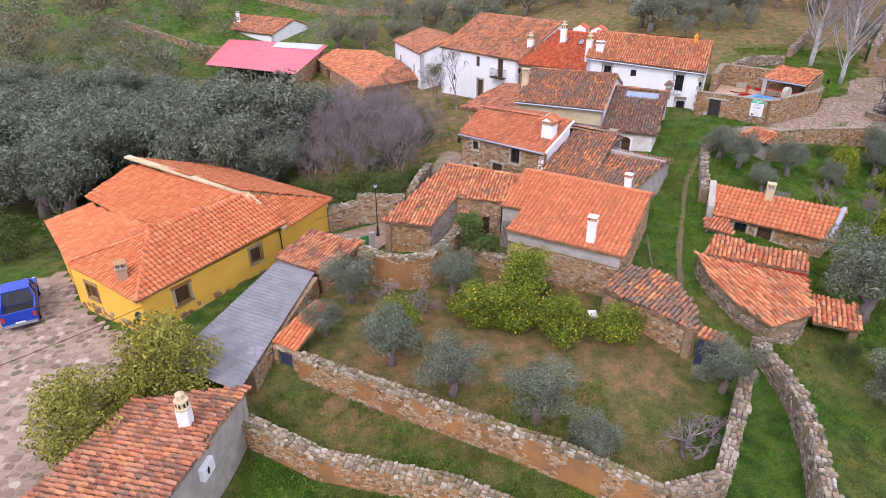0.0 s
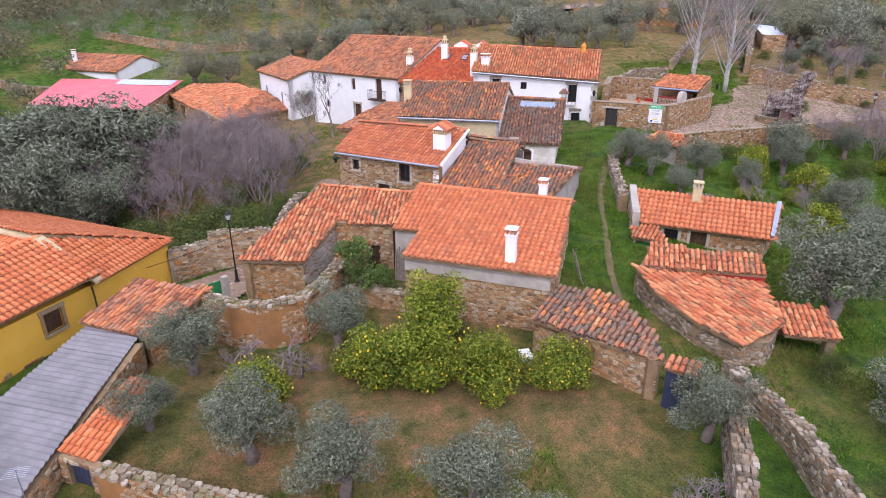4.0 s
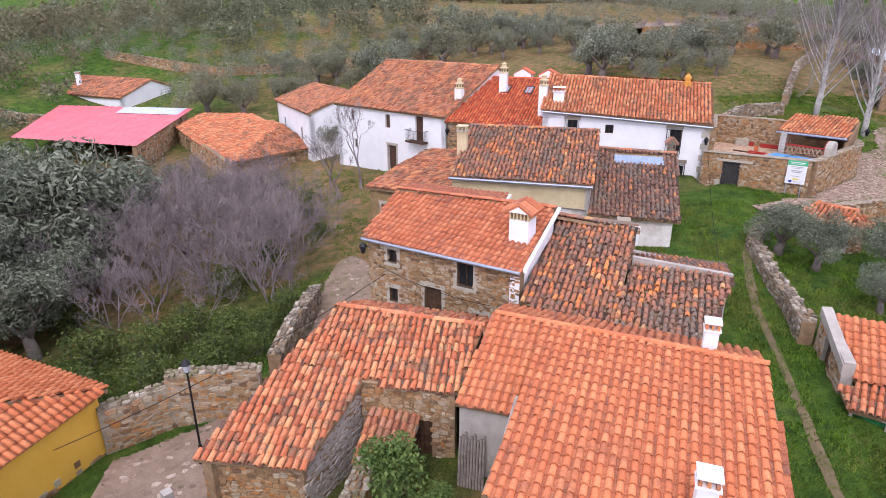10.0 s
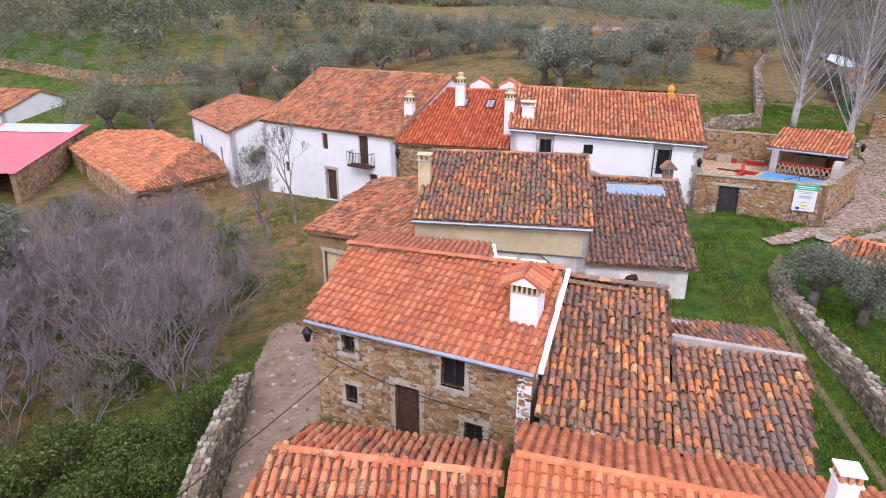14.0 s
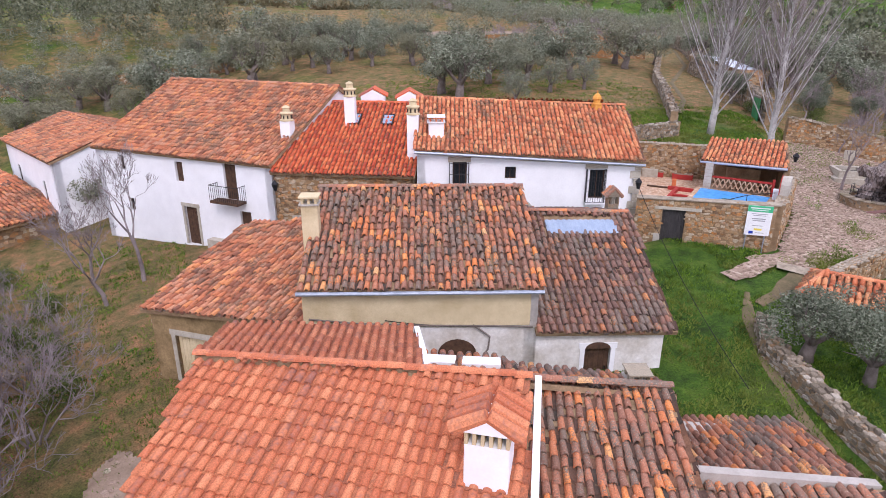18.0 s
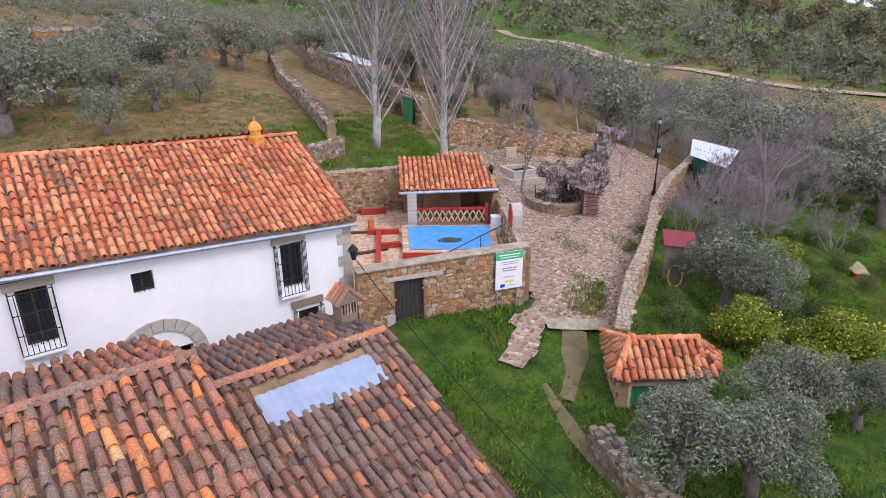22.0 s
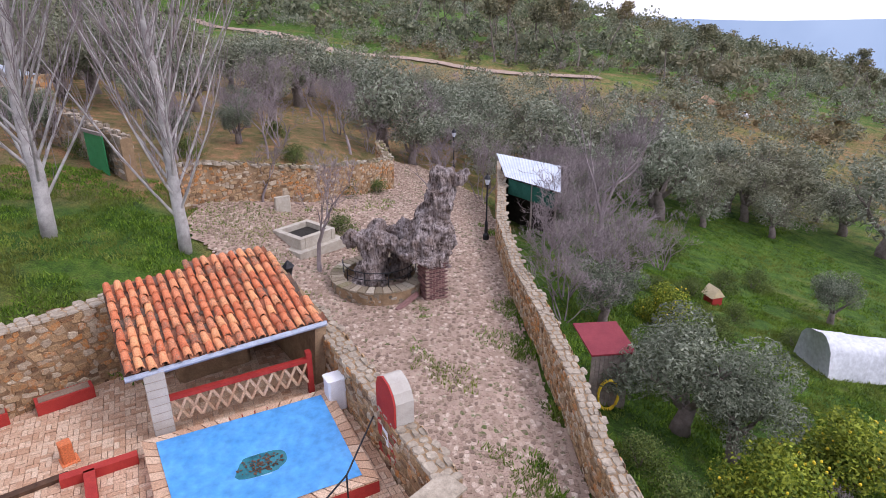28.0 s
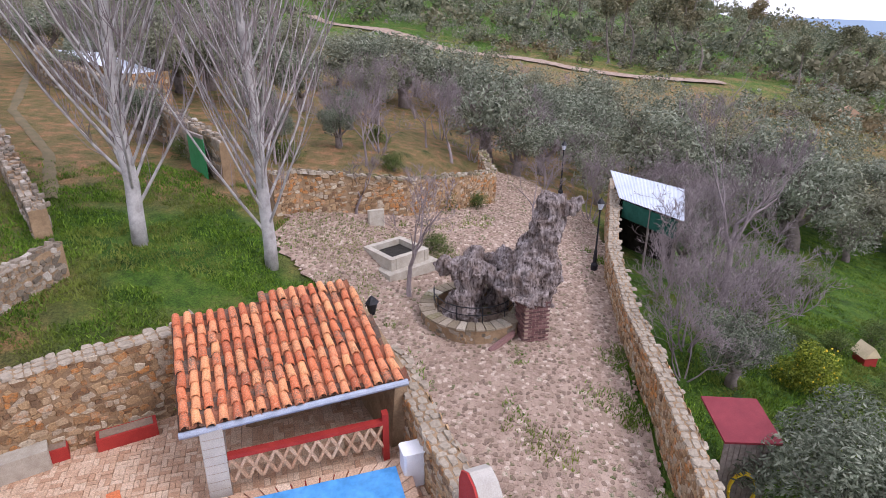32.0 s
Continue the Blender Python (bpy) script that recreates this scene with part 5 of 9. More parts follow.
tiled_roof(oh, [(6.5, 43.6, 2.6), (1.2, 46.0, 2.65), (0.25, 44.05, 3.5), (5.6, 41.7, 3.4)], "tile_orange", 0.25, 0.36, 1.1, 60)
ridge_line(oh, (0.25, 44.05, 3.5), (5.6, 41.7, 3.4), "tile_orange")
lean = thing("lean_to", (2.2, 38.8, 0), "small lean-to with red-brown tiles in the yard", "shed")
tiled_roof(lean, [(0.6, 38.3, 0.6), (2.2, 37.7, 0.6), (2.9, 39.5, 1.3), (1.2, 40.1, 1.3)], "tile_old", 0.25, 0.36, 1.0)
wall(lean, (0.7, 38.4), (2.2, 37.85), -1.0, 0.5, (), "mortar", 0.3)

# ---- the curved store beside the lane ----
cs_ = thing("lane_store", (11, 29, -1), "rubble-stone store with a roof of old mossy tiles", "shed")
wall(cs_, (9.25, 29.85), (13.0, 25.8), -1.4, 0.9, (), "mortar", 0.45, "stone", 120)
wall(cs_, (13.0, 25.8), (13.4, 27.6), -1.4, [(0, 0.9), (1.8, 1.1)], (), "mortar", 0.4, "stone")
wall(cs_, (13.4, 27.6), (12.9, 30.1), -1.2, [(0, 1.1), (2.5, 1.35)], (), "mortar", 0.4, "stone")
wall(cs_, (12.9, 30.1), (10.9, 31.4), -1.0, 1.4, (), "mortar", 0.4, "stone")
tiled_roof(cs_, [(9.05, 29.7, 1.0), (13.2, 25.5, 0.9), (13.6, 27.6, 1.25), (13.1, 30.2, 1.55), (10.9, 31.6, 1.6)], "tile_dark", 0.25, 0.36, 1.2, 120)
bd = thing("lane_gate", (13.4, 25.0, -1.1), "navy-blue steel gate under a small tiled cap", "gate")
part("leaf", Geo().bevel_block((13.15, 25.45, -1.1), (0.72, -0.78, 0), (0.03, 0.03, 0), (0, 0, 1.75), 0.01), "blue_door", bd)
tiled_roof(bd, [(13.0, 25.4, 0.78), (14.0, 24.4, 0.78), (14.25, 24.9, 0.95), (13.4, 25.8, 0.95)], "tile_orange", 0.25, 0.36, 0.8)

# ---- the garden house and the round store on the far side of the lane ----
gh = thing("garden_cottage", (22, 38, 0.5), "stone cottage with a new orange tiled roof behind a parapet", "house")
wall(gh, (19.2, 39.4), (24.9, 35.3), -0.8, 1.55, ((1.6, 2.4, 0.45, 1.25, "window", "granite"), (3.1, 4.0, -0.5, 1.3, "door", "granite")), "mortar", 0.45, "stone", 40)
wall(gh, (24.9, 35.3), (26.8, 37.0), -0.8, [(0, 1.5), (2.6, 2.6)], (), "mortar", 0.45, "stone")
wall(gh, (26.8, 37.0), (20.0, 41.9), -0.8, 2.6, (), "mortar")
wall(gh, (19.9, 42.0), (18.8, 39.3), -0.3, [(0, 2.9), (2.9, 1.9)], ((0.9, 1.6, 0.7, 2.1, "door"),), "render", 0.4, "stone", 30)
tiled_roof(gh, [(19.2, 39.05, 1.5), (25.2, 34.75, 1.5), (27.0, 36.95, 2.8), (19.95, 41.85, 2.8)], "tile_new", 0.29, 0.38, 0.35, 200)
part("parapet", Geo().prism([V((18.75, 39.3, 1.6)), V((19.85, 42.05, 2.6)), V((19.85, 42.05, 3.0)), V((18.75, 39.3, 2.0))], V((0.4, -0.1, 0))), "render", gh, "pale mortar parapet")
part("flashing", Geo().prism([V((24.95, 35.0, 1.68)), V((26.75, 37.1, 2.93)), V((26.95, 36.95, 2.93)), V((25.15, 34.85, 1.68))], UP * 0.06), "zinc", gh)
chimney(gh, 22.9, 39.3, 2.3, 3.45, 0.5, "ochre", "plain", -0.5)
tiled_roof(gh, [(18.25, 38.1, 0.95), (19.65, 36.7, 1.1), (20.0, 38.4, 1.4), (18.6, 39.2, 1.35)], "tile_orange", 0.25, 0.36, 0.6, 20)
wall(gh, (18.4, 38.2), (19.2, 37.2), -0.8, 0.9, ((0.1, 1.1, -0.7, 0.8, "green"),), "render", 0.3)
st = thing("round_store", (18.5, 31, -0.5), "round-fronted rubble store with two steps of old tiles", "shed")
ring = [(16.1, 33.6), (16.15, 31.6), (16.9, 29.2), (18.1, 27.6), (19.3, 27.4), (20.4, 28.2)]
for k, (a, b) in enumerate(zip(ring, ring[1:])):
    tz = (0.85, 0.6, 0.25, 0.0, -0.05, 0.05)
    wall(st, a, b, -1.9, [(0, tz[k]), (math.dist(a, b), tz[k + 1])], (), "mortar", 0.45, "stone_grey", 40)
wall(st, (20.4, 28.2), (21.6, 31.5), -1.9, [(0, 0.0), (3.5, 1.3)], (), "mortar", 0.4, "stone_grey")
wall(st, (21.6, 31.5), (17.4, 34.6), -1.5, 1.8, (), "mortar", 0.4, "stone_grey")
wall(st, (17.4, 34.6), (16.1, 33.6), -1.5, [(0, 1.8), (1.6, 0.9)], (), "mortar", 0.4, "stone_grey")
tiled_roof(st, [(18.0, 27.3, 0.0), (20.5, 28.1, 0.05), (21.55, 30.9, 1.15), (16.0, 33.6, 1.0), (16.0, 31.5, 0.65), (16.8, 29.1, 0.25)], "tile_orange", 0.25, 0.36, 1.1, 200)
tiled_roof(st, [(16.3, 33.3, 1.35), (21.35, 30.6, 1.5), (21.75, 31.7, 2.05), (17.35, 34.65, 1.95)], "tile_orange", 0.25, 0.36, 1.1, 60)
part("step_course", Geo().prism([V((16.3, 33.35, 1.0)), V((21.45, 30.75, 1.15)), V((21.45, 30.75, 1.45)), V((16.3, 33.35, 1.3))], V((0.1, 0.2, 0))), "red_paint", st, "dark red course between the two roofs")
ls = thing("lean_shelter", (21.5, 28.5, -1), "open shelter with a small tiled roof on stone piers", "shed")
tiled_roof(ls, [(20.6, 27.9, -0.1), (22.7, 27.0, -0.1), (23.4, 28.7, 0.45), (21.3, 29.8, 0.5)], "tile_orange", 0.25, 0.36, 1.0, 30)
part("pier", Geo().bevel_block((22.3, 27.3, -2.0), (0.4, -0.15, 0), (0.15, 0.4, 0), (0, 0, 1.8), 0.04), "stone_grey", ls)
wall(ls, (23.4, 28.7), (21.4, 29.8), -2.0, 0.3, (), "mortar", 0.3, "stone_grey")

# ---- the yellow house ----
yh = thing("yellow_house", (-17, 36, -1.9), "long yellow-rendered hall with a bright orange tiled roof", "house")
yA, yB, yC = V((-17.0, 28.8, 0)), V((-11.5, 38.0, 0)), V((-9.0, 43.5, 0))
wins = ((2.1, 3.1, -0.75, 0.35, "shutter", "stone"), (8.0, 8.95, -0.65, 0.4, "shutter", "stone"))
wall(yh, (-22.9, 32.4), (-17.0, 28.8), -2.6, 0.75, ((1.3, 2.3, -0.8, 0.2, "shutter", "stone"),), "yellow")
wall(yh, (-17.0, 28.8), (-11.5, 38.0), -2.6, 0.7, wins, "yellow")
wall(yh, (-11.5, 38.0), (-9.0, 43.5), -2.4, 0.65, (), "yellow")
wall(yh, (-9.0, 43.5), (-24.0, 50.0), -2.6, 0.6, (), "yellow")
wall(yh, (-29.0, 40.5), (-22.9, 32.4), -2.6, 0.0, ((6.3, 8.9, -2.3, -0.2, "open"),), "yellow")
tiled_roof(yh, [(-23.3, 32.75, 0.95), (-17.05, 28.35, 0.9), (-18.4, 33.9, 2.45)], "tile_bright", 0.29, 0.38, 0.25)
tiled_roof(yh, [(-17.05, 28.35, 0.9), (-11.05, 38.0, 0.85), (-13.8, 39.1, 3.0), (-18.4, 33.9, 2.45)], "tile_bright", 0.29, 0.38, 0.25, 200)
tiled_roof(yh, [(-29.9, 41.2, -0.05), (-23.3, 32.75, 0.75), (-19.3, 36.2, 1.75), (-26.9, 42.0, 1.65)], "tile_bright", 0.29, 0.38, 0.25)
tiled_roof(yh, [(-26.9, 42.0, 1.65), (-19.3, 36.2, 1.75), (-13.8, 39.1, 3.05), (-24.4, 44.7, 3.85)], "tile_bright", 0.29, 0.38, 0.25)
tiled_roof(yh, [(-19.3, 36.2, 1.78), (-23.3, 32.75, 0.95), (-18.4, 33.9, 2.45), (-13.8, 39.1, 3.0)], "tile_bright", 0.29, 0.38, 0.25)
tiled_roof(yh, [(-11.05, 38.0, 0.85), (-8.65, 43.75, 0.75), (-13.8, 39.1, 3.0)], "tile_bright", 0.29, 0.38, 0.25, 60)
tiled_roof(yh, [(-8.65, 43.75, 0.75), (-20.0, 50.5, 0.8), (-24.4, 44.7, 3.8), (-13.8, 39.1, 3.0)], "tile_bright", 0.29, 0.38, 0.25)
for a, b in (((-18.4, 33.9, 2.5), (-13.8, 39.1, 3.05)), ((-17.05, 28.35, 0.95), (-18.4, 33.9, 2.5)), ((-23.3, 32.75, 1.0), (-18.4, 33.9, 2.5))):
    ridge_line(yh, a, b, "tile_bright")
for a, b in ((V((-24.5, 44.75, 3.8)), V((-13.7, 39.05, 3.0))), (V((-13.75, 39.1, 3.0)), V((-11.0, 37.95, 0.85)))):
    e = (b - a).cross(UP).normalized() * 0.26
    part("roof_verge", Geo().prism([a - e, b - e, b + e, a + e], UP * 0.15), "ochre", yh, "pale rendered verge")
chimney(yh, -18.6, 30.4, 0.9, 2.0, 0.55, "stone", "plain", 0.5)
g = Geo()
for p, q, m_ in ((yA, yB, 16), (V((-22.9, 32.4, 0)), yA, 10), (yB, yC, 8)):
    e = (q - p).normalized()
    nn = V((e.y, -e.x, 0))
    for k in range(m_ * 5):
        u = rng.uniform(0, (q - p).length - 0.3)
        g.block(p + e * u + nn * 0.0 + UP * rng.uniform(-2.3, -1.45), e * rng.uniform(0.2, 0.45), nn * 0.05, UP * rng.uniform(0.15, 0.3))
part("stone_plinth", g, "stone", yh, "rubble stone plinth", kind="stuff")
part("downpipe", Geo().tube([V((-11.4, 37.9, 0.7)), V((-11.35, 37.85, 0.2)), V((-11.35, 37.85, -2.0))], [0.05] * 3, 8), "wood", yh)

# ---- the grey corrugated roof and its neighbours ----
kr = thing("corrugated_shed", (-10, 29, -2), "long shed roofed with grey corrugated fibre-cement sheets", "shed")
K = [V((-14.34, 25.10, -0.85)), V((-9.89, 22.74, -0.60)), V((-8.03, 33.36, 0.20)), V((-10.80, 35.00, 0.00))]
for s in range(4):
    for q in range(6):
        g = Geo()
        for k in range(q * 12, q * 12 + 13):
            for b in (s / 4, (s + 1) / 4 + 0.012):
                p = K[0].lerp(K[3], k / 72).lerp(K[1].lerp(K[2], k / 72), b)
                g.v.append(tuple(p + UP * ((0.07 if k % 2 else 0) + (0.03 if b < s / 4 + 0.01 else 0.0) + 0.012 * (q % 2) + rng.uniform(-0.004, 0.004))))
        g.f = [(2 * k, 2 * k + 2, 2 * k + 3, 2 * k + 1) for k in range(12)]
        part("roof_sheet", g, "fibro", kr, "grey corrugated fibre-cement sheet")
wall(kr, (-13.9, 25.2), (-9.6, 24.3), -2.4, -0.75, ((0.3, 3.0, -2.4, -0.85, "green"),), "mortar", 0.3)
wall(kr, (-9.6, 24.3), (-7.8, 32.6), -2.2, [(0, -0.7), (8.5, 0.1)], (), "mortar", 0.35, "stone")
wall(kr, (-11.2, 34.8), (-13.9, 25.2), -2.4, [(0, -0.2), (10, -0.9)], (), "mortar", 0.35)
k2 = thing("tiled_shed", (-8, 35, -1.5), "stone shed with a lean-to roof of old orange tiles", "shed")
tiled_roof(k2, [(-11.1, 34.9, 0.25), (-7.5, 32.6, 0.35), (-5.2, 35.1, 1.25), (-8.95, 37.1, 1.35)], "tile_old", 0.25, 0.36, 1.0, 150)
wall(k2, (-7.6, 32.8), (-5.35, 35.1), -1.8, [(0, 0.15), (3.2, 1.1)], (), "mortar", 0.4, "stone")
wall(k2, (-5.35, 35.1), (-8.9, 36.9), -1.8, 1.1, (), "mortar", 0.4, "stone")
bs = thing("garden_gatehouse", (-7.5, 26.5, -2), "little tiled gatehouse with a navy door in the garden wall", "shed")
tiled_roof(bs, [(-9.2, 26.55, -0.45), (-7.75, 25.75, -0.45), (-6.1, 28.3, 0.75), (-7.2, 28.8, 0.8)], "tile_bright", 0.25, 0.36, 0.5, 40)
wall(bs, (-9.1, 26.2), (-7.5, 25.3), -2.4, -0.45, ((0.35, 1.35, -2.2, -0.6, "blue"),), "mortar", 0.3, "stone")

# ---- the house below, with the air-conditioner ----
bh = thing("lower_house", (-10, 18, -2), "rendered house with an old tiled roof and a white chimney", "house")
tiled_roof(bh, [(-16.5, 12.5, 0.25), (-14.2, 21.3, 0.15), (-9.0, 21.9, 0.4), (-10.4, 14.2, 0.75)][::1], "tile_old", 0.25, 0.36, 1.0, 120)
wall(bh, (-10.5, 13.0), (-9.15, 21.7), -2.8, 0.3, (), "render")
wall(bh, (-9.15, 21.7), (-14.0, 21.1), -2.8, 0.1, (), "render")
chimney(bh, -10.9, 19.4, 0.2, 1.35, 0.5, "white", "hat")
ac = part("air_conditioner", Geo().bevel_block((-9.95, 17.4, -0.75), (0.36, -0.05, 0), (0.13, 0.85, 0), (0, 0, 0.62), 0.03), "plastic", bh, "white air-conditioning unit")
part("fan_grille", Geo().lathe((0, 0, 0), [(0.24, 0), (0.24, 0.02), (0.05, 0.03)], 18), "rubber", ac)
bpy.data.objects[ac.children[0].name].matrix_basis = Matrix.Translation((-9.55, 17.85, -0.45)) @ Matrix.Rotation(radians(90), 4, "Y")

# ---- garden walls, lane walls ----
rubble_wall("wall_garden", [(-7.4, 25.2, -0.3), (-2.2, 22.6, -0.35), (2.0, 20.6, -0.5), (5.4, 18.9, -0.5), (8.9, 16.8, -0.6)], 0.55, "tall rubble retaining wall with ochre earth mortar", nparts=160, earth="red_earth", size=0.85)
rubble_wall("wall_lower", [(-9.2, 21.4, -1.1), (-5.5, 19.6, -1.5), (0.4, 18.2, -1.6), (3.2, 16.9, -1.7), (8.0, 14.0, -2.0)], 0.7, "low rubble wall along the grass strip", nparts=100, earth="red_earth", size=0.8)
rubble_wall("wall_lane_west", [(8.9, 16.8, -0.5), (11.2, 17.3, -0.3), (13.2, 20.5, -0.1), (15.0, 23.6, 0.0)], 0.6, "crumbling rubble lane wall", "stone_grey", nparts=60)
rubble_wall("wall_lane_east", [(15.0, 15.5, -0.9), (15.6, 17.5, -0.6), (16.6, 20.2, -0.6), (17.1, 22.5, -0.5), (17.2, 24.3, -0.5), (17.0, 26.8, -0.4)], 0.55, "curving rubble lane wall with pale capstones", "stone_grey", nparts=100)
rubble_wall("wall_yard", [(-5.3, 34.6, 1.25), (-3.9, 33.5, 1.2), (-2.25, 32.95, 1.3), (-0.95, 33.2, 1.35), (-0.1, 34.5, 1.35), (0.6, 36.2, 1.3), (1.0, 37.6, 1.1)], 0.6, "tall curving rubble yard wall with a ragged top", "stone", nparts=100, earth="red_earth", size=0.85)
rubble_wall("wall_yard_inner", [(1.3, 36.6, 0.2), (4.2, 34.8, 0.3)], 0.5, "rubble yard wall", "stone", nparts=30)
rubble_wall("wall_street", [(-9.1, 43.4, 0.15), (-6.85, 44.6, 0.2), (-6.8, 44.62, 0.75), (-3.1, 44.5, 0.75)], 0.45, "rubble street wall with pale mortar joints", "stone", nparts=80, size=1.3, earth="lime_cap")
rubble_wall("wall_street_ruin", [(-2.75, 46.0, 0.4), (-2.2, 48.2, 0.85), (-1.55, 51.2, 0.75), (-1.3, 53.2, 0.35)], 0.55, "crumbling ruined rubble wall along the street", "stone_grey", nparts=40)
rubble_wall("wall_lane_upper", [(19.6, 42.2, 2.2), (20.6, 44.6, 2.2), (21.4, 47.0, 2.3), (22.2, 49.0, 2.5), (22.9, 51.0, 2.7), (24.4, 52.4, 2.7)], 0.55, "curving rubble wall beside the grassy lane", "stone_grey", nparts=80)
rubble_wall("wall_plaza", [(28.8, 52.8, 3.7), (31.5, 53.2, 3.7), (34.0, 53.5, 3.7), (37.0, 53.6, 3.75), (40.7, 53.9, 3.75), (45.0, 54.45, 3.75), (51.0, 54.65, 3.8), (56.5, 54.2, 3.9), (61.5, 53.9, 4.1)], 0.45, "rubble parapet wall with a mortar cap along the plaza", "stone", nparts=160, cap="lime_cap")

# ---- terrace with the pool ----
tw = wall(None, (25.78, 61.56), (30.78, 57.06), 1.8, [(0, 5.2), (6.73, 5.3)], ((1.35, 2.5, 2.7, 4.7, "steel"),), "mortar", 0.5, "stone", 160, name="wall_terrace")
tagged(tw, "golden rubble terrace wall with a dark steel door", "wall", kind="structure")
TD, TN = V((5.0, -4.5, 0)).normalized(), V((-4.5, -5.0, 0)).normalized()
part("coping", Geo().prism([V((25.7, 61.5, 5.2)), V((30.85, 56.9, 5.3)), V((31.3, 57.35, 5.3)), V((26.1, 62.0, 5.2))], UP * 0.05), "lime_cap", tw, "worn mortar coping")
part("lintel", Geo().block(V((25.78, 61.56, 4.7)) + TD * 0.95, TD * 2.3, TN * 0.06, UP * 0.16), "granite", tw, "long stone lintel")
part("door_jamb", Geo().block(V((25.78, 61.56, 2.6)) + TD * 1.02, TD * 0.32, TN * 0.07, UP * 0.75), "concrete", tw)
rubble_wall("wall_terrace_side", [(31.0, 57.2, 5.3), (33.4, 58.6, 5.35), (37.7, 61.2, 5.4), (39.2, 63.2, 5.4)], 0.5, "rubble wall round the terrace", "stone", nparts=80, cap="lime_cap")
rubble_wall("wall_terrace_back", [(39.3, 63.3, 5.4), (37.2, 65.9, 5.6), (37.0, 66.2, 6.3), (32.1, 70.9, 6.3), (29.5, 66.7, 6.0)], 0.5, "golden rubble wall behind the terrace", "stone", nparts=120, cap="lime_cap")

def paved(name, poly, label, mat="joint", step=0.6, lift=0.05, stones="", area=None, size=0.3, nparts=0, skip=0.0):
    """A paved sheet that follows the ground, with stones set in it."""
    rg = random.Random(11)
    xs, ys = [p[0] for p in poly], [p[1] for p in poly]
    g, ids = Geo(), {}
    nx, ny = int((max(xs) - min(xs)) / step) + 1, int((max(ys) - min(ys)) / step) + 1
    gx = [min(xs) + i * step for i in range(nx + 1)]
    gy = [min(ys) + j * step for j in range(ny + 1)]
    zz = heights(np.array([[x for y in gy] for x in gx]), np.array([[y for y in gy] for x in gx])) + lift

    def vid(i, j):
        if (i, j) not in ids:
            ids[(i, j)] = len(g.v)
            g.v.append((gx[i], gy[j], float(zz[i, j])))
        return ids[(i, j)]

    for i in range(nx):
        for j in range(ny):
            if inside(poly, gx[i] + step / 2, gy[j] + step / 2):
                g.f.append((vid(i, j), vid(i + 1, j), vid(i + 1, j + 1), vid(i, j + 1)))
    ob = mesh_object(name, g.v, g.f, M[mat], True)
    tagged(ob, label, "pavement", kind="structure")
    if stones:
        spots, y = [], min(ys)
        lo, hi = area or ((min(xs), min(ys)), (max(xs), max(ys)))
        while y < max(ys):
            x = min(xs) + rg.uniform(0, size)
            while x < max(xs):
                w = size * rg.uniform(0.5, 1.3)
                if inside(poly, x, y) and lo[0] < x < hi[0] and lo[1] < y < hi[1] and rg.random() > skip:
                    spots.append((x + rg.uniform(-0.04, 0.04), y + rg.uniform(-0.06, 0.06), w * 0.95, size * rg.uniform(0.55, 0.95), rg.uniform(-0.5, 0.5), rg.randrange(5)))
                x += w * 1.02
            y += size * 0.8
        hz = heights(np.array([s[0] for s in spots]), np.array([s[1] for s in spots])) + lift
        st, single = Geo(), list(range(0, len(spots), max(1, len(spots) // nparts)))[:nparts] if nparts else []
        meshes = []
        for v, f in stone_base():
            me = bpy.data.meshes.new("cobble")
            me.from_pydata([(p[0], p[2], p[1]) for p in v], [], [q[::-1] for q in f])
            me.materials.append(M[stones])
            meshes.append(me)
        pick = set(single)
        for k, (x, y, w, h, a, b) in enumerate(spots):
            if k in pick:
                c = new("cobble", meshes[b])
                c.parent = ob
                c.matrix_basis = Matrix.Translation((x, y, float(hz[k]) - 0.01)) @ Matrix.Rotation(a, 4, "Z") @ Matrix.Diagonal((w, h, 0.028, 1))
                continue
            v, f = stone_base()[b]
            ca, sa = math.cos(a), math.sin(a)
            q = [(p[0] * w * ca - p[2] * h * sa + x, p[0] * w * sa + p[2] * h * ca + y, float(hz[k]) - 0.01 + p[1] * 0.028) for p in v]
            st.add(q, [i[::-1] for i in f])
        part("cobbles", st, stones, ob, kind="stuff")
    return ob


PLAZA = [(28.9, 57.0), (30.9, 56.6), (33.8, 58.4), (37.9, 60.8), (39.6, 63.0), (40.5, 64.6), (43.5, 65.4), (45.4, 68.2), (50.6, 69.4), (55.5, 63.5), (59.0, 60.8), (64.5, 61.5), (66.0, 59.5), (63.0, 55.0), (56.5, 54.4), (45, 54.7), (34, 53.8), (31.2, 53.4), (30.4, 54.8)]
paved("pavement", PLAZA, "cobbled plaza of pale rounded stones with grass in the joints", "joint", 0.4, 0.06, "cobble", None, 0.2, 240, 0.05)
paved("road", [(-34, 22), (-30, 36), (-27, 38), (-22.6, 31.8), (-17.6, 28.2), (-15.0, 25.3), (-14.2, 22.4), (-15.5, 16.5), (-18, 8), (-34, 8)], "paved forecourt of worn pinkish stone", "joint", 0.9, 0.05, "cobble", ((-34, 10), (-14, 36)), 0.55, 200, 0.1)
paved("street", [(-8.6, 42.6), (-5.6, 44.0), (-2.2, 46.2), (-1.2, 51.5), (-0.9, 55), (-0.2, 57.5), (0.6, 58.2), (1.5, 57), (2.0, 55), (1.7, 50.6), (0.6, 46.8), (-4.5, 39.4), (-5.6, 37.4), (-8.6, 39.2)], "worn village street of stone and earth", "path", 0.12, 0.07, "cobble", None, 0.3, 60, 0.7)


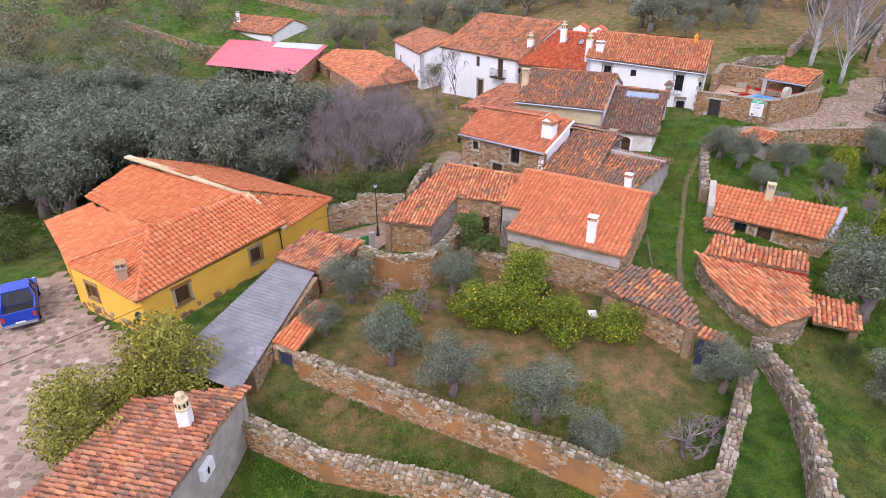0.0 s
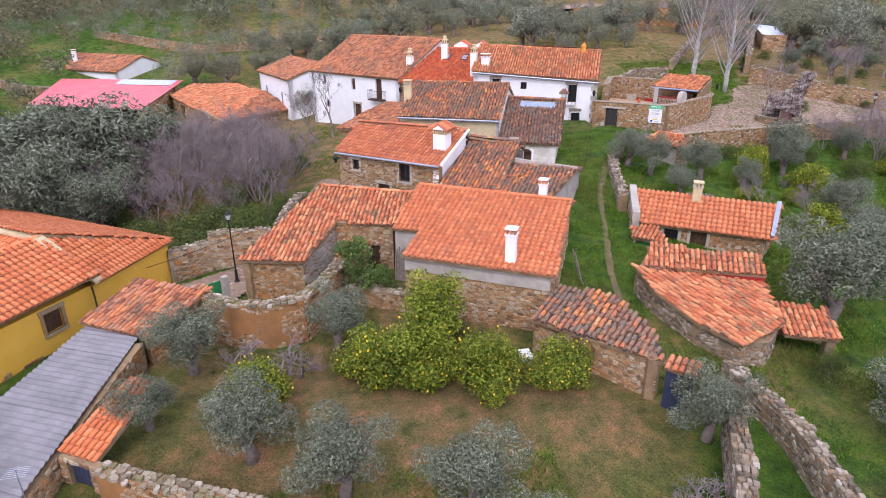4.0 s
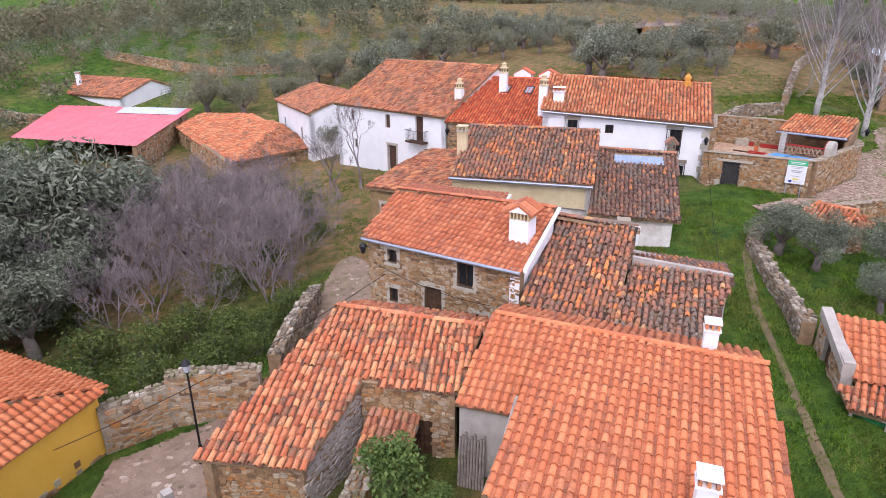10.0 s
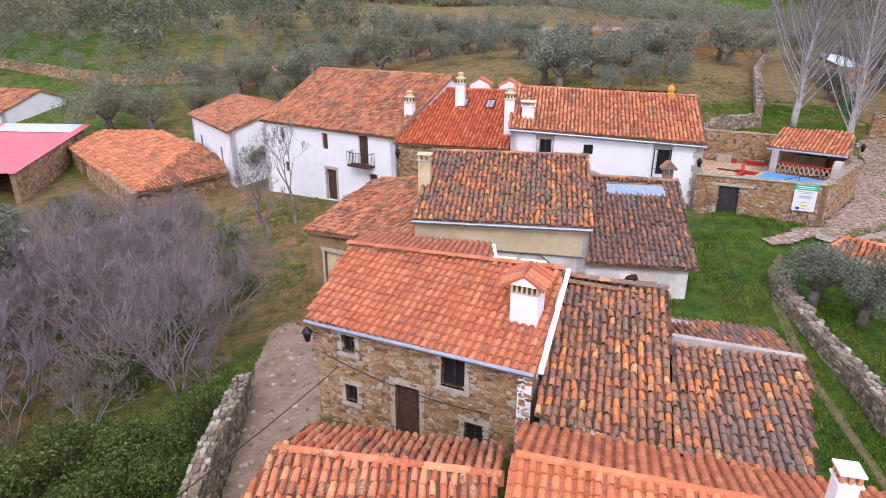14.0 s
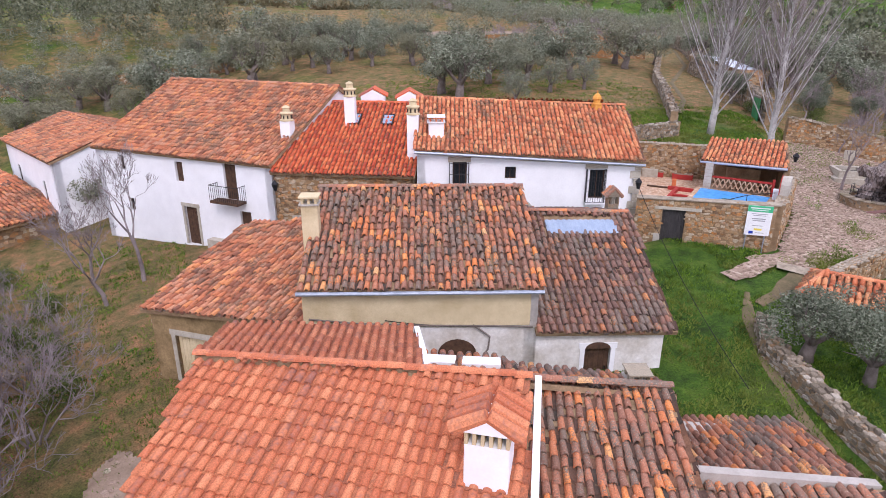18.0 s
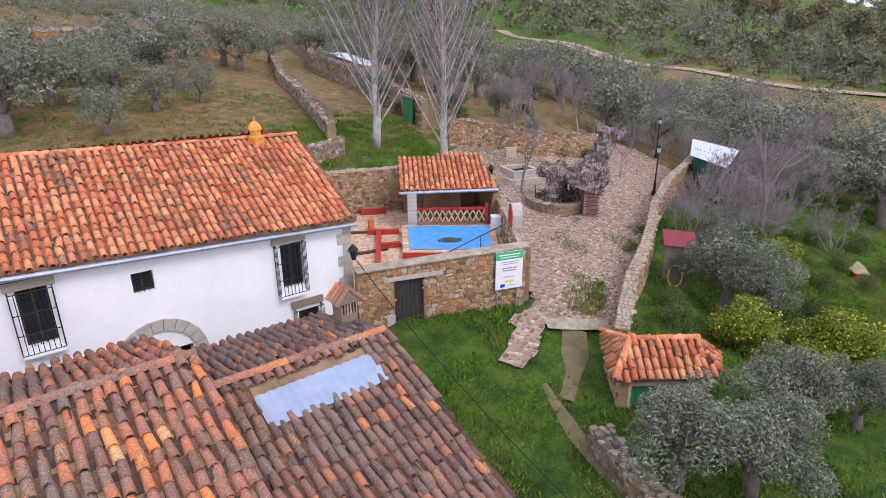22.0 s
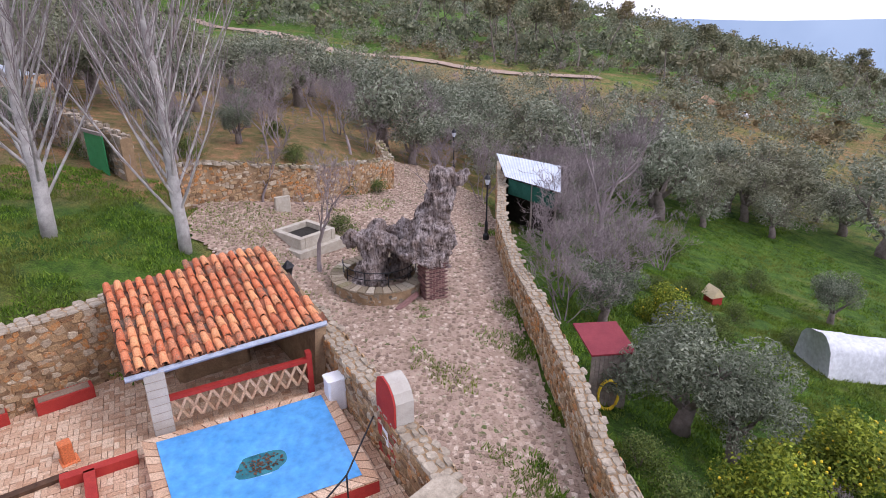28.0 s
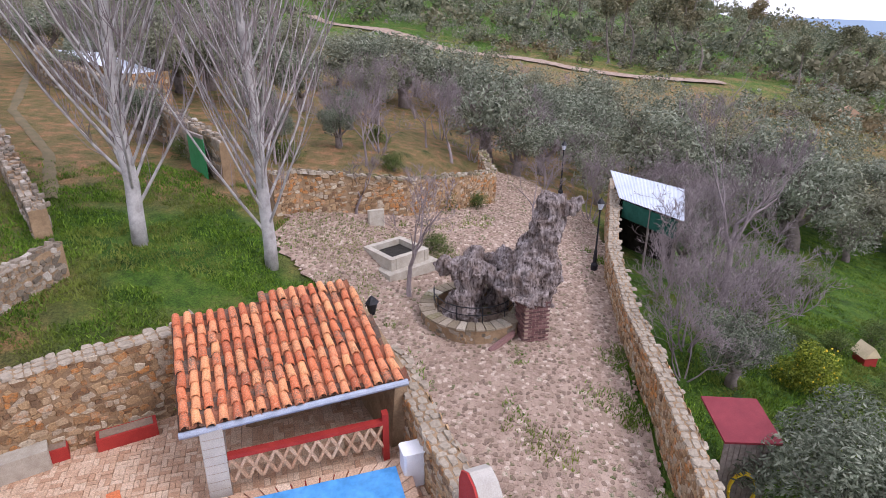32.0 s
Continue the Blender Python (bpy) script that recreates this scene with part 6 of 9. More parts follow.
def ribbon(name, pts, label, mat, lift=0.03, kind="pavement"):
    """A strip that follows the ground along (x, y, width) points, with a ragged edge."""
    g, fine = Geo(), []
    for (x0, y0, w0), (x1, y1, w1) in zip(pts, pts[1:]):
        m_ = max(1, int(math.dist((x0, y0), (x1, y1)) / 0.5))
        fine += [(x0 + (x1 - x0) * k / m_, y0 + (y1 - y0) * k / m_, w0 + (w1 - w0) * k / m_) for k in range(m_)]
    fine.append(pts[-1])
    for i, (x, y, w_) in enumerate(fine):
        a, b = fine[max(i - 1, 0)], fine[min(i + 1, len(fine) - 1)]
        t = V((b[0] - a[0], b[1] - a[1], 0)).normalized()
        s = V((t.y, -t.x, 0))
        for j in range(5):
            e = (j - 2) / 4 * w_ * (1 + 0.35 * noise.noise(V((x * 0.9, y * 0.9, j))))
            q = V((x, y, 0)) + s * e
            g.v.append((q.x, q.y, ground_at(q.x, q.y) + lift - (0.05 if j in (0, 4) else 0)))
    for i in range(len(fine) - 1):
        for j in range(4):
            k = i * 5 + j
            g.f.append((k, k + 1, k + 6, k + 5))
    return tagged(mesh_object(name, g.v, g.f, M[mat], True), label, kind, kind="structure")


ribbon("lane", [(14.2, 24.5, 0.3), (14.9, 27.5, 0.35), (14.6, 31.2, 0.3), (15.7, 35.5, 0.4), (17.5, 40.2, 0.35), (19.5, 45.5, 0.4), (22.0, 50.0, 0.6), (24.4, 53.0, 0.6), (26.2, 54.6, 0.25)], "narrow trodden earth path along the grassy lane", "trodden", 0.055)
paved("path", [(26.45, 55.5), (27.6, 55.35), (28.8, 55.65), (29.9, 55.75), (30.5, 56.5), (29.9, 56.75), (28.75, 56.6), (27.55, 56.4), (26.5, 56.35)], "pale flagstone strip leading up to the plaza", "joint", 0.1, 0.12, "cobble", None, 0.26, 20, 0.04)
ribbon("threshold", [(29.6, 55.75, 0.75), (30.4, 54.7, 0.75), (31.1, 53.7, 0.7)], "pale mortar threshold at the plaza's edge", "lime_cap", 0.16)
ribbon("earth_patch", [(30.0, 54.7, 0.9), (28.6, 54.3, 1.0), (27.4, 54.0, 0.7), (25.8, 53.7, 0.5)], "bare trodden earth in the grass", "trodden", 0.05)
ribbon("track", [(44, 76.5, 0.5), (48.5, 80.5, 0.5), (55, 88.5, 0.5), (70, 101, 0.5), (84, 117, 0.5)], "grassy trodden track climbing the hill", "trodden", 0.07)
ribbon("dirt_road", [(170, 22, 4.0), (165, 40, 4.5), (163, 56, 4.5), (170, 72, 4.5), (180, 86, 5.0), (190, 102, 6.0), (198, 116, 5.0), (212, 134, 5.0)], "pale dirt road on the far slope", "joint", 0.35, "road")
FIELD = (V((42.0, 106.5, 0)), V((67.0, 106.0, 0)), V((84.0, 133.0, 0)), V((44.0, 137.0, 0)))


def field_at(u, v):
    """A point of the raised field: u along its front, v towards the back."""
    p = FIELD[0].lerp(FIELD[1], u).lerp(FIELD[3].lerp(FIELD[2], u), v)
    return V((p.x, p.y, ground_at(p.x, p.y) + 2.5 * (1 - v) ** 1.5 + 0.25))


g = Geo()
for i in range(21):
    for j in range(17):
        p = field_at(i / 20, j / 16)
        g.v.append((p.x, p.y, p.z + 0.08 * noise.noise(p * 0.6)))
g.f = [(i * 17 + j, i * 17 + j + 17, i * 17 + j + 18, i * 17 + j + 1) for i in range(20) for j in range(16)]
tagged(mesh_object("field", g.v, g.f, M["path"], True), "bare ploughed reddish field on a raised terrace", "field", kind="structure")
# ---- terrace ----
DECK = 4.0
deck_poly = [(26.2, 62.1), (31.0, 57.6), (33.3, 58.9), (37.6, 61.5), (38.9, 63.3), (36.9, 66.2), (32.0, 70.8), (29.3, 66.4)]
fl = mesh_object("floor_terrace", *(lambda g: (g.v, g.f))(Geo().prism([V((x, y, 1.5)) for x, y in deck_poly], UP * (DECK - 1.5))), M["joint"])
tagged(fl, "clay-paved terrace floor", "floor", kind="structure")
pd, pn = V((1.7, -3.3, 0)).normalized(), V((3.3, 1.7, 0)).normalized()
pv_me = bpy.data.meshes.new("paver")
gg = Geo().bevel_block((0, 0, 0), (0.24, 0, 0), (0, 0.115, 0), (0, 0, 0.03), 0.008)
pv_me.from_pydata(gg.v, [], gg.f)
pv_me.materials.append(M["paver"])
turn = math.atan2(pd.y, pd.x)
rest, cnt = Geo(), 0
base_pv = np.array(gg.v)
pool_in = [(33.4, 64.3), (35.2, 60.5), (32.2, 58.9), (30.3, 62.4)]
for i in range(-60, 60):
    for j in range(-40, 40):
        blk = (i + j) % 2
        p = V((32.5, 63.5, DECK + 0.002)) + pd * (i * 0.25) + pn * (j * 0.25)
        if not inside(deck_poly, p.x, p.y) or inside(pool_in, p.x, p.y):
            continue
        for k in (0, 1):
            a = turn if blk else turn + math.pi / 2
            off = (V((0, 0.125 * k, 0)) if blk else V((0.125 * k + 0.12, 0, 0)))
            loc = p + pd * off.x + pn * off.y
            cnt += 1
            m = Matrix.Translation(loc + UP * rng.uniform(-0.006, 0.006)) @ Matrix.Rotation(a + rng.gauss(0, 0.015), 4, "Z")
            if cnt % 12 == 0:
                o_ = new("paver", pv_me)
                o_.parent, o_.matrix_basis = fl, m
            else:
                rest.add([m @ V(q) for q in gg.v], gg.f)
part("pavers", rest, "paver", fl, kind="stuff")

pool = thing("pool", (32.7, 61.5, DECK), "raised pool with red sides under a sagging blue cover", "pool")
pc = [V((33.15, 63.85, 0)), V((34.95, 60.55, 0)), V((32.2, 59.15, 0)), V((30.6, 62.2, 0))]
pm = sum(pc, V()) / 4
outer = [p + (p - pm).normalized() * 0.45 for p in pc]
side_ = Geo()
for k in range(4):
    a, b, c, e = outer[k], outer[(k + 1) % 4], pc[(k + 1) % 4], pc[k]
    side_.prism([a + UP * DECK, b + UP * DECK, c + UP * DECK, e + UP * DECK], UP * 0.34)
part("pool_wall", side_, "red_paint", pool, "red painted sides")
cop = Geo()
for k in range(4):
    a, b, c, e = outer[k], outer[(k + 1) % 4], pc[(k + 1) % 4], pc[k]
    m_ = max(4, int((b - a).length / 0.3))
    for i in range(m_):
        t0, t1 = i / m_ + 0.004, (i + 1) / m_ - 0.004
        cop.prism([a.lerp(b, t0) + UP * (DECK + 0.34), a.lerp(b, t1) + UP * (DECK + 0.34), e.lerp(c, t1) + UP * (DECK + 0.34), e.lerp(c, t0) + UP * (DECK + 0.34)], UP * 0.05)
part("coping", cop, "paver", pool, "pale clay coping", kind="stuff")
cv, N_ = Geo(), 30
for i in range(N_ + 1):
    for j in range(N_ + 1):
        a, b = i / N_, j / N_
        p = (pc[0].lerp(pc[1], a)).lerp(pc[3].lerp(pc[2], a), b)
        p = pm + (p - pm) * 1.03
        r = math.hypot((a - 0.5) * 2, (b - 0.55) * 2)
        z = DECK + 0.415 - 0.14 * max(0, 1 - r) ** 1.1 + 0.012 * noise.noise(V((a * 9, b * 9, 1)))
        cv.v.append((p.x, p.y, z))
for i in range(N_):
    for j in range(N_):
        k = i * (N_ + 1) + j
        cv.f.append((k, k + N_ + 1, k + N_ + 2, k + 1))
cover_ob = part("cover", cv, "tarp", pool, "blue plastic cover", True)
pud, lv = Geo(), Geo()
cc = pc[0].lerp(pc[1], 0.5).lerp(pc[3].lerp(pc[2], 0.5), 0.55)
for rad, zz_, mm, nm in ((1.0, 0.292, "pale_sheet", "puddle_rim"), (0.86, 0.298, "tarp_water", "puddle")):
    g = Geo()
    if mm == "tarp_water":
        M[mm] = plain("murky_water", (0.015, 0.10, 0.13), (0.03, 0.20, 0.24), 3.0, 0.08, relief=0.05)
    ring_ = []
    for k in range(40):
        a = 2 * math.pi * k / 40
        q = 1 + 0.1 * noise.noise(V((math.cos(a) * 1.5, math.sin(a) * 1.5, rad)))
        ring_.append(cc + pd * math.cos(a) * 0.85 * rad * q + pn * math.sin(a) * 0.42 * rad * q + UP * (DECK + zz_ + 0.02))
    g.add(ring_, [tuple(range(40))])
    if mm == "pale_sheet":
        M["foam"] = plain("wet_plastic", (0.20, 0.42, 0.72), (0.30, 0.52, 0.80), 4.0, 0.3, relief=0.1)
        mm = "foam"
    part(nm, g, mm, cover_ob)
for k in range(130):
    a, r = rng.uniform(0, 6.28), rng.uniform(0, 0.45) ** 0.8
    p = cc + pd * math.cos(a) * r * 1.2 * 0.8 + pn * math.sin(a) * r * 0.55 + UP * (DECK + 0.328)
    e = V((rng.uniform(-1, 1), rng.uniform(-1, 1), 0)) * 0.05
    lv.add([p - e, p + V((e.y, -e.x, 0)) * 0.5, p + e, p - V((e.y, -e.x, 0)) * 0.5 + UP * 0.01], [(0, 1, 2, 3)])
part("leaf_litter", lv, "wood", cover_ob, "dead leaves in the puddle", kind="stuff")

porch = thing("porch", (35, 63, DECK), "open tiled porch on a block pier beside the pool", "porch")
tiled_roof(porch, [(33.45, 64.5, 6.0), (36.05, 60.5, 6.05), (38.8, 62.85, 7.0), (35.9, 66.1, 7.0)], "tile_orange", 0.25, 0.36, 0.9, 260, gutter=True, deck="wood")
pier = part("pier", Geo().block((33.55, 64.1, DECK), (0.22, -0.36, 0), (0.36, 0.22, 0), (0, 0, 1.95)), "joint", porch)
for k in range(9):
    g = Geo().bevel_block(V((33.53, 64.12, DECK + k * 0.215)), V((0.23, -0.38, 0)), V((0.39, 0.23, 0)), UP * 0.2, 0.01)
    part("block", g, "concrete", pier)
part("beam", Geo().block((33.6, 64.3, 5.82), (2.35, -3.55, 0.04), (0.13, 0.09, 0), (0, 0, 0.16)), "wood", porch)
part("back_wall", Geo().prism([V((36.0, 65.8, DECK)), V((38.6, 62.9, DECK)), V((38.6, 62.9, 6.8)), V((36.0, 65.8, 6.8))], V((0.2, 0.2, 0))), "mortar", porch)
part("side_wall", Geo().prism([V((36.0, 60.9, DECK)), V((38.6, 62.9, DECK)), V((38.6, 62.9, 6.8)), V((36.2, 60.8, 5.9))], V((0.2, -0.25, 0))), "mortar", porch, "stone side wall")
part("hearth", Geo().bevel_block((36.0, 64.6, DECK), (1.2, -1.6, 0), (0.5, 0.4, 0), (0, 0, 1.3), 0.1), "mortar", porch, "rough brown hearth mass")
lat = thing("lattice_balustrade", (34.4, 62.6, DECK), "lattice balustrade of pale clay strips with a red rail", "balustrade")
l0, l1 = V((33.75, 64.0, 0)), V((35.55, 60.95, 0))
ld = (l1 - l0)
part("rail", Geo().prism([l0 + UP * 5.02, l1 + UP * 5.02, l1 + pn * 0.16 + UP * 5.02, l0 + pn * 0.16 + UP * 5.02], UP * 0.1), "red_paint", lat, "red rail")
part("end_post", Geo().block(l1 + UP * DECK, pd * 0.14, pn * 0.2, UP * 1.3), "red_paint", lat)
for k in range(12):
    for s in (0, 1):
        a, b = l0.lerp(l1, k / 12), l0.lerp(l1, (k + 1) / 12)
        if s:
            a, b = b, a
        u_ = ld.normalized() * 0.035
        part("strip", Geo().prism([a - u_ + UP * 4.42, a + u_ + UP * 4.42, b + u_ + UP * 5.02, b - u_ + UP * 5.02], pn * (0.05 + 0.02 * s)), "paver", lat)

kb = thing("planting_bed", (31, 64, DECK), "low red-edged beds planted with small shrubs", "flower bed")
E_ = [V((32.2, 65.6, DECK)), V((33.0, 64.3, DECK)), V((29.2, 62.0, DECK)), V((28.6, 62.6, DECK)), V((32.45, 65.1, DECK)), V((30.9, 64.05, DECK)), V((31.5, 63.3, DECK))]
for a, b in ((E_[0], E_[1]), (E_[4], E_[3]), (E_[3], E_[2]), (E_[5], E_[6])):
    t = (b - a).normalized()
    s = V((t.y, -t.x, 0)) * 0.11
    part("kerb", Geo().prism([a - s, a + s, b + s, b - s], UP * 0.26), "red_paint", kb)
for a, b in ((V((31.6, 66.8, DECK)), V((32.5, 65.6, DECK))), (V((29.4, 64.7, DECK)), V((30.9, 63.6, DECK))), (V((27.2, 62.6, DECK)), V((29.3, 60.7, DECK)))):
    t = (b - a).normalized()
    s = V((t.y, -t.x, 0)) * 0.09
    bm_ = thing("sleeper", a, "dark wooden beam laid as a step in the paving", "beam")
    part("timber", Geo().prism([a - s, a + s, b + s, b - s], UP * 0.12), "wood", bm_)


def planter(a, b, label):
    a, b = V(a), V(b)
    t = (b - a).normalized()
    s = V((-t.y, t.x, 0)) * 0.4
    pl = thing("planter", a, label, "planter", "red planters")
    part("box", Geo().prism([a, b, b + s, a + s], UP * 0.36), "red_paint", pl)
    part("soil", Geo().prism([a.lerp(b, 0.06) + s * 0.15, a.lerp(b, 0.94) + s * 0.15, a.lerp(b, 0.94) + s * 0.85, a.lerp(b, 0.06) + s * 0.85], UP * 0.38), "path", pl)
    return pl


planter((34.55, 67.6, DECK), (35.4, 66.6, DECK), "red masonry planter with a dark purple plant")
planter((33.9, 68.5, DECK), (34.25, 68.1, DECK), "red masonry block by the sink")
sk = thing("wall_sink", (33.4, 69.2, DECK), "pale stone sink under a red arched splashback", "sink")
part("basin", Geo().bevel_block((33.15, 69.0, DECK), (0.75, -0.75, 0), (0.35, 0.35, 0), (0, 0, 0.55), 0.04), "granite", sk)
part("splashback", Geo().bevel_block((33.5, 69.35, DECK), (0.75, -0.75, 0), (0.1, 0.1, 0), (0, 0, 1.3), 0.03), "red_paint", sk)
pt = thing("clay_vent_block", (32.9, 66.0, DECK), "orange perforated clay block standing on a base", "block")
part("block", Geo().bevel_block((32.8, 65.9, DECK + 0.06), (0.18, -0.18, 0), (0.18, 0.18, 0), (0, 0, 0.48), 0.02), "tile_bright", pt)
part("base", Geo().block((32.72, 65.88, DECK), (0.26, -0.26, 0), (0.26, 0.26, 0), (0, 0, 0.06)), "tile_bright", pt)
fb = thing("filter_box", (34.1, 60.1, DECK), "white plastic filter box by the pool", "box")
part("body", Geo().bevel_block((34.75, 60.25, DECK + 0.05), (0.24, -0.42, 0), (0.38, 0.22, 0), (0, 0, 0.85), 0.05), "plastic", fb)
part("lid", Geo().bevel_block((34.73, 60.26, DECK + 0.9), (0.25, -0.44, 0), (0.4, 0.23, 0), (0, 0, 0.05), 0.04), "plastic", fb)
rp_ = thing("shower_pillar", (32.9, 58.8, DECK), "round-topped masonry pillar painted red on one face", "pillar")
g = Geo()
prof = [(0, 0), (0.95, 0), (0.95, 1.9), (0.85, 2.15), (0.6, 2.3), (0.3, 2.25), (0.1, 2.1), (0, 1.9)]
o_, u_ = V((32.55, 58.35, 4.0)), V((0.86, 0.5, 0))
g.prism([o_ + u_ * a + UP * b for a, b in prof], V((0.22, -0.36, 0)))
part("pillar", g, "concrete", rp_)
part("red_face", Geo().prism([o_ + u_ * a + UP * b + V((-0.004, 0.006, 0)) for a, b in prof], V((-0.02, 0.035, 0))), "red_paint", rp_, "red painted face")
part("notice", Geo().prism([o_ + u_ * a + UP * b + V((-0.025, 0.045, 0)) for a, b in ((0.35, 0.6), (0.65, 0.6), (0.65, 1.0), (0.35, 1.0))], V((-0.008, 0.014, 0))), "plastic", rp_, "small white notice")
rl = thing("pool_railing", (30.9, 60.2, DECK), "thin black iron handrail down the pool steps", "railing")
part("handrail", Geo().tube([(29.3, 60.6, 4.2), (29.5, 60.5, 4.6), (31.2, 59.2, 5.3), (33.0, 58.9, 5.3)], [0.02] * 4, 6), "iron", rl)
part("post", Geo().tube([(31.2, 59.2, 4.0), (31.2, 59.2, 5.3)], [0.018] * 2, 6), "iron", rl)

# ---- the works sign ----
sg = thing("works_sign", (29.9, 57.6, 2.7), "white notice board with a green heading on two steel posts", "sign")
so = V((25.78, 61.56, 0)) + TD * 5.35 + TN * 0.16
sp = lambda u, z, k=0.0: so + TD * u + UP * z + TN * k
part("board", Geo().block(sp(0, 3.75), TD * 1.15, TN * 0.03, UP * 1.55), "plastic", sg)
M["sign_green"] = plain("green_print", (0.05, 0.42, 0.20), (0.06, 0.46, 0.23), 4.0, 0.5, relief=0.0)
M["sign_blue"] = plain("blue_print", (0.02, 0.05, 0.35), (0.025, 0.06, 0.40), 4.0, 0.5, relief=0.0)
M["sign_yellow"] = plain("yellow_print", (0.75, 0.62, 0.08), (0.80, 0.66, 0.10), 4.0, 0.5, relief=0.0)
M["sign_grey"] = plain("grey_print", (0.30, 0.30, 0.32), (0.36, 0.36, 0.38), 4.0, 0.5, relief=0.0)
part("heading", Geo().block(sp(0.0, 4.98, 0.034), TD * 1.15, TN * 0.004, UP * 0.32), "sign_green", sg)
for u, z, w_, h_, m_ in ((0.12, 5.15, 0.9, 0.05, "plastic"), (0.2, 5.06, 0.75, 0.03, "plastic"), (0.2, 4.86, 0.75, 0.035, "sign_grey"), (0.28, 4.78, 0.6, 0.03, "sign_grey"), (0.25, 4.6, 0.65, 0.05, "sign_grey"),
                         (0.3, 4.5, 0.55, 0.05, "sign_grey"), (0.3, 4.25, 0.5, 0.03, "sign_grey"), (0.42, 4.02, 0.36, 0.1, "sign_yellow"), (0.2, 3.83, 0.2, 0.14, "sign_blue"), (0.5, 3.88, 0.4, 0.03, "sign_grey")):
    part("print", Geo().block(sp(u, z, 0.04), TD * w_, TN * 0.003, UP * h_), m_, sg)
for u in (0.12, 0.98):
    part("post", Geo().tube([sp(u, 2.4, -0.04), sp(u, 5.2, -0.04)], [0.03] * 2, 8), "zinc", sg)

# ---- the old olive trunk in its ring ----
rw = thing("tree_ring", (44.9, 60.1, 2.8), "round stone kerb with a flagged rim about the old trunk", "planter")
g = Geo()
C0, R0 = V((45.0, 60.15, 0)), 2.0
for k in range(36):
    a0, a1 = 2 * math.pi * k / 36, 2 * math.pi * (k + 1) / 36
    e = [C0 + V((math.cos(a) * r, math.sin(a) * r, 2.5)) for a, r in ((a0, R0 - 0.5), (a0, R0), (a1, R0), (a1, R0 - 0.5))]
    g.prism(e, UP * 0.85)
    e2 = [C0 + V((math.cos(a) * r, math.sin(a) * r, 3.36)) for a, r in ((a0 + 0.01, R0 - 0.52), (a0 + 0.01, R0 + 0.05), (a1 - 0.01, R0 + 0.05), (a1 - 0.01, R0 - 0.52))]
    part("flagstone", Geo().prism(e2, UP * (0.06 + rng.uniform(0, 0.02))), "stone_cap", rw)
kb_ = part("kerb_wall", g, "mortar", rw)
for k in range(14):
    a0, a1 = 2 * math.pi * k / 14, 2 * math.pi * (k + 1) / 14
    stonework(kb_, (C0.x + R0 * math.cos(a0), C0.y + R0 * math.sin(a0)), (C0.x + R0 * math.cos(a1), C0.y + R0 * math.sin(a1)), 2.6, lambda u: 3.36, (), "stone_grey", 1.1, 0, 0.04)
rail = Geo()
pts_ = [C0 + V((math.cos(a) * 1.5, math.sin(a) * 1.5, 4.0)) for a in np.linspace(1.6, 4.9, 22)]
rail.tube(pts_, [0.02] * 22, 6)
rail.tube([p - UP * 0.3 for p in pts_], [0.015] * 22, 6)
for p in pts_[::4]:
    rail.tube([p - UP * 0.62, p], [0.018] * 2, 6)
part("rail", rail, "iron", rw, "rusty curved iron rail")
bp = thing("brick_pier", (43.9, 58.4, 2.8), "dark brick pier holding up the old trunk", "pier")
bo, bx, by = V((43.45, 58.15, 2.6)), V((0.35, -0.72, 0)), V((0.72, 0.35, 0))
core = part("core", Geo().block(bo, bx, by, UP * 1.75), "joint", bp)
M["brick"] = pieces("dark_brick", [(0.0, (0.10, 0.055, 0.055)), (0.5, (0.18, 0.09, 0.085)), (1.0, (0.26, 0.15, 0.14))], None)
for k in range(22):
    for f_, (q, t_, n_) in enumerate(((bo, bx, -by), (bo, by, -bx), (bo + bx, by, bx), (bo + by, bx, by))):
        for i in range(3):
            s0 = ((i + 0.5 * (k % 2)) % 3) / 3
            w_ = 0.3
            part("brick", Geo().block(q + t_ * s0 + UP * (k * 0.08 + 0.01), t_ * w_, n_.normalized() * 0.02, UP * 0.062), "brick", core)


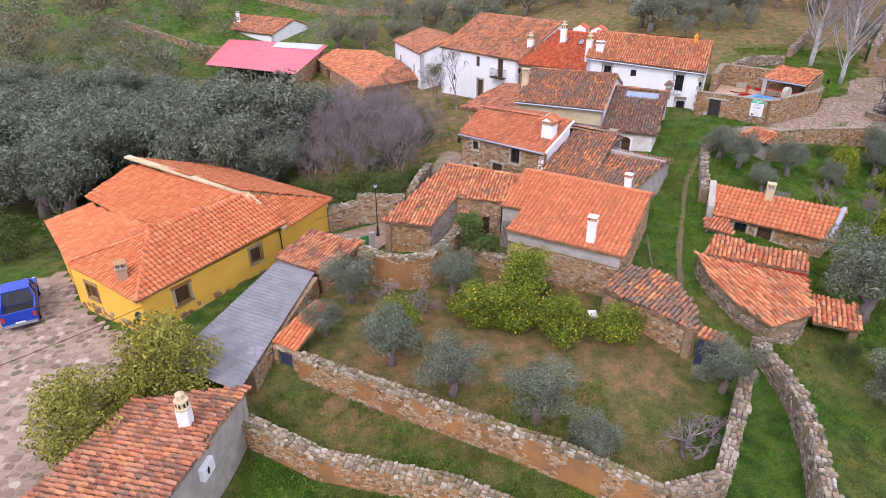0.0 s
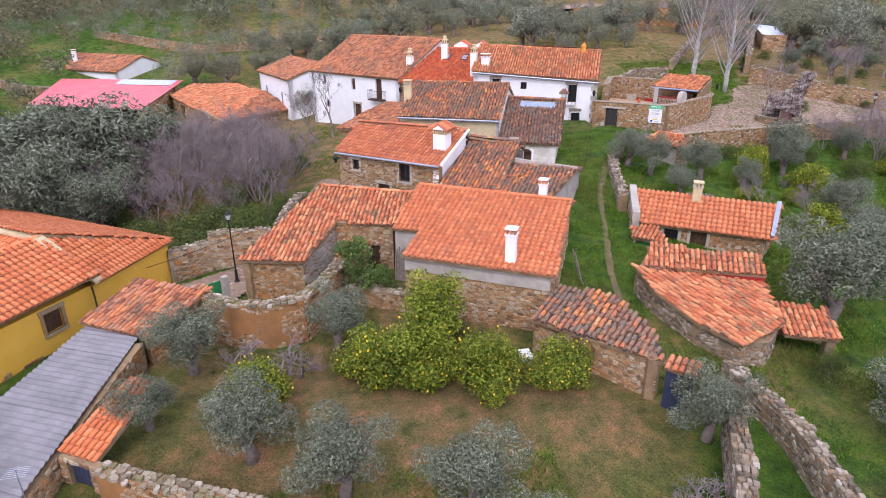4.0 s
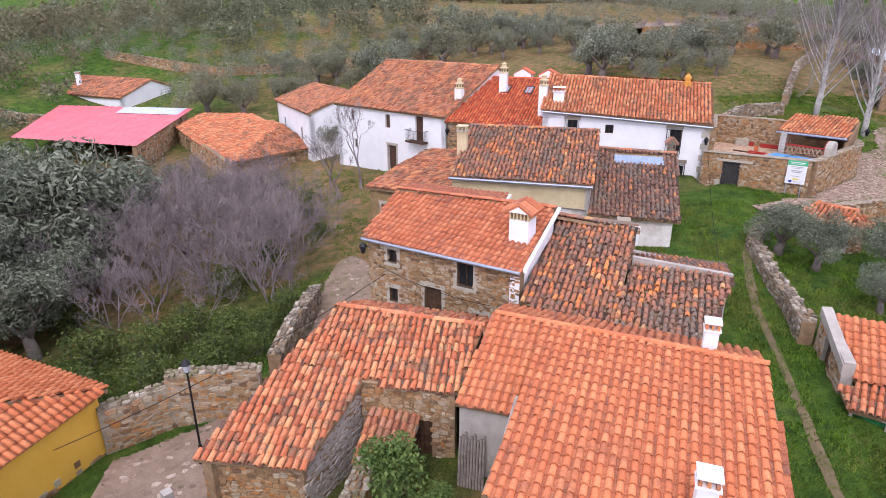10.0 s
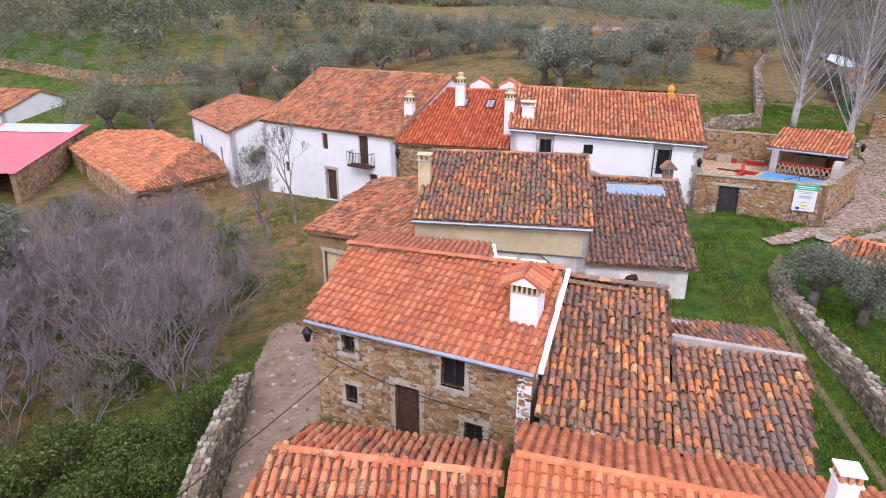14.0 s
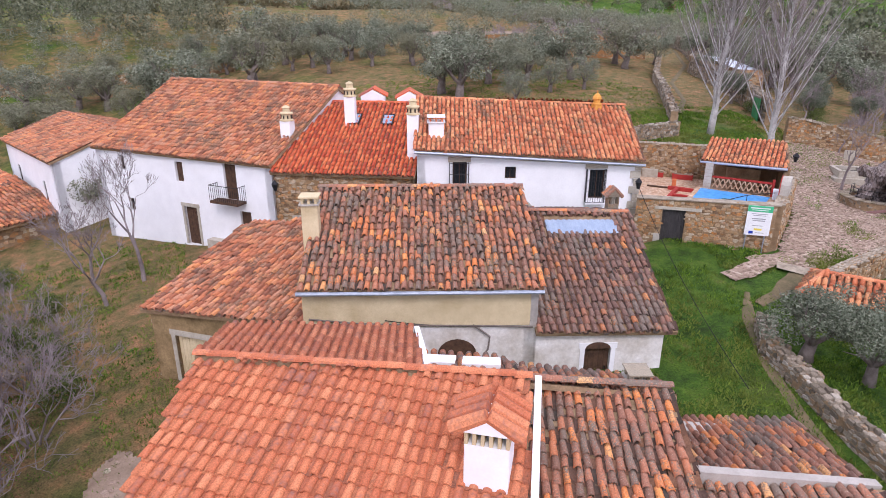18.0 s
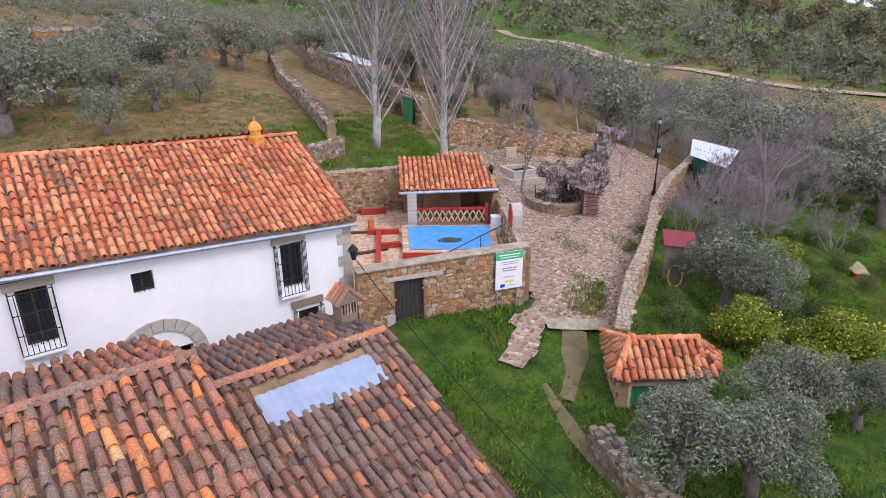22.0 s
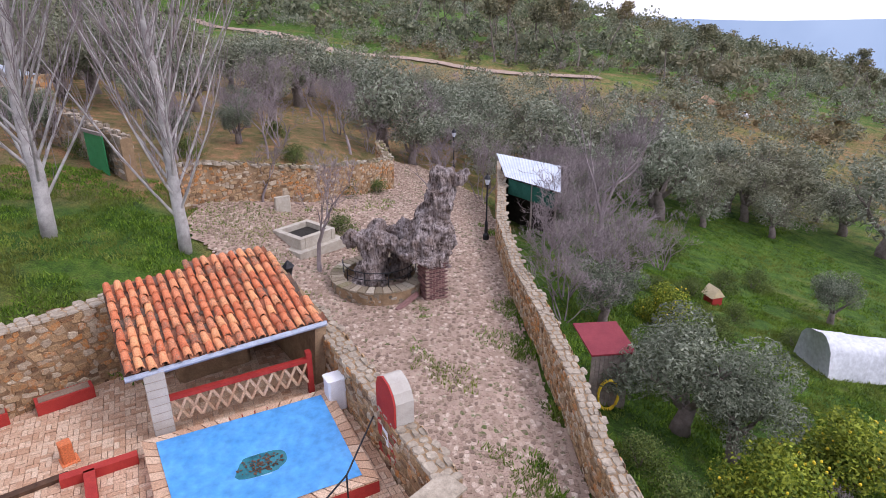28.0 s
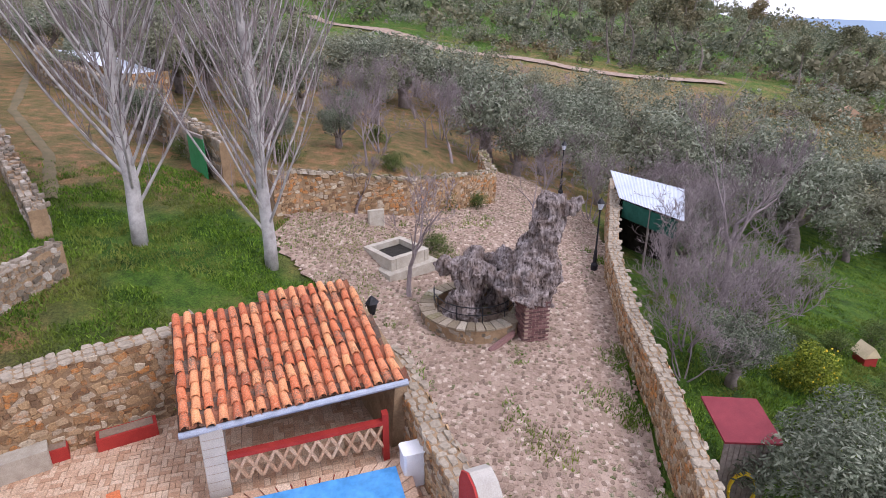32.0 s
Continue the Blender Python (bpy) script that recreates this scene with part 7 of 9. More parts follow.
def gnarl(g, path, radii, sides=28, amp=0.3, seed=0.0):
    """A thick twisted limb with deep folds."""
    k0 = len(g.v)
    path = [V(p) for p in path]
    fine, fr = [], []
    for i in range(len(path) - 1):
        for s in range(9):
            fine.append(path[i].lerp(path[i + 1], s / 9)), fr.append(radii[i] + (radii[i + 1] - radii[i]) * s / 9)
    fine.append(path[-1]), fr.append(radii[-1])
    for i, p in enumerate(fine):
        d = (fine[min(i + 1, len(fine) - 1)] - fine[max(i - 1, 0)]).normalized()
        s = d.cross(V((0.3, 0.9, 0.1))).normalized()
        t = d.cross(s)
        for j in range(sides):
            a = 2 * math.pi * j / sides + i * 0.06
            q = p + (s * math.cos(a) + t * math.sin(a)) * fr[i]
            n1_ = noise.noise(q * 1.7 + V((seed, 0, 0)))
            n2_ = noise.noise(q * 4.5 + V((0, seed, 0)))
            n3_ = noise.noise(q * 11.0)
            fold = abs(math.sin(a * 4.5 + n1_ * 4))
            r = fr[i] * (1 + amp * 1.4 * n1_ + amp * 0.9 * n2_ + amp * 0.2 * n3_ + 0.36 * (fold - 0.6))
            g.v.append(tuple(p + (s * math.cos(a) + t * math.sin(a)) * max(r, 0.03)))
    m = len(fine)
    for i in range(m - 1):
        for j in range(sides):
            g.f.append((k0 + i * sides + j, k0 + i * sides + (j + 1) % sides, k0 + (i + 1) * sides + (j + 1) % sides, k0 + (i + 1) * sides + j))
    g.f.append(tuple(k0 + j for j in range(sides))[::-1])
    g.f.append(tuple(k0 + (m - 1) * sides + j for j in range(sides)))


g = Geo()
gnarl(g, [(44.2, 58.3, 4.25), (44.4, 58.1, 5.0), (44.7, 57.85, 6.0), (44.9, 57.6, 7.0), (45.0, 57.6, 7.9)], [0.95, 0.84, 0.6, 0.5, 0.36], 40, 0.30, 1)
gnarl(g, [(44.95, 57.55, 7.0), (45.0, 57.0, 7.35), (45.0, 56.5, 7.75)], [0.3, 0.25, 0.17], 18, 0.3, 5)
gnarl(g, [(44.4, 57.8, 4.9), (44.5, 57.0, 5.1)], [0.45, 0.2], 18, 0.4, 8)
gnarl(g, [(44.9, 58.7, 4.9), (45.6, 59.2, 4.8), (45.8, 59.9, 4.5), (45.4, 60.4, 4.7)], [0.62, 0.46, 0.4, 0.5], 30, 0.36, 2)
gnarl(g, [(45.9, 59.2, 4.7), (46.2, 59.3, 2.9)], [0.45, 0.5], 24, 0.38, 6)
gnarl(g, [(45.8, 60.2, 4.5), (46.0, 60.4, 2.9)], [0.4, 0.45], 24, 0.38, 3)
gnarl(g, [(44.5, 60.7, 2.9), (44.7, 60.5, 3.8), (45.0, 60.2, 4.8), (45.1, 60.1, 5.7)], [0.6, 0.5, 0.56, 0.2], 30, 0.42, 4)
gnarl(g, [(45.0, 60.4, 4.8), (44.9, 61.1, 5.0), (44.8, 61.5, 4.8)], [0.38, 0.3, 0.2], 20, 0.42, 7)
gnarl(g, [(44.2, 60.2, 2.9), (44.2, 60.2, 3.5), (44.6, 60.3, 4.2)], [0.36, 0.3, 0.32], 20, 0.45, 9)
gnarl(g, [(44.3, 58.8, 4.5), (44.5, 59.3, 4.7), (44.9, 59.9, 4.9)], [0.46, 0.26, 0.3], 20, 0.4, 10)
raw = mesh_object("dead_olive_trunk", g.v, g.f, M["deadwood"], True)
weld = raw.modifiers.new("weld", "REMESH")
weld.mode, weld.voxel_size = "VOXEL", 0.045
for kind_, size_, deep in (("CLOUDS", 0.4, 0.30), ("CLOUDS", 0.15, 0.14)):
    knots = bpy.data.textures.new("knots", kind_)
    knots.noise_scale = size_
    knot = raw.modifiers.new("knots", "DISPLACE")
    knot.texture, knot.texture_coords, knot.strength, knot.mid_level = knots, "LOCAL", deep, 0.5
solid = bpy.data.meshes.new_from_object(raw.evaluated_get(bpy.context.evaluated_depsgraph_get()))
bpy.data.objects.remove(raw)
solid.polygons.foreach_set("use_smooth", [True] * len(solid.polygons))
trunk_ob = new("dead_olive_trunk", solid)
tagged(trunk_ob, "huge hollow dead olive trunk, bleached grey and deeply gnarled", "tree trunk")

# ---- plaza furniture ----
fo = thing("stone_trough", (47.6, 64.0, 3.8), "square pale stone trough on a stepped base", "trough")
fx, fy = V((0.62, 0.78, 0)), V((0.78, -0.62, 0))
fc = V((47.9, 63.9, ground_at(47.9, 63.9) + 0.05))
part("base", Geo().block(fc - fx * 1.3 - fy * 1.3 - UP * 0.4, fx * 2.4, fy * 2.6, UP * 0.45), "granite", fo)
for a, b, w_, l_ in ((-1, -1, 2.0, 0.25), (-1, 0.75, 2.0, 0.25)):
    part("kerb", Geo().bevel_block(fc + fx * a + fy * b + UP * 0.05, fx * w_, fy * l_, UP * 0.5, 0.03), "granite", fo)
for a in (-1, 0.75):
    part("kerb", Geo().bevel_block(fc + fx * a - fy * 0.75 + UP * 0.05, fx * 0.25, fy * 1.5, UP * 0.5, 0.03), "granite", fo)
part("bed", Geo().block(fc - fx * 0.75 - fy * 0.75 + UP * 0.05, fx * 1.5, fy * 1.5, UP * 0.25), "dark", fo)
sl = thing("stone_stele", (50.2, 65.6, 3.9), "upright slab of pale stone against the wall", "stone")
part("slab", Geo().bevel_block((49.9, 65.7, 3.7), (0.4, -0.65, 0), (0.2, 0.12, 0), (0, 0, 1.4), 0.05), "granite", sl)


def lamp_post(x, y, z, h, label):
    lp = thing("street_lamp", (x, y, z), label, "street lamp", "street lamps")
    part("post", Geo().lathe((x, y, z - 0.1), [(0.16, 0), (0.16, 0.25), (0.09, 0.35), (0.08, 0.9), (0.045, 1.0), (0.035, h - 0.5), (0.06, h - 0.48)], 10), "iron", lp)
    lan = part("lantern", Geo().lathe((x, y, z + h - 0.58), [(0.07, 0), (0.16, 0.36), (0.19, 0.37), (0.1, 0.5), (0.03, 0.56), (0.01, 0.64)], 6), "iron", lp)
    part("glass", Geo().lathe((x, y, z + h - 0.52), [(0.085, 0), (0.165, 0.28)], 6), "pale_sheet", lan)
    return lp


lamp_post(50.9, 55.4, 2.75, 3.3, "black iron street lamp beside the plaza wall")
lamp_post(-5.0, 41.6, -1.45, 4.5, "slim street lamp with a blue-black lantern")
lamp_post(61.0, 57.0, 3.2, 3.2, "black iron street lamp at the end of the plaza")


def wall_lamp(house, p, out):
    p, out = V(p), V(out).normalized()
    q = p + out * 0.45
    br = part("wall_lamp", Geo().tube([p - UP * 0.25, p + out * 0.25 - UP * 0.1, q + UP * 0.1], [0.018] * 3, 6), "iron", house, "iron wall lantern on a bracket")
    part("lantern", Geo().lathe((q.x, q.y, q.z - 0.4), [(0.08, 0), (0.17, 0.36), (0.2, 0.37), (0.1, 0.5), (0.02, 0.58)], 6), "iron", br)


wall_lamp(w1, (26.2, 62.25, 6.0), (-0.4, -0.9, 0))
wall_lamp(h1, (1.75, 49.9, 3.9), (-0.8, -0.5, 0))
wall_lamp(w0, (8.7, 71.5, 5.6), (0.2, -1, 0))
wall_lamp(yh, (-17.0, 28.8, 0.1), (-0.3, -1, 0))
wall_lamp(porch, (38.9, 62.6, 6.2), (0.5, -0.6, 0))

# ---- sheds right of the plaza ----
hu = thing("tiled_hut", (28, 51.5, 1.8), "little stone hut with a hipped roof of old orange tiles", "shed")
hp = [V((28.75, 53.5, 3.45)), V((26.2, 52.4, 3.25)), V((27.8, 49.6, 3.25)), V((29.3, 49.8, 3.4))]
rA, rB = V((27.6, 52.3, 4.0)), V((28.55, 50.4, 4.05))
tiled_roof(hu, [hp[1], hp[2], rB, rA], "tile_orange", 0.25, 0.36, 1.0, 60)
tiled_roof(hu, [hp[0], hp[1], rA], "tile_orange", 0.25, 0.36, 1.0, 20)
tiled_roof(hu, [hp[3], hp[0], rA, rB], "tile_orange", 0.25, 0.36, 1.0, 30)
tiled_roof(hu, [hp[2], hp[3], rB], "tile_orange", 0.25, 0.36, 1.0, 10)
ridge_line(hu, rA, rB, "tile_orange")
ridge_line(hu, rA, hp[0], "tile_orange")
ridge_line(hu, rA, hp[1], "tile_orange")
wall(hu, (28.5, 53.2), (26.5, 52.3), 0.8, 3.25, (), "mortar", 0.3, "stone")
wall(hu, (26.5, 52.3), (27.9, 49.9), 0.8, 3.2, ((0.4, 1.2, 1.2, 2.9, "green"),), "render", 0.3)
wall(hu, (27.9, 49.9), (29.1, 50.1), 0.8, 3.2, (), "mortar", 0.3, "stone")
ss = thing("red_shack", (39, 52.4, 1.5), "small timber shack under a red sheet roof", "shed")
part("roof", Geo().prism([V((39.6, 53.2, 3.95)), V((38.2, 52.85, 3.6)), V((38.4, 51.4, 3.6)), V((39.75, 51.75, 3.95))], UP * 0.06), "maroon", ss, "dull red sheet roof")
for k in range(9):
    a, b = V((38.35, 52.8, 1.0)).lerp(V((38.5, 51.55, 1.0)), k / 9), V((38.35, 52.8, 1.0)).lerp(V((38.5, 51.55, 1.0)), (k + 0.9) / 9)
    part("board", Geo().prism([a, b, b + V((0.04, 0, 0)), a + V((0.04, 0, 0))], UP * 2.55), "greywood", ss)
part("side", Geo().prism([V((38.5, 51.55, 1.0)), V((39.6, 51.85, 1.0)), V((39.6, 51.85, 3.85)), V((38.5, 51.55, 3.55))], V((0, 0.05, 0))), "greywood", ss)
hose = thing("hose_coil", (38.2, 51.8, 1.9), "coil of yellow garden hose", "hose")
g = Geo()
g.tube([V((38.25, 52.2, 2.2)) + V((-0.04 * (k // 20), 0.32 * math.cos(k * 0.314), 0.55 * math.sin(k * 0.314))) for k in range(61)], [0.03] * 61, 6)
part("coil", g, "lemon", hose)
sh = thing("sheet_shed", (56.5, 52.5, 2), "shed with a pale corrugated sheet roof behind the plaza wall", "shed")
Q = [V((59.9, 54.3, 5.05)), V((56.6, 50.8, 5.05)), V((53.3, 51.3, 4.4)), V((56.6, 54.0, 4.4))]
g = Geo()
for k in range(40):
    a, b = k / 40, (k + 1) / 40
    e, f = (0.03 if k % 2 else 0), (0 if k % 2 else 0.03)
    g.add([Q[3].lerp(Q[2], a) + UP * e, Q[3].lerp(Q[2], b) + UP * f, Q[0].lerp(Q[1], b) + UP * f, Q[0].lerp(Q[1], a) + UP * e], [(0, 1, 2, 3)])
part("roof", g, "pale_sheet", sh, "pale corrugated sheets")
M["green_cloth"] = plain("green_netting", (0.01, 0.07, 0.05), (0.02, 0.11, 0.08), 3.0, 0.8)
part("screen", Geo().prism([V((56.5, 53.8, 3.4)), V((53.5, 51.5, 3.4)), V((53.5, 51.5, 4.3)), V((56.5, 53.8, 4.3))], V((0.03, -0.03, 0))), "green_cloth", sh, "green netting screen")
for p in ((53.5, 51.5), (56.3, 51.0), (55.0, 52.6)):
    part("post", Geo().tube([(*p, 0.5), (*p, 4.4)], [0.06] * 2, 6), "greywood", sh)
# Back panel painted near-black to stand for the shed's unlit inside.
part("back", Geo().prism([V((56.6, 50.9, 0.8)), V((59.6, 54.0, 0.8)), V((59.6, 54.0, 4.9)), V((56.6, 50.9, 4.9))], V((0.06, -0.06, 0))), "dark", sh)
pt_ = thing("polytunnel", (41, 41.2, 0.8), "low tunnel covered with crumpled white plastic sheet", "polytunnel")
g = Geo()
ta, tb, tc = V((43.8, 41.3, 0)), V((44.4, 36.0, 0)), V((2.4, 0.2, 0))
for i in range(13):
    for j in range(11):
        a, b = i / 12, j / 10
        p = ta.lerp(tb, a) + tc * b
        h_ = (1.6 * (1 - abs(2 * b - 1) ** 5) ** 0.6 + 0.25 * math.sin(math.pi * b)) * (0.96 + 0.10 * noise.noise(V((a * 5, b * 4, 2)))) - 0.07 * math.sin(a * 11) ** 2 * math.sin(math.pi * b)
        g.v.append((p.x, p.y, ground_at(p.x, p.y) - 0.1 + h_))
for i in range(12):
    for j in range(10):
        k = i * 11 + j
        g.f.append((k, k + 1, k + 12, k + 11))
for i in (0, 12):
    g.f.append(tuple(i * 11 + j for j in range(11)))
part("sheet", g, "film", pt_, "crumpled translucent white plastic", True)
dh = thing("kennel", (51.4, 43.0, -1.2), "small wooden kennel with a yellowish gable roof", "kennel")
gz = ground_at(51.5, 43.0)
part("box", Geo().block((51.1, 43.2, gz), (0.2, -0.6, 0), (0.7, 0.2, 0), (0, 0, 0.55)), "red_paint", dh)
part("roof", Geo().prism([V((51.0, 43.3, gz + 0.5)), V((51.25, 42.5, gz + 0.5)), V((51.15, 42.9, gz + 1.0))], V((0.85, 0.25, 0))), "ochre", dh)

# ---- street gate, truck and other loose things ----
gt = thing("green_gate", (-5.7, 37.2, -1.4), "green steel double gate between rendered posts", "gate")
gd = V((1.1, 0.85, 0)).normalized()
go = V((-6.35, 36.95, -1.45))
for k in range(2):
    part("leaf", Geo().bevel_block(go + gd * (0.02 + 0.72 * k), gd * 0.68, V((gd.y, -gd.x, 0)) * 0.05, UP * 1.95, 0.01), "green_door", gt)
for k in (-0.3, 1.48):
    part("post", Geo().block(go + gd * k, gd * 0.28, V((gd.y, -gd.x, 0)) * 0.3, UP * 2.15), "render", gt)


def pickup(x, y, z, heading):
    """A double-cab pickup, 5.2 m long, with an open bed."""
    tr = thing("pickup_truck", (0, 0, 0), "blue double-cab pickup truck parked on the forecourt", "car")
    lower = [(-2.58, 0.42), (-2.6, 1.02), (2.3, 1.02), (2.58, 0.86), (2.62, 0.45)]
    body = part("body", Geo().prism([V((a, -0.92, b)) for a, b in lower], V((0, 1.84, 0))), "car_blue", tr)
    part("bed", Geo().block((-2.5, -0.78, 1.022), (1.5, 0, 0), (0, 1.56, 0), (0, 0, 0.006)), "rubber", tr, "black bed liner")
    for y_ in (-0.92, 0.84):
        part("bed_side", Geo().bevel_block((-2.58, y_, 1.02), (1.65, 0, 0), (0, 0.08, 0), (0, 0, 0.28), 0.02), "car_blue", tr)
    part("tailgate", Geo().bevel_block((-2.6, -0.92, 0.75), (0.08, 0, 0), (0, 1.84, 0), (0, 0, 0.55), 0.02), "car_blue", tr)
    cab = Geo()
    lo, hi = [(-0.95, 1.02), (1.3, 1.02)], [(-0.55, 1.75), (0.7, 1.75)]
    vs = [(a, s * w_, b) for (a, b), w_ in ((lo[0], 0.9), (lo[1], 0.9), (hi[1], 0.72), (hi[0], 0.72)) for s in (-1, 1)]
    cab.add(vs, [(0, 2, 4, 6), (7, 5, 3, 1), (0, 1, 3, 2), (2, 3, 5, 4), (4, 5, 7, 6), (6, 7, 1, 0)])
    cb = part("cab", cab, "glass", tr, "dark glazed cab")
    part("cab_roof", Geo().bevel_block((-0.58, -0.74, 1.72), (1.3, 0, 0), (0, 1.48, 0), (0, 0, 0.07), 0.06), "car_blue", tr)
    for a0, b0, a1, b1 in ((-0.95, 1.02, -0.55, 1.74), (1.3, 1.02, 0.7, 1.74), (0.15, 1.02, 0.12, 1.74)):
        for s in (-1, 1):
            part("pillar", Geo().tube([(a0, s * 0.9, b0), (a1, s * 0.73, b1)], [0.05] * 2, 6), "car_blue", tr)
    for a in (-1.6, 1.65):
        for s in (-1, 1):
            w_ = Geo().lathe((0, 0, -0.12), [(0.3, 0), (0.37, 0.04), (0.37, 0.2), (0.3, 0.24)], 20)
            wh = part("wheel", w_, "rubber", tr)
            wh.matrix_basis = Matrix.Translation((a, s * 0.85, 0.37)) @ Matrix.Rotation(math.pi / 2, 4, "X")
            rm = part("rim", Geo().lathe((0, 0, -0.125), [(0.2, 0), (0.22, 0.02), (0.22, 0.23), (0.2, 0.25)], 16), "zinc", wh)
            rm.matrix_parent_inverse = Matrix()
    for s in (-0.9, 0.72):
        part("tail_light", Geo().block((-2.63, s, 0.8), (0.04, 0, 0), (0, 0.18, 0), (0, 0, 0.35)), "red_paint", tr)
        part("headlight", Geo().block((2.56, s, 0.75), (0.05, 0, 0), (0, 0.2, 0), (0, 0, 0.18)), "plastic", tr)
    part("number_plate", Geo().block((-2.64, -0.26, 0.55), (0.02, 0, 0), (0, 0.52, 0), (0, 0, 0.12)), "plastic", tr)
    part("bumper", Geo().bevel_block((-2.72, -0.88, 0.42), (0.12, 0, 0), (0, 1.76, 0), (0, 0, 0.16), 0.03), "zinc", tr)
    tr.matrix_basis = pose(x, y, z, 0, 0, heading)
    return tr


pickup(-26.6, 32.2, ground_at(-26.6, 32.2) + 0.07, 122)
pol = thing("timber_bundle", (3.9, 39.0, -0.6), "bundle of grey wooden poles leaning on the wall", "timber")
for k in range(9):
    part("pole", Geo().tube([(4.0 + k * 0.09, 37.9 - k * 0.05, -0.9), (4.15 + k * 0.09, 38.4 - k * 0.05, 1.2 + 0.12 * (k % 3))], [0.055, 0.04], 7), "greywood", pol)
pl_ = thing("hurdle_gate", (25.2, 42.6, 0.5), "weathered plank hurdle in the garden", "gate")
zz_ = ground_at(25.3, 42.5)
for k in range(9):
    part("plank", Geo().block((24.6 + k * 0.17, 43.0 - k * 0.11, zz_), (0.12, -0.08, 0), (0.02, 0.03, 0), (0, 0, 0.95)), "greywood", pl_)
part("cross_bar", Geo().block((24.6, 42.97, zz_ + 0.35), (1.5, -0.97, 0), (0.03, 0.04, 0), (0, 0, 0.1)), "greywood", pl_)
bz = ground_at(8.4, 28.4)
tub = thing("wash_basin", (8.4, 28.4, bz), "old white enamel basin on a thin stand under the trees", "basin")
ring_ = lambda k, h, in_: [V((8.4 + k * x, 28.4 + k * y, bz + h)) for x, y in ((-0.24 + in_, -0.32 + in_), (0.24 - in_, -0.32 + in_), (0.24 - in_, 0.32 - in_), (-0.24 + in_, 0.32 - in_))]
g = Geo()
g.add(ring_(0.75, 0.55, 0.0) + ring_(1.0, 0.9, 0.0) + ring_(1.0, 0.9, 0.06) + ring_(0.75, 0.6, 0.05), [(3, 2, 1, 0), (12, 13, 14, 15)] + [(4 * r_ + i, 4 * r_ + (i + 1) % 4, 4 * r_ + 4 + (i + 1) % 4, 4 * r_ + 4 + i) for r_ in range(3) for i in range(4)])
part("bowl", g, "plastic", tub)
for p in ring_(0.7, 0.0, 0.02):
    part("leg", Geo().tube([p, p + UP * 0.56], [0.018] * 2, 6), "iron", tub)
ladder = thing("pole_ladder", (13.9, 35.5, -0.3), "weathered pole ladder and sticks leaning on the house wall", "ladder")
for k in range(2):
    part("rail", Geo().tube([(13.75 + 0.05 * k, 34.6 + k * 0.55, -0.35), (13.25 + 0.1 * k, 35.0 + k * 0.55, 1.7)], [0.04, 0.03], 6), "greywood", ladder)
for k in range(7):
    f_ = 0.1 + k * 0.13
    part("rung", Geo().tube([V((13.75, 34.6, -0.35)).lerp(V((13.25, 35.0, 1.7)), f_), V((13.8, 35.15, -0.35)).lerp(V((13.35, 35.55, 1.7)), f_)], [0.022] * 2, 5), "greywood", ladder)
prop = thing("fallen_slab", (43.4, 59.0, 2.9), "dark stone slab leaning at the foot of the brick pier", "slab")
part("slab", Geo().bevel_block((42.6, 59.2, 2.78), (1.05, -0.75, 0.22), (0.08, 0.12, 0.0), (0.02, 0.02, 0.14), 0.02), "brick", prop)
ant = thing("tv_aerial", (-9.2, 24.6, -0.6), "small television aerial of thin rods", "aerial")
part("mast", Geo().tube([(-9.4, 24.4, -0.7), (-9.4, 24.4, 0.7)], [0.02] * 2, 6), "zinc", ant)
for k in range(6):
    part("rod", Geo().tube([(-9.75, 24.4 + k * 0.09 - 0.2, 0.55), (-9.05, 24.4 + k * 0.09 - 0.2, 0.55)], [0.008] * 2, 5), "zinc", ant)
cab_ = thing("power_cable", (-17, 29, 0.3), "sagging black power cable from the yellow house", "cable")
part("wire", Geo().tube([V((-17.0, 28.7, 0.35)).lerp(V((-34, 14, 0.6)), t) - UP * (3.0 * t * (1 - t)) for t in np.linspace(0, 1, 16)], [0.018] * 16, 5), "rubber", cab_)
for a, b, s in (((9.5, 56.1, 4.0), (14.2, 54.1, 3.9), 0.2), ((26.4, 62.2, 5.6), (20.0, 49.5, 2.2), 0.5), ((1.8, 49.7, 3.0), (6.8, 45.7, 2.2), 0.3), ((-9.6, 41.0, 0.2), (3.0, 50.0, 2.6), 0.5)):
    cb2 = thing("power_cable", a, "thin black cable strung along the houses", "cable")
    part("wire", Geo().tube([V(a).lerp(V(b), t) - UP * (4 * s * t * (1 - t)) for t in np.linspace(0, 1, 12)], [0.016] * 12, 5), "rubber", cb2)


def field_wall(name, pts, h, label, mat="stone_grey", width=0.55, size=1.5):
    return rubble_wall(name, [(x, y, ground_at(x, y) + h) for x, y in pts], width, label, mat, 0, "", 0.4, size)


field_wall("wall_yard_north", [(48.0, 69.4), (49.2, 68.6), (50.6, 67.0), (52.3, 64.6), (55.2, 62.6), (58.6, 61.0), (62.0, 62.0)], 1.8, "rubble retaining wall above the plaza", "stone", 0.5, 1.0)
field_wall("wall_hill_lane", [(41.3, 74.5), (47.0, 81.5), (54.0, 90.0), (66.0, 102.0)], 1.0, "dry-stone wall beside the hill track")
field_wall("wall_hill_upper", [(49.6, 72.2), (53.4, 77.3), (60.0, 86.2), (65.4, 95.8), (72.0, 101.0), (84.0, 115.0), (98.0, 134.0)], 2.0, "long dry-stone wall climbing the hillside")
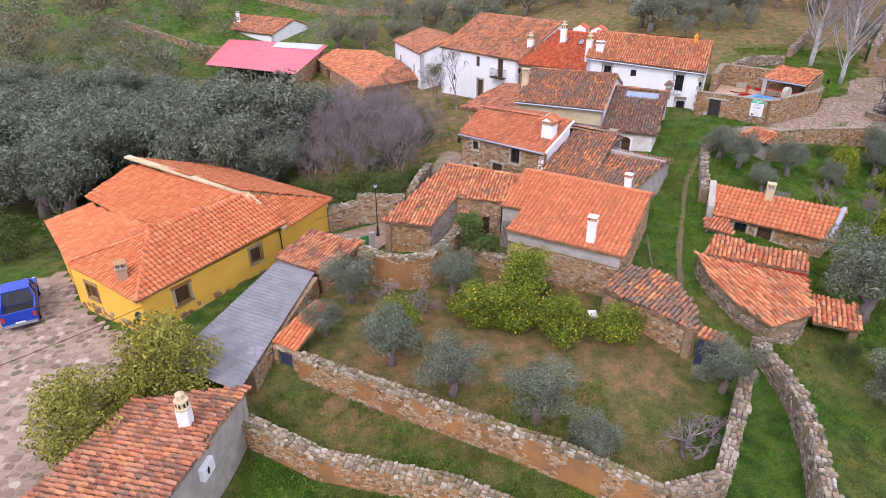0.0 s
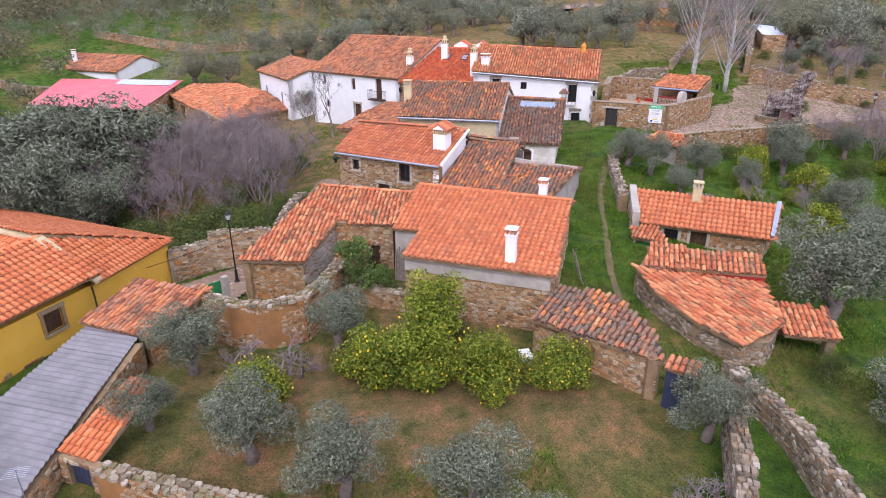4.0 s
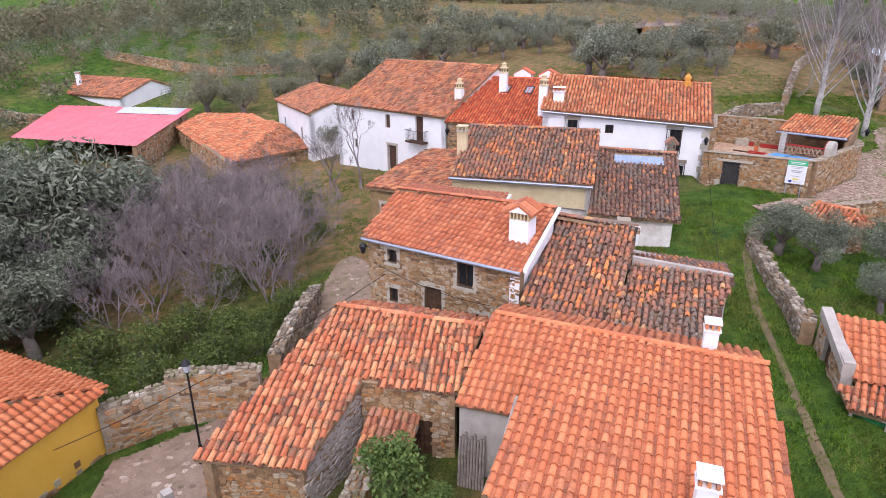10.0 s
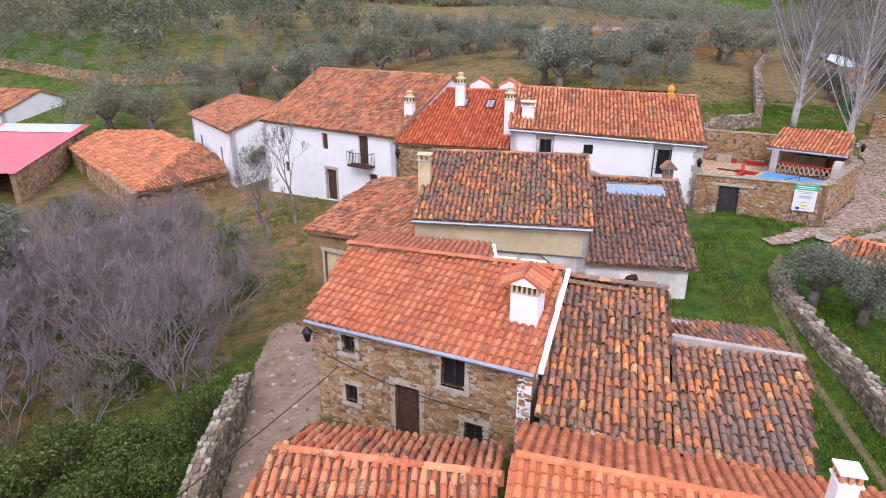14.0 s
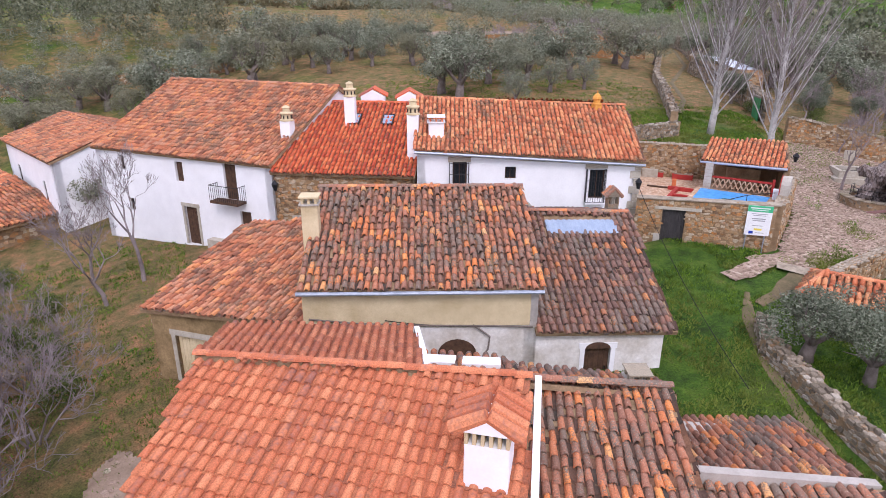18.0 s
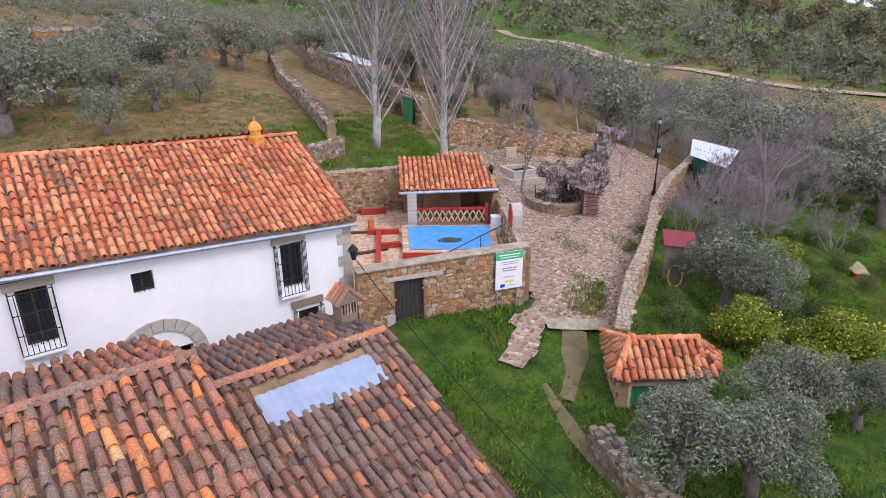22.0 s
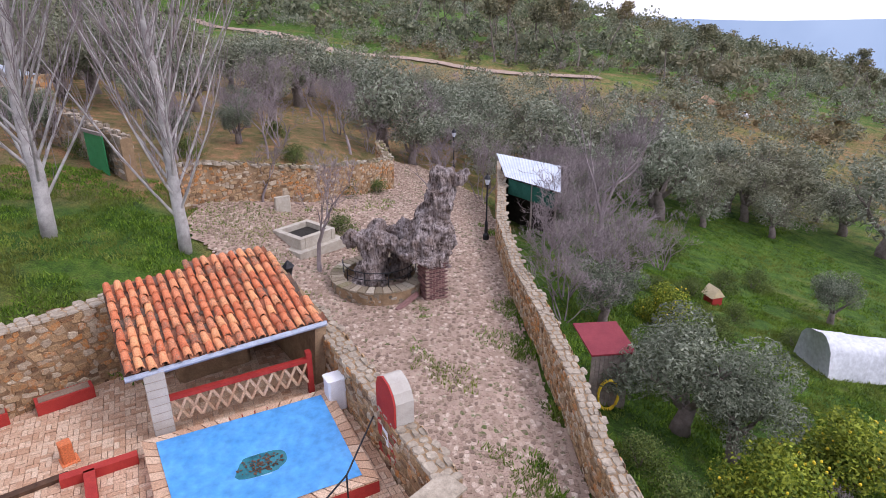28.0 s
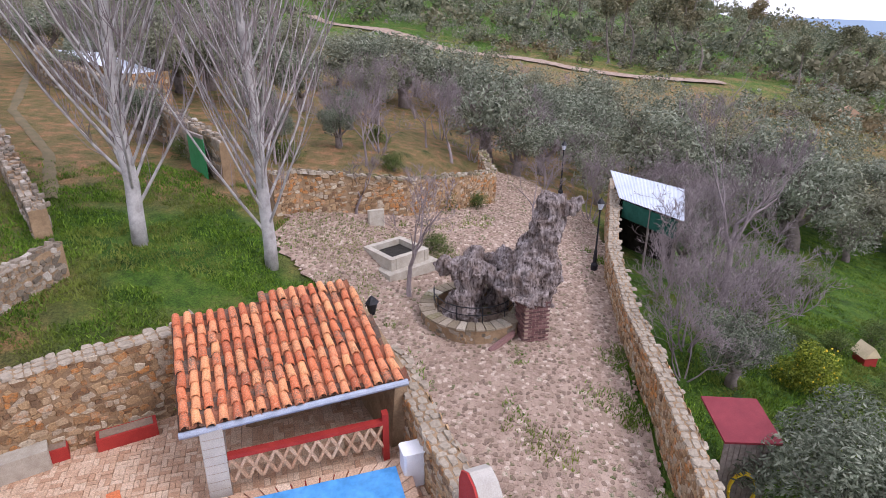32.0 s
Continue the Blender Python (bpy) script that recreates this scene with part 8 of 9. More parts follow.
rubble_wall("wall_terrace_hill", [(*field_at(k / 6, 0.0).xy, field_at(k / 6, 0.0).z + 0.1) for k in range(7)], 0.7, "ochre earth and rubble bank below the bare field", "stone", size=1.5, earth="red_earth")
rubble_wall("wall_field_east", [(*field_at(1.0, k / 5).xy, field_at(1.0, k / 5).z + 0.4) for k in range(6)], 0.6, "dry-stone wall along the side of the bare field", "stone_grey", size=1.5)
field_wall("wall_terrace_west", [(-40, 138), (-20, 130), (0, 126), (14, 122)], 1.2, "dry-stone terrace wall among the olives", "stone")
field_wall("wall_terrace_far", [(-60, 120), (-44, 112), (-30, 108)], 1.1, "dry-stone terrace wall", "stone")
field_wall("wall_meadow", [(-13, 80), (-7, 70), (-3.5, 64.5)], 0.9, "pale dry-stone wall through the thicket", "stone_grey")
field_wall("wall_house_back", [(29.4, 66.6), (31.8, 70.6), (36.0, 72.8), (39.8, 72.6)], 1.0, "low rubble wall behind the terrace", "stone_grey", 0.5, 1.0)
lg = thing("green_gate", (50.2, 73.6, 6.1), "dark green sheet gate in the stone wall beside the lane", "gate")
gz_ = ground_at(50.2, 73.4)
part("leaf", Geo().bevel_block((49.7, 73.3, gz_), (1.15, 1.5, 0), (-0.05, 0.04, 0), (0, 0, 1.9), 0.01), "green_door", lg)
part("lintel", Geo().block((49.55, 73.2, gz_ + 1.9), (1.4, 1.8, 0), (-0.1, 0.08, 0), (0, 0, 0.15)), "greywood", lg)
sw = thing("small_white_car", (143, 0, -6), "small white car by a pale wall, far off", "car")
z_ = ground_at(143, 0.5)
part("body", Geo().bevel_block((142, -1.5, z_ + 0.3), (1.6, 0, 0), (0, 3.8, 0), (0, 0, 0.7), 0.2), "plastic", sw)
part("cab", Geo().bevel_block((142.1, -0.8, z_ + 1.0), (1.4, 0, 0), (0, 2.2, 0), (0, 0, 0.5), 0.2), "glass", sw)
fh = thing("far_cottage", (148, 5, -6), "far pinkish gable wall of a ruined cottage", "house")
z_ = ground_at(148, 5)
part("gable", Geo().prism([V((147, 2.5, z_ - 1)), V((147, 8.5, z_ - 1)), V((147, 8.5, z_ + 1.5)), V((147, 5.5, z_ + 3.4)), V((147, 2.5, z_ + 1.5))], V((0.6, 0, 0))), "paver", fh)

# ---- low barn beside the hill track ----
lb = thing("lane_barn", (64.5, 90.5, 7.6), "low stone barn with a pale sheet roof beside the hill track", "barn")
la_, lb_, lw_ = V((61.8, 86.0, 0)), V((67.2, 95.6, 0)), V((2.6, -1.45, 0))
za_, zb_ = ground_at(61.8, 86.0) + 2.2, ground_at(67.2, 95.6) + 2.2
wall(lb, (61.8, 86.0), (64.4, 84.55), za_ - 3.0, za_ - 0.1, (), "mortar", 0.4, "stone", size=1.5)
wall(lb, (67.2, 95.6), (61.8, 86.0), za_ - 3.0, [(0, zb_ - 0.1), (11, za_ - 0.1)], (), "mortar", 0.4, "stone", size=1.5)
g = Geo()
for k in range(45):
    p = la_.lerp(lb_, k / 44)
    z_ = za_ + (zb_ - za_) * k / 44 + (0.05 if k % 2 else 0.0)
    g.v += [tuple(p + V((-0.2, 0.1, z_))), tuple(p + lw_ + V((0, 0, z_ - 0.35)))]
g.f = [(2 * k, 2 * k + 1, 2 * k + 3, 2 * k + 2) for k in range(44)]
part("roof", g, "pale_sheet", lb, "pale corrugated sheet roof")

# ---- plants ----
def sheet_mesh(name, quads, mat):
    """One mesh of loose faces, from an array (faces, corners, 3)."""
    q = np.ascontiguousarray(quads, dtype=np.float32)
    m, k = q.shape[:2]
    me = bpy.data.meshes.new(name)
    me.vertices.add(m * k)
    me.vertices.foreach_set("co", q.ravel())
    me.loops.add(m * k)
    me.loops.foreach_set("vertex_index", np.arange(m * k, dtype=np.int32))
    me.polygons.add(m)
    me.polygons.foreach_set("loop_start", np.arange(0, m * k, k, dtype=np.int32))
    me.materials.append(M[mat])
    me.update(calc_edges=True)
    return new(name, me)


def leaf_part(name, quads, mat, parent):
    ob = sheet_mesh(name, quads, mat)
    ob.parent, ob.matrix_parent_inverse = parent, world_of(parent).inverted()
    return tagged(ob, kind="stuff")


def unit(v):
    return v / np.maximum(np.linalg.norm(v, axis=1, keepdims=True), 1e-9)


def leaf_cloud(blobs, count, size, thin=0.4, seed=0, loose=0.8):
    """Small leaves spread through rounded clumps (x, y, z, radius), most near their skin and facing outwards."""
    rs = np.random.RandomState(seed + 1)
    b = np.array(blobs, float)
    each = np.maximum(1, (count * b[:, 3] ** 2 / (b[:, 3] ** 2).sum()).astype(int))
    b = np.repeat(b, each, axis=0)
    m = len(b)
    d = unit(rs.normal(size=(m, 3)))
    p = b[:, :3] + d * b[:, 3:] * (1 - 0.55 * rs.random_sample((m, 1)) ** 2.2) * np.array([1, 1, 0.88])
    nn = unit(d + rs.normal(size=(m, 3)) * loose + np.array([0, 0, 0.25]))
    a = unit(np.cross(nn, rs.normal(size=(m, 3))))
    L = size * rs.uniform(0.6, 1.4, (m, 1)) / 2
    w = np.cross(nn, a) * L * thin
    return np.stack([p - a * L, p + w, p + a * L, p - w], 1)


def limbs(g, base, dirn, length, radius, depth, rg, spread=0.6, up=0.15, sides=5, kids=(2, 4), shrink=0.68, fine=None):
    """A branching tree of tapered limbs; returns its tips."""
    p, d, tips = V(base), V(dirn).normalized(), []
    n = 3
    pts, rad = [p.copy()], [radius]
    for i in range(n):
        d = (d + V((rg.gauss(0, 0.16), rg.gauss(0, 0.16), rg.gauss(0, 0.1) + up * 0.3))).normalized()
        p = p + d * length / n
        pts.append(p.copy()), rad.append(radius * (1 - 0.42 * (i + 1) / n))
    (fine if fine and depth < 3 else g).tube(pts if depth else [pts[0], pts[-1]], [max(r, 0.009) for r in (rad if depth else [rad[0], rad[-1]])], sides if depth > 1 else 3, False)
    if depth == 0:
        return [p]
    for _ in range(rg.randint(*kids)):
        k = rg.uniform(0.35, 1.0)
        q = pts[0].lerp(pts[-1], k) if k < 0.99 else pts[-1]
        i = min(n, int(k * n) + 1)
        q = pts[i]
        e = (d + V((rg.gauss(0, spread), rg.gauss(0, spread), rg.gauss(0, spread * 0.7) + up))).normalized()
        tips += limbs(g, q, e, length * shrink * rg.uniform(0.75, 1.15), rad[i] * 0.66, depth - 1, rg, spread, up, sides, kids, shrink, fine)
    return tips


def olive(seed, leaves=2400, size=0.2, mat="olive", label="grey-green olive tree with a twisted trunk"):
    rg = random.Random(seed)
    t = thing("olive_tree", (0, 0, 0), label, "tree", "olive trees")
    g = Geo()
    g.tube([(0, 0, -0.3), (0.05, 0, 0.3), (0.12 * rg.uniform(-1, 1), 0.1, 0.9)], [0.3, 0.22, 0.17], 8)
    tips = []
    for k in range(4):
        a = k * 1.57 + rg.uniform(-0.5, 0.5)
        tips += limbs(g, (0.05, 0.05, 0.75), (math.cos(a) * 0.8, math.sin(a) * 0.8, 1.0), 1.1, 0.11, 2, rg, 0.55, 0.2)
    part("trunk", g, "bark", t, "", True)
    blobs = [(math.cos(a) * rg.uniform(0.4, 1.5), math.sin(a) * rg.uniform(0.4, 1.5), rg.uniform(1.4, 3.1), rg.uniform(0.32, 0.8)) for a in (rg.uniform(0, 6.28) for _ in range(17))] + [(0, 0, 2.4, 0.8)]
    leaf_part("crown", leaf_cloud(blobs, leaves, size, 0.32, seed), mat, t)
    return t


def bare_tree(seed, height, depth=5, name="bare_tree", label="leafless grey-brown tree with fine twigs", mat="twig", spread=0.55, up=0.25, kids=(2, 4), trunk=0.12, stems=1, group="bare trees"):
    rg = random.Random(seed)
    t = thing(name, (0, 0, 0), label, "tree", group)
    g, tw = Geo(), Geo()
    for k in range(stems):
        a = 2 * math.pi * k / stems + rg.uniform(0, 1)
        lean = 0.0 if stems == 1 else 0.45
        limbs(g, (math.cos(a) * 0.2 * (stems > 1), math.sin(a) * 0.2 * (stems > 1), -0.2), (math.cos(a) * lean, math.sin(a) * lean, 1), height * 0.36, trunk, depth, rg, spread, up, 6, kids, 0.68, tw)
    part("trunk", g, mat, t, "", True)
    part("crown", tw, mat, t, "", True, "stuff")
    return t


def leafy(seed, name, label, mat, height, blobs_n, spread, leaves, size, thin=0.5, fruit=0, low=0.25, group=""):
    rg = random.Random(seed)
    t = thing(name, (0, 0, 0), label, "tree" if height > 1.6 else "shrub", group)
    g = Geo()
    for k in range(3):
        a = k * 2.1 + rg.uniform(0, 1)
        limbs(g, (0, 0, -0.2), (math.cos(a) * 0.4, math.sin(a) * 0.4, 1), height * 0.45, 0.07, 2, rg, 0.5, 0.2)
    part("trunk", g, "bark", t, "", True)
    blobs = []
    for _ in range(blobs_n):
        a, r, h = rg.uniform(0, 6.28), spread * math.sqrt(rg.random()), rg.uniform(low, 0.92)
        k = 1 - 0.55 * h
        blobs.append((math.cos(a) * r * k, math.sin(a) * r * k, height * h, spread * rg.uniform(0.3, 0.5)))
    leaf_part("crown", leaf_cloud(blobs, leaves, size, thin, seed), mat, t)
    if fruit:
        f = Geo()
        for _ in range(fruit):
            x, y, z, r = rg.choice(blobs)
            d = V((rg.gauss(0, 1), rg.gauss(0, 1), rg.gauss(0, 0.8))).normalized()
            f.lathe(V((x, y, z)) + d * r * 0.98, [(0.008, -0.05), (0.035, -0.03), (0.042, 0), (0.035, 0.03), (0.008, 0.05)], 6)
        part("fruit", f, "lemon", t, "ripe yellow lemons", kind="stuff")
    return t


def put(template, spots, rg):
    first = True
    for x, y, s in spots:
        m = Matrix.Translation((x, y, ground_at(x, y))) @ Matrix.Rotation(rg.uniform(0, 6.28), 4, "Z") @ Matrix.Diagonal((s * rg.uniform(0.92, 1.08), s * rg.uniform(0.92, 1.08), s * rg.uniform(0.9, 1.05), 1))
        if first:
            template.matrix_basis = m
            first = False
        else:
            copy_thing(template, m)


rg = random.Random(21)
near = [olive(1, 12000, 0.12), olive(2, 12000, 0.12), olive(3, 12000, 0.12)]
spots = [(-2.7, 25.6, 1.0), (0.5, 23.4, 0.95), (4.4, 21.7, 1.0), (6.8, 19.6, 0.75), (14.0, 23.6, 0.9), (-5.6, 31.4, 0.95), (-6.6, 28.0, 0.8), (0.6, 32.2, 0.95),
         (24.6, 29.6, 1.6), (24.0, 50.2, 1.05), (24.9, 48.4, 0.95), (22.2, 22.6, 1.1), (28.6, 47.4, 1.0), (37.9, 49.9, 1.25), (36.8, 48.7, 1.0), (34.9, 40.6, 1.05), (30.8, 45.3, 0.7),
         (30.5, 33.5, 1.2), (33.5, 37.0, 1.0), (29.0, 25.0, 1.2), (44.5, 50.8, 0.9), (25.0, 44.2, 0.7), (52, 36, 0.9), (58, 50, 1.0), (56, 73, 0.9), (62, 77, 1.0), (53, 79, 0.9), (66, 72, 1.0), (59.5, 70.5, 0.8)]
for k in range(3):
    put(near[k], spots[k::3], rg)
citrus = leafy(5, "lemon_tree", "dense lemon tree hung with yellow fruit", "citrus", 2.5, 34, 1.5, 9000, 0.13, 0.5, 60, 0.12, "lemon trees")
tall_citrus = leafy(9, "orange_tree", "tall leafy fruit tree with a dense light-green crown", "citrus", 4.3, 34, 1.5, 9000, 0.15, 0.5, 0, 0.3)
put(tall_citrus, [(4.9, 30.6, 1.0)], rg)
put(citrus, [(3.2, 29.0, 1.1), (2.0, 29.6, 0.85), (4.8, 28.8, 0.9), (6.7, 27.8, 0.95), (-2.4, 28.2, 0.85), (9.6, 27.1, 0.82), (34.0, 49.0, 0.85), (36.3, 45.4, 0.9), (31.3, 38.0, 0.9), (46.0, 47.6, 0.7), (28.0, 41.0, 0.7), (32.5, 47.0, 0.7), (33.2, 43.3, 0.45)], rg)
laurel = leafy(6, "evergreen_tree", "tall dark evergreen tree with glossy leaves", "laurel", 4.6, 20, 1.5, 4200, 0.17, 0.5, 0, 0.3)
put(laurel, [(1.7, 36.4, 0.85), (3.1, 35.9, 0.62)], rg)
shrub = leafy(7, "yellow_shrub", "large yellowish flowering evergreen shrub", "shrub", 4.2, 30, 2.2, 11000, 0.15, 0.5, 0, 0.12)
put(shrub, [(-15.9, 20.6, 1.15), (-13.6, 24.4, 1.0), (-14.0, 22.2, 0.8)], rg)
bush = leafy(8, "bramble_bush", "dense green bramble bush", "bramble", 1.5, 16, 1.5, 3200, 0.105, 0.6, 0, 0.1, "brambles")
put(bush, [(-8.5, 47.2, 1.1), (-11.5, 46.2, 1.3), (-6.0, 48.2, 1.0), (-4.0, 49.2, 0.9), (-14.5, 48.0, 1.3), (-18.5, 50.0, 1.4), (-9.5, 50.5, 1.2), (-22.5, 50.5, 1.4), (-27.0, 47.0, 1.3), (-30.5, 43.5, 1.2), (-2.8, 52.5, 0.8),
           (-33, 40, 1.3), (-36, 44, 1.4), (9.6, 15.6, 0.7), (24.0, 25.0, 0.8), (22.0, 26.6, 0.6), (40.5, 50.5, 0.7), (33.6, 51.6, 0.6), (31.0, 51.0, 0.5), (43.0, 47.6, 0.9), (48.0, 49.5, 0.8), (36.0, 42.0, 0.7), (-6.5, 56, 1.0), (-5, 60, 0.9),
           (-5.5, 50.8, 1.0), (-7.8, 51.6, 1.1), (-3.6, 51.0, 0.7), (-12.5, 51.0, 1.2), (-15.5, 55.0, 1.1), (-1.6, 63.0, 0.6), (-2.4, 66.5, 0.7), (-4.0, 69.0, 0.7), (-3, 72, 0.6), (-6, 78, 0.7), (-9, 79, 0.7), (41.0, 46.0, 0.6), (39.0, 47.5, 0.7), (46, 45.4, 0.6), (30.0, 36.0, 0.7), (35.5, 52.0, 0.5), (52, 44, 0.6), (55, 41, 0.7), (58, 45, 0.7), (49, 43, 0.5), (54, 47, 0.6), (47, 41, 0.5), (61, 42, 0.8), (57, 38, 0.7), (50.5, 46.5, 0.5), (55, 72, 0.6), (60, 75, 0.7), (52, 76, 0.6), (58, 80, 0.6), (57.5, 66.5, 0.6), (62, 69, 0.6), (-14, 82, 1.0), (-12, 79, 0.9), (-17, 85, 0.9), (6.0, 31.5, 0.5), (-2.5, 34.5, 0.4), (52.5, 66.8, 0.6), (55.0, 63.2, 0.6), (49.6, 62.6, 0.5), (56.5, 61.6, 0.5)], rg)

thick = [bare_tree(31, 6.4, 5, stems=5, trunk=0.062, label="leafless thicket of purplish-grey stems", kids=(2, 4), up=0.26, spread=0.66), bare_tree(32, 6.0, 5, stems=5, trunk=0.062, label="leafless thicket of purplish-grey stems", kids=(2, 4), up=0.22, spread=0.7), bare_tree(33, 7.2, 5, stems=4, trunk=0.062, label="leafless thicket of purplish-grey stems", kids=(2, 4), up=0.26, spread=0.66)]
spots = [(-6.1, 61.2, 1.1), (-2.2, 60.5, 0.8), (-4.0, 54.6, 0.95), (-9.2, 61.0, 1.1), (-7.4, 56.8, 1.1), (-11.0, 57.2, 1.05), (-5.0, 66.0, 1.0), (-9.0, 66.5, 1.0), (-12.8, 63.5, 1.0), (-3.4, 57.6, 0.9), (-13.0, 68.5, 0.9), (-6.4, 70.2, 0.9),
         (-14.5, 59.0, 0.8), (-10.5, 72.5, 0.8), (-2.6, 64.2, 0.8), (-17, 64, 0.8), (-28, 52, 0.7), (-33, 48, 0.7), (-24, 56, 0.7),
         (-7.5, 53.6, 0.8), (-10.4, 54.2, 0.85), (-8.3, 58.9, 1.2), (-5.3, 58.0, 1.15), (-11.5, 60.5, 1.15), (-14.0, 62.0, 1.1), (-14.8, 66.0, 1.1), (-7.0, 63.6, 1.2), (-10.8, 64.6, 1.2), (-3.8, 62.6, 1.0), (-16.5, 70, 1.0), (-11.5, 69.5, 1.0), (-7.8, 68.2, 1.0), (-17, 59, 0.9), (-18.5, 67, 1.0), (-9, 75, 0.8), (-13, 76, 0.8), (-17, 74, 0.8), (-6, 74.5, 0.7), (-20, 72, 0.8), (-4.8, 56.2, 1.0), (-3.0, 55.0, 0.7), (-12.4, 54.2, 0.8),
         (47.5, 50.5, 0.9), (50.0, 49.2, 1.0), (54.5, 51.0, 1.0), (57.0, 48.5, 1.0), (49.0, 52.0, 0.8), (60, 51, 1.0), (63, 47, 1.1), (57, 44, 1.0), (66, 50, 1.0), (62, 55, 0.8), (66, 58, 0.9), (70, 48, 1.0), (60, 68, 0.7), (65, 63, 0.8), (69, 66, 0.9), (74, 60, 0.9), (63, 72, 0.8), (70, 72, 0.9), (46.0, 52.2, 0.7), (53.5, 48.0, 0.9), (43.8, 52.6, 0.6), (51.5, 52.2, 0.6)]
for k in range(3):
    put(thick[k], spots[k::3], rg)
singles = [bare_tree(41, 8.6, 6, label="leafless tree with fine grey twigs", trunk=0.16, kids=(2, 4)), bare_tree(42, 7.6, 5, label="leafless tree with fine grey twigs", trunk=0.14, kids=(3, 4))]
put(singles[0], [(45.6, 62.8, 0.7), (1.6, 73.0, 1.3), (-1.0, 75.0, 1.0), (54.4, 58.4, 0.75), (64.0, 66.0, 0.8), (60.0, 70.5, 0.9), (57.0, 68.0, 0.8), (68, 60, 0.9), (70, 55, 0.9)], rg)
put(singles[1], [(-0.2, 71.0, 0.9), (62.5, 64.0, 0.9), (66.5, 70.0, 0.9), (72, 64, 1.0), (54, 72, 0.7), (75, 58, 1.0), (50.5, 66.5, 0.6), (29.5, 38.0, 0.7), (27.5, 39.5, 0.6), (78, 70, 1.0), (66, 52, 0.8)], rg)
tall_bare = bare_tree(45, 12.5, 6, label="tall leafless tree with long upright twigs", trunk=0.2, kids=(2, 4), up=0.34, spread=0.5)
put(tall_bare, [(54.2, 48.6, 1.0)], rg)
fig = bare_tree(51, 2.8, 4, "fig_tree", "low leafless fig tree with pale crooked branches", "twig", 0.8, 0.05, (2, 4), 0.11, 3, "fig trees")
put(fig, [(-1.4, 30.0, 1.0), (-3.4, 31.2, 0.9), (11.0, 19.8, 1.0), (12.4, 21.0, 0.7), (35.2, 46.3, 0.5)], rg)


for k in range(2):
    for u in range(9):
        p = field_at(0.06 + u * 0.108 + rg.uniform(-0.02, 0.02), 0.18 + 0.3 * k + rg.uniform(-0.04, 0.04))
        copy_thing(fig, Matrix.Translation(p - UP * 0.1) @ Matrix.Rotation(rg.uniform(0, 6.28), 4, "Z") @ Matrix.Scale(rg.uniform(0.7, 0.95), 4))


def poplar(seed, height):
    """A tall mast with long whips that rise from it, each set with fine twigs."""
    r2 = random.Random(seed)
    t = thing("poplar_tree", (0, 0, 0), "tall leafless poplar with a pale grey trunk", "tree", "poplars")
    g, b, w = Geo(), Geo(), Geo()
    axis = [V((0, 0, -0.3))]
    for k in range(12):
        axis.append(axis[-1] + V((r2.gauss(0.03, 0.05), r2.gauss(0, 0.05), height / 12)))
    g.tube(axis, [0.27 * (1 - 0.075 * k) for k in range(13)], 10)
    for k in range(62):
        f = 0.10 + 0.86 * (k / 62) ** 0.9
        i = f * 12
        p = axis[int(i)].lerp(axis[min(12, int(i) + 1)], i % 1)
        a, L = k * 2.4 + r2.uniform(-0.4, 0.4), height * (0.60 - 0.42 * f) * r2.uniform(0.7, 1.15)
        d = V((math.cos(a) * (0.78 - 0.3 * f), math.sin(a) * (0.78 - 0.3 * f), 1.0)).normalized()
        pts = [p]
        for s in range(5):
            d = (d + V((r2.gauss(0, 0.05), r2.gauss(0, 0.05), 0.07))).normalized()
            pts.append(pts[-1] + d * L / 5)
        r0 = 0.07 * (1 - 0.7 * f)
        b.tube(pts, [max(0.012, r0 * (1 - 0.17 * s)) for s in range(6)], 5, False)
        for s in range(34):
            q = r2.uniform(0.12, 1.0) * 5
            o = pts[int(min(q, 4.99))].lerp(pts[min(5, int(q) + 1)], q % 1)
            e = (d * 0.8 + V((r2.gauss(0, 0.4), r2.gauss(0, 0.4), 0.55))).normalized()
            l2 = r2.uniform(0.4, 1.5)
            m_ = o + e * l2 * 0.5 + V((r2.gauss(0, 0.05), r2.gauss(0, 0.05), 0))
            w.tube([o, m_, m_ + (e + UP * 0.35).normalized() * l2 * 0.5], [0.015, 0.012, 0.009], 3, False)
    part("trunk", g, "poplar", t, "", True)
    part("bough", b, "poplar", t, "", True, "stuff")
    part("crown", w, "twig", t, "", False, "stuff")
    return t


put(poplar(61, 15.0), [(43.9, 67.6, 1.0)], rg)
put(poplar(62, 15.0), [(42.6, 71.9, 1.0)], rg)

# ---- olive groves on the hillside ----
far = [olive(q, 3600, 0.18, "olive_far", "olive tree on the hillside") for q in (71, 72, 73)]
BUILT = [(41, 82, 103, 137), (-5, 37, 60, 83), (-40, -2, 80, 107), (-50, -27, 107, 131), (24, 64, 52, 72), (-31, -8, 26, 50), (-13, 0, 46, 66), (-1, 22, 40, 62)]


def free_w(x, y):
    return not (-31 < x < -8 and 26 < y < 51) and not (x > -14 and y < 54)


def free(x, y, pad=0.0):
    return not any(a - pad < x < b + pad and c - pad < y < d + pad for a, b, c, d in BUILT) and noise.noise(V((x * 0.035, y * 0.035, 3))) > -0.28


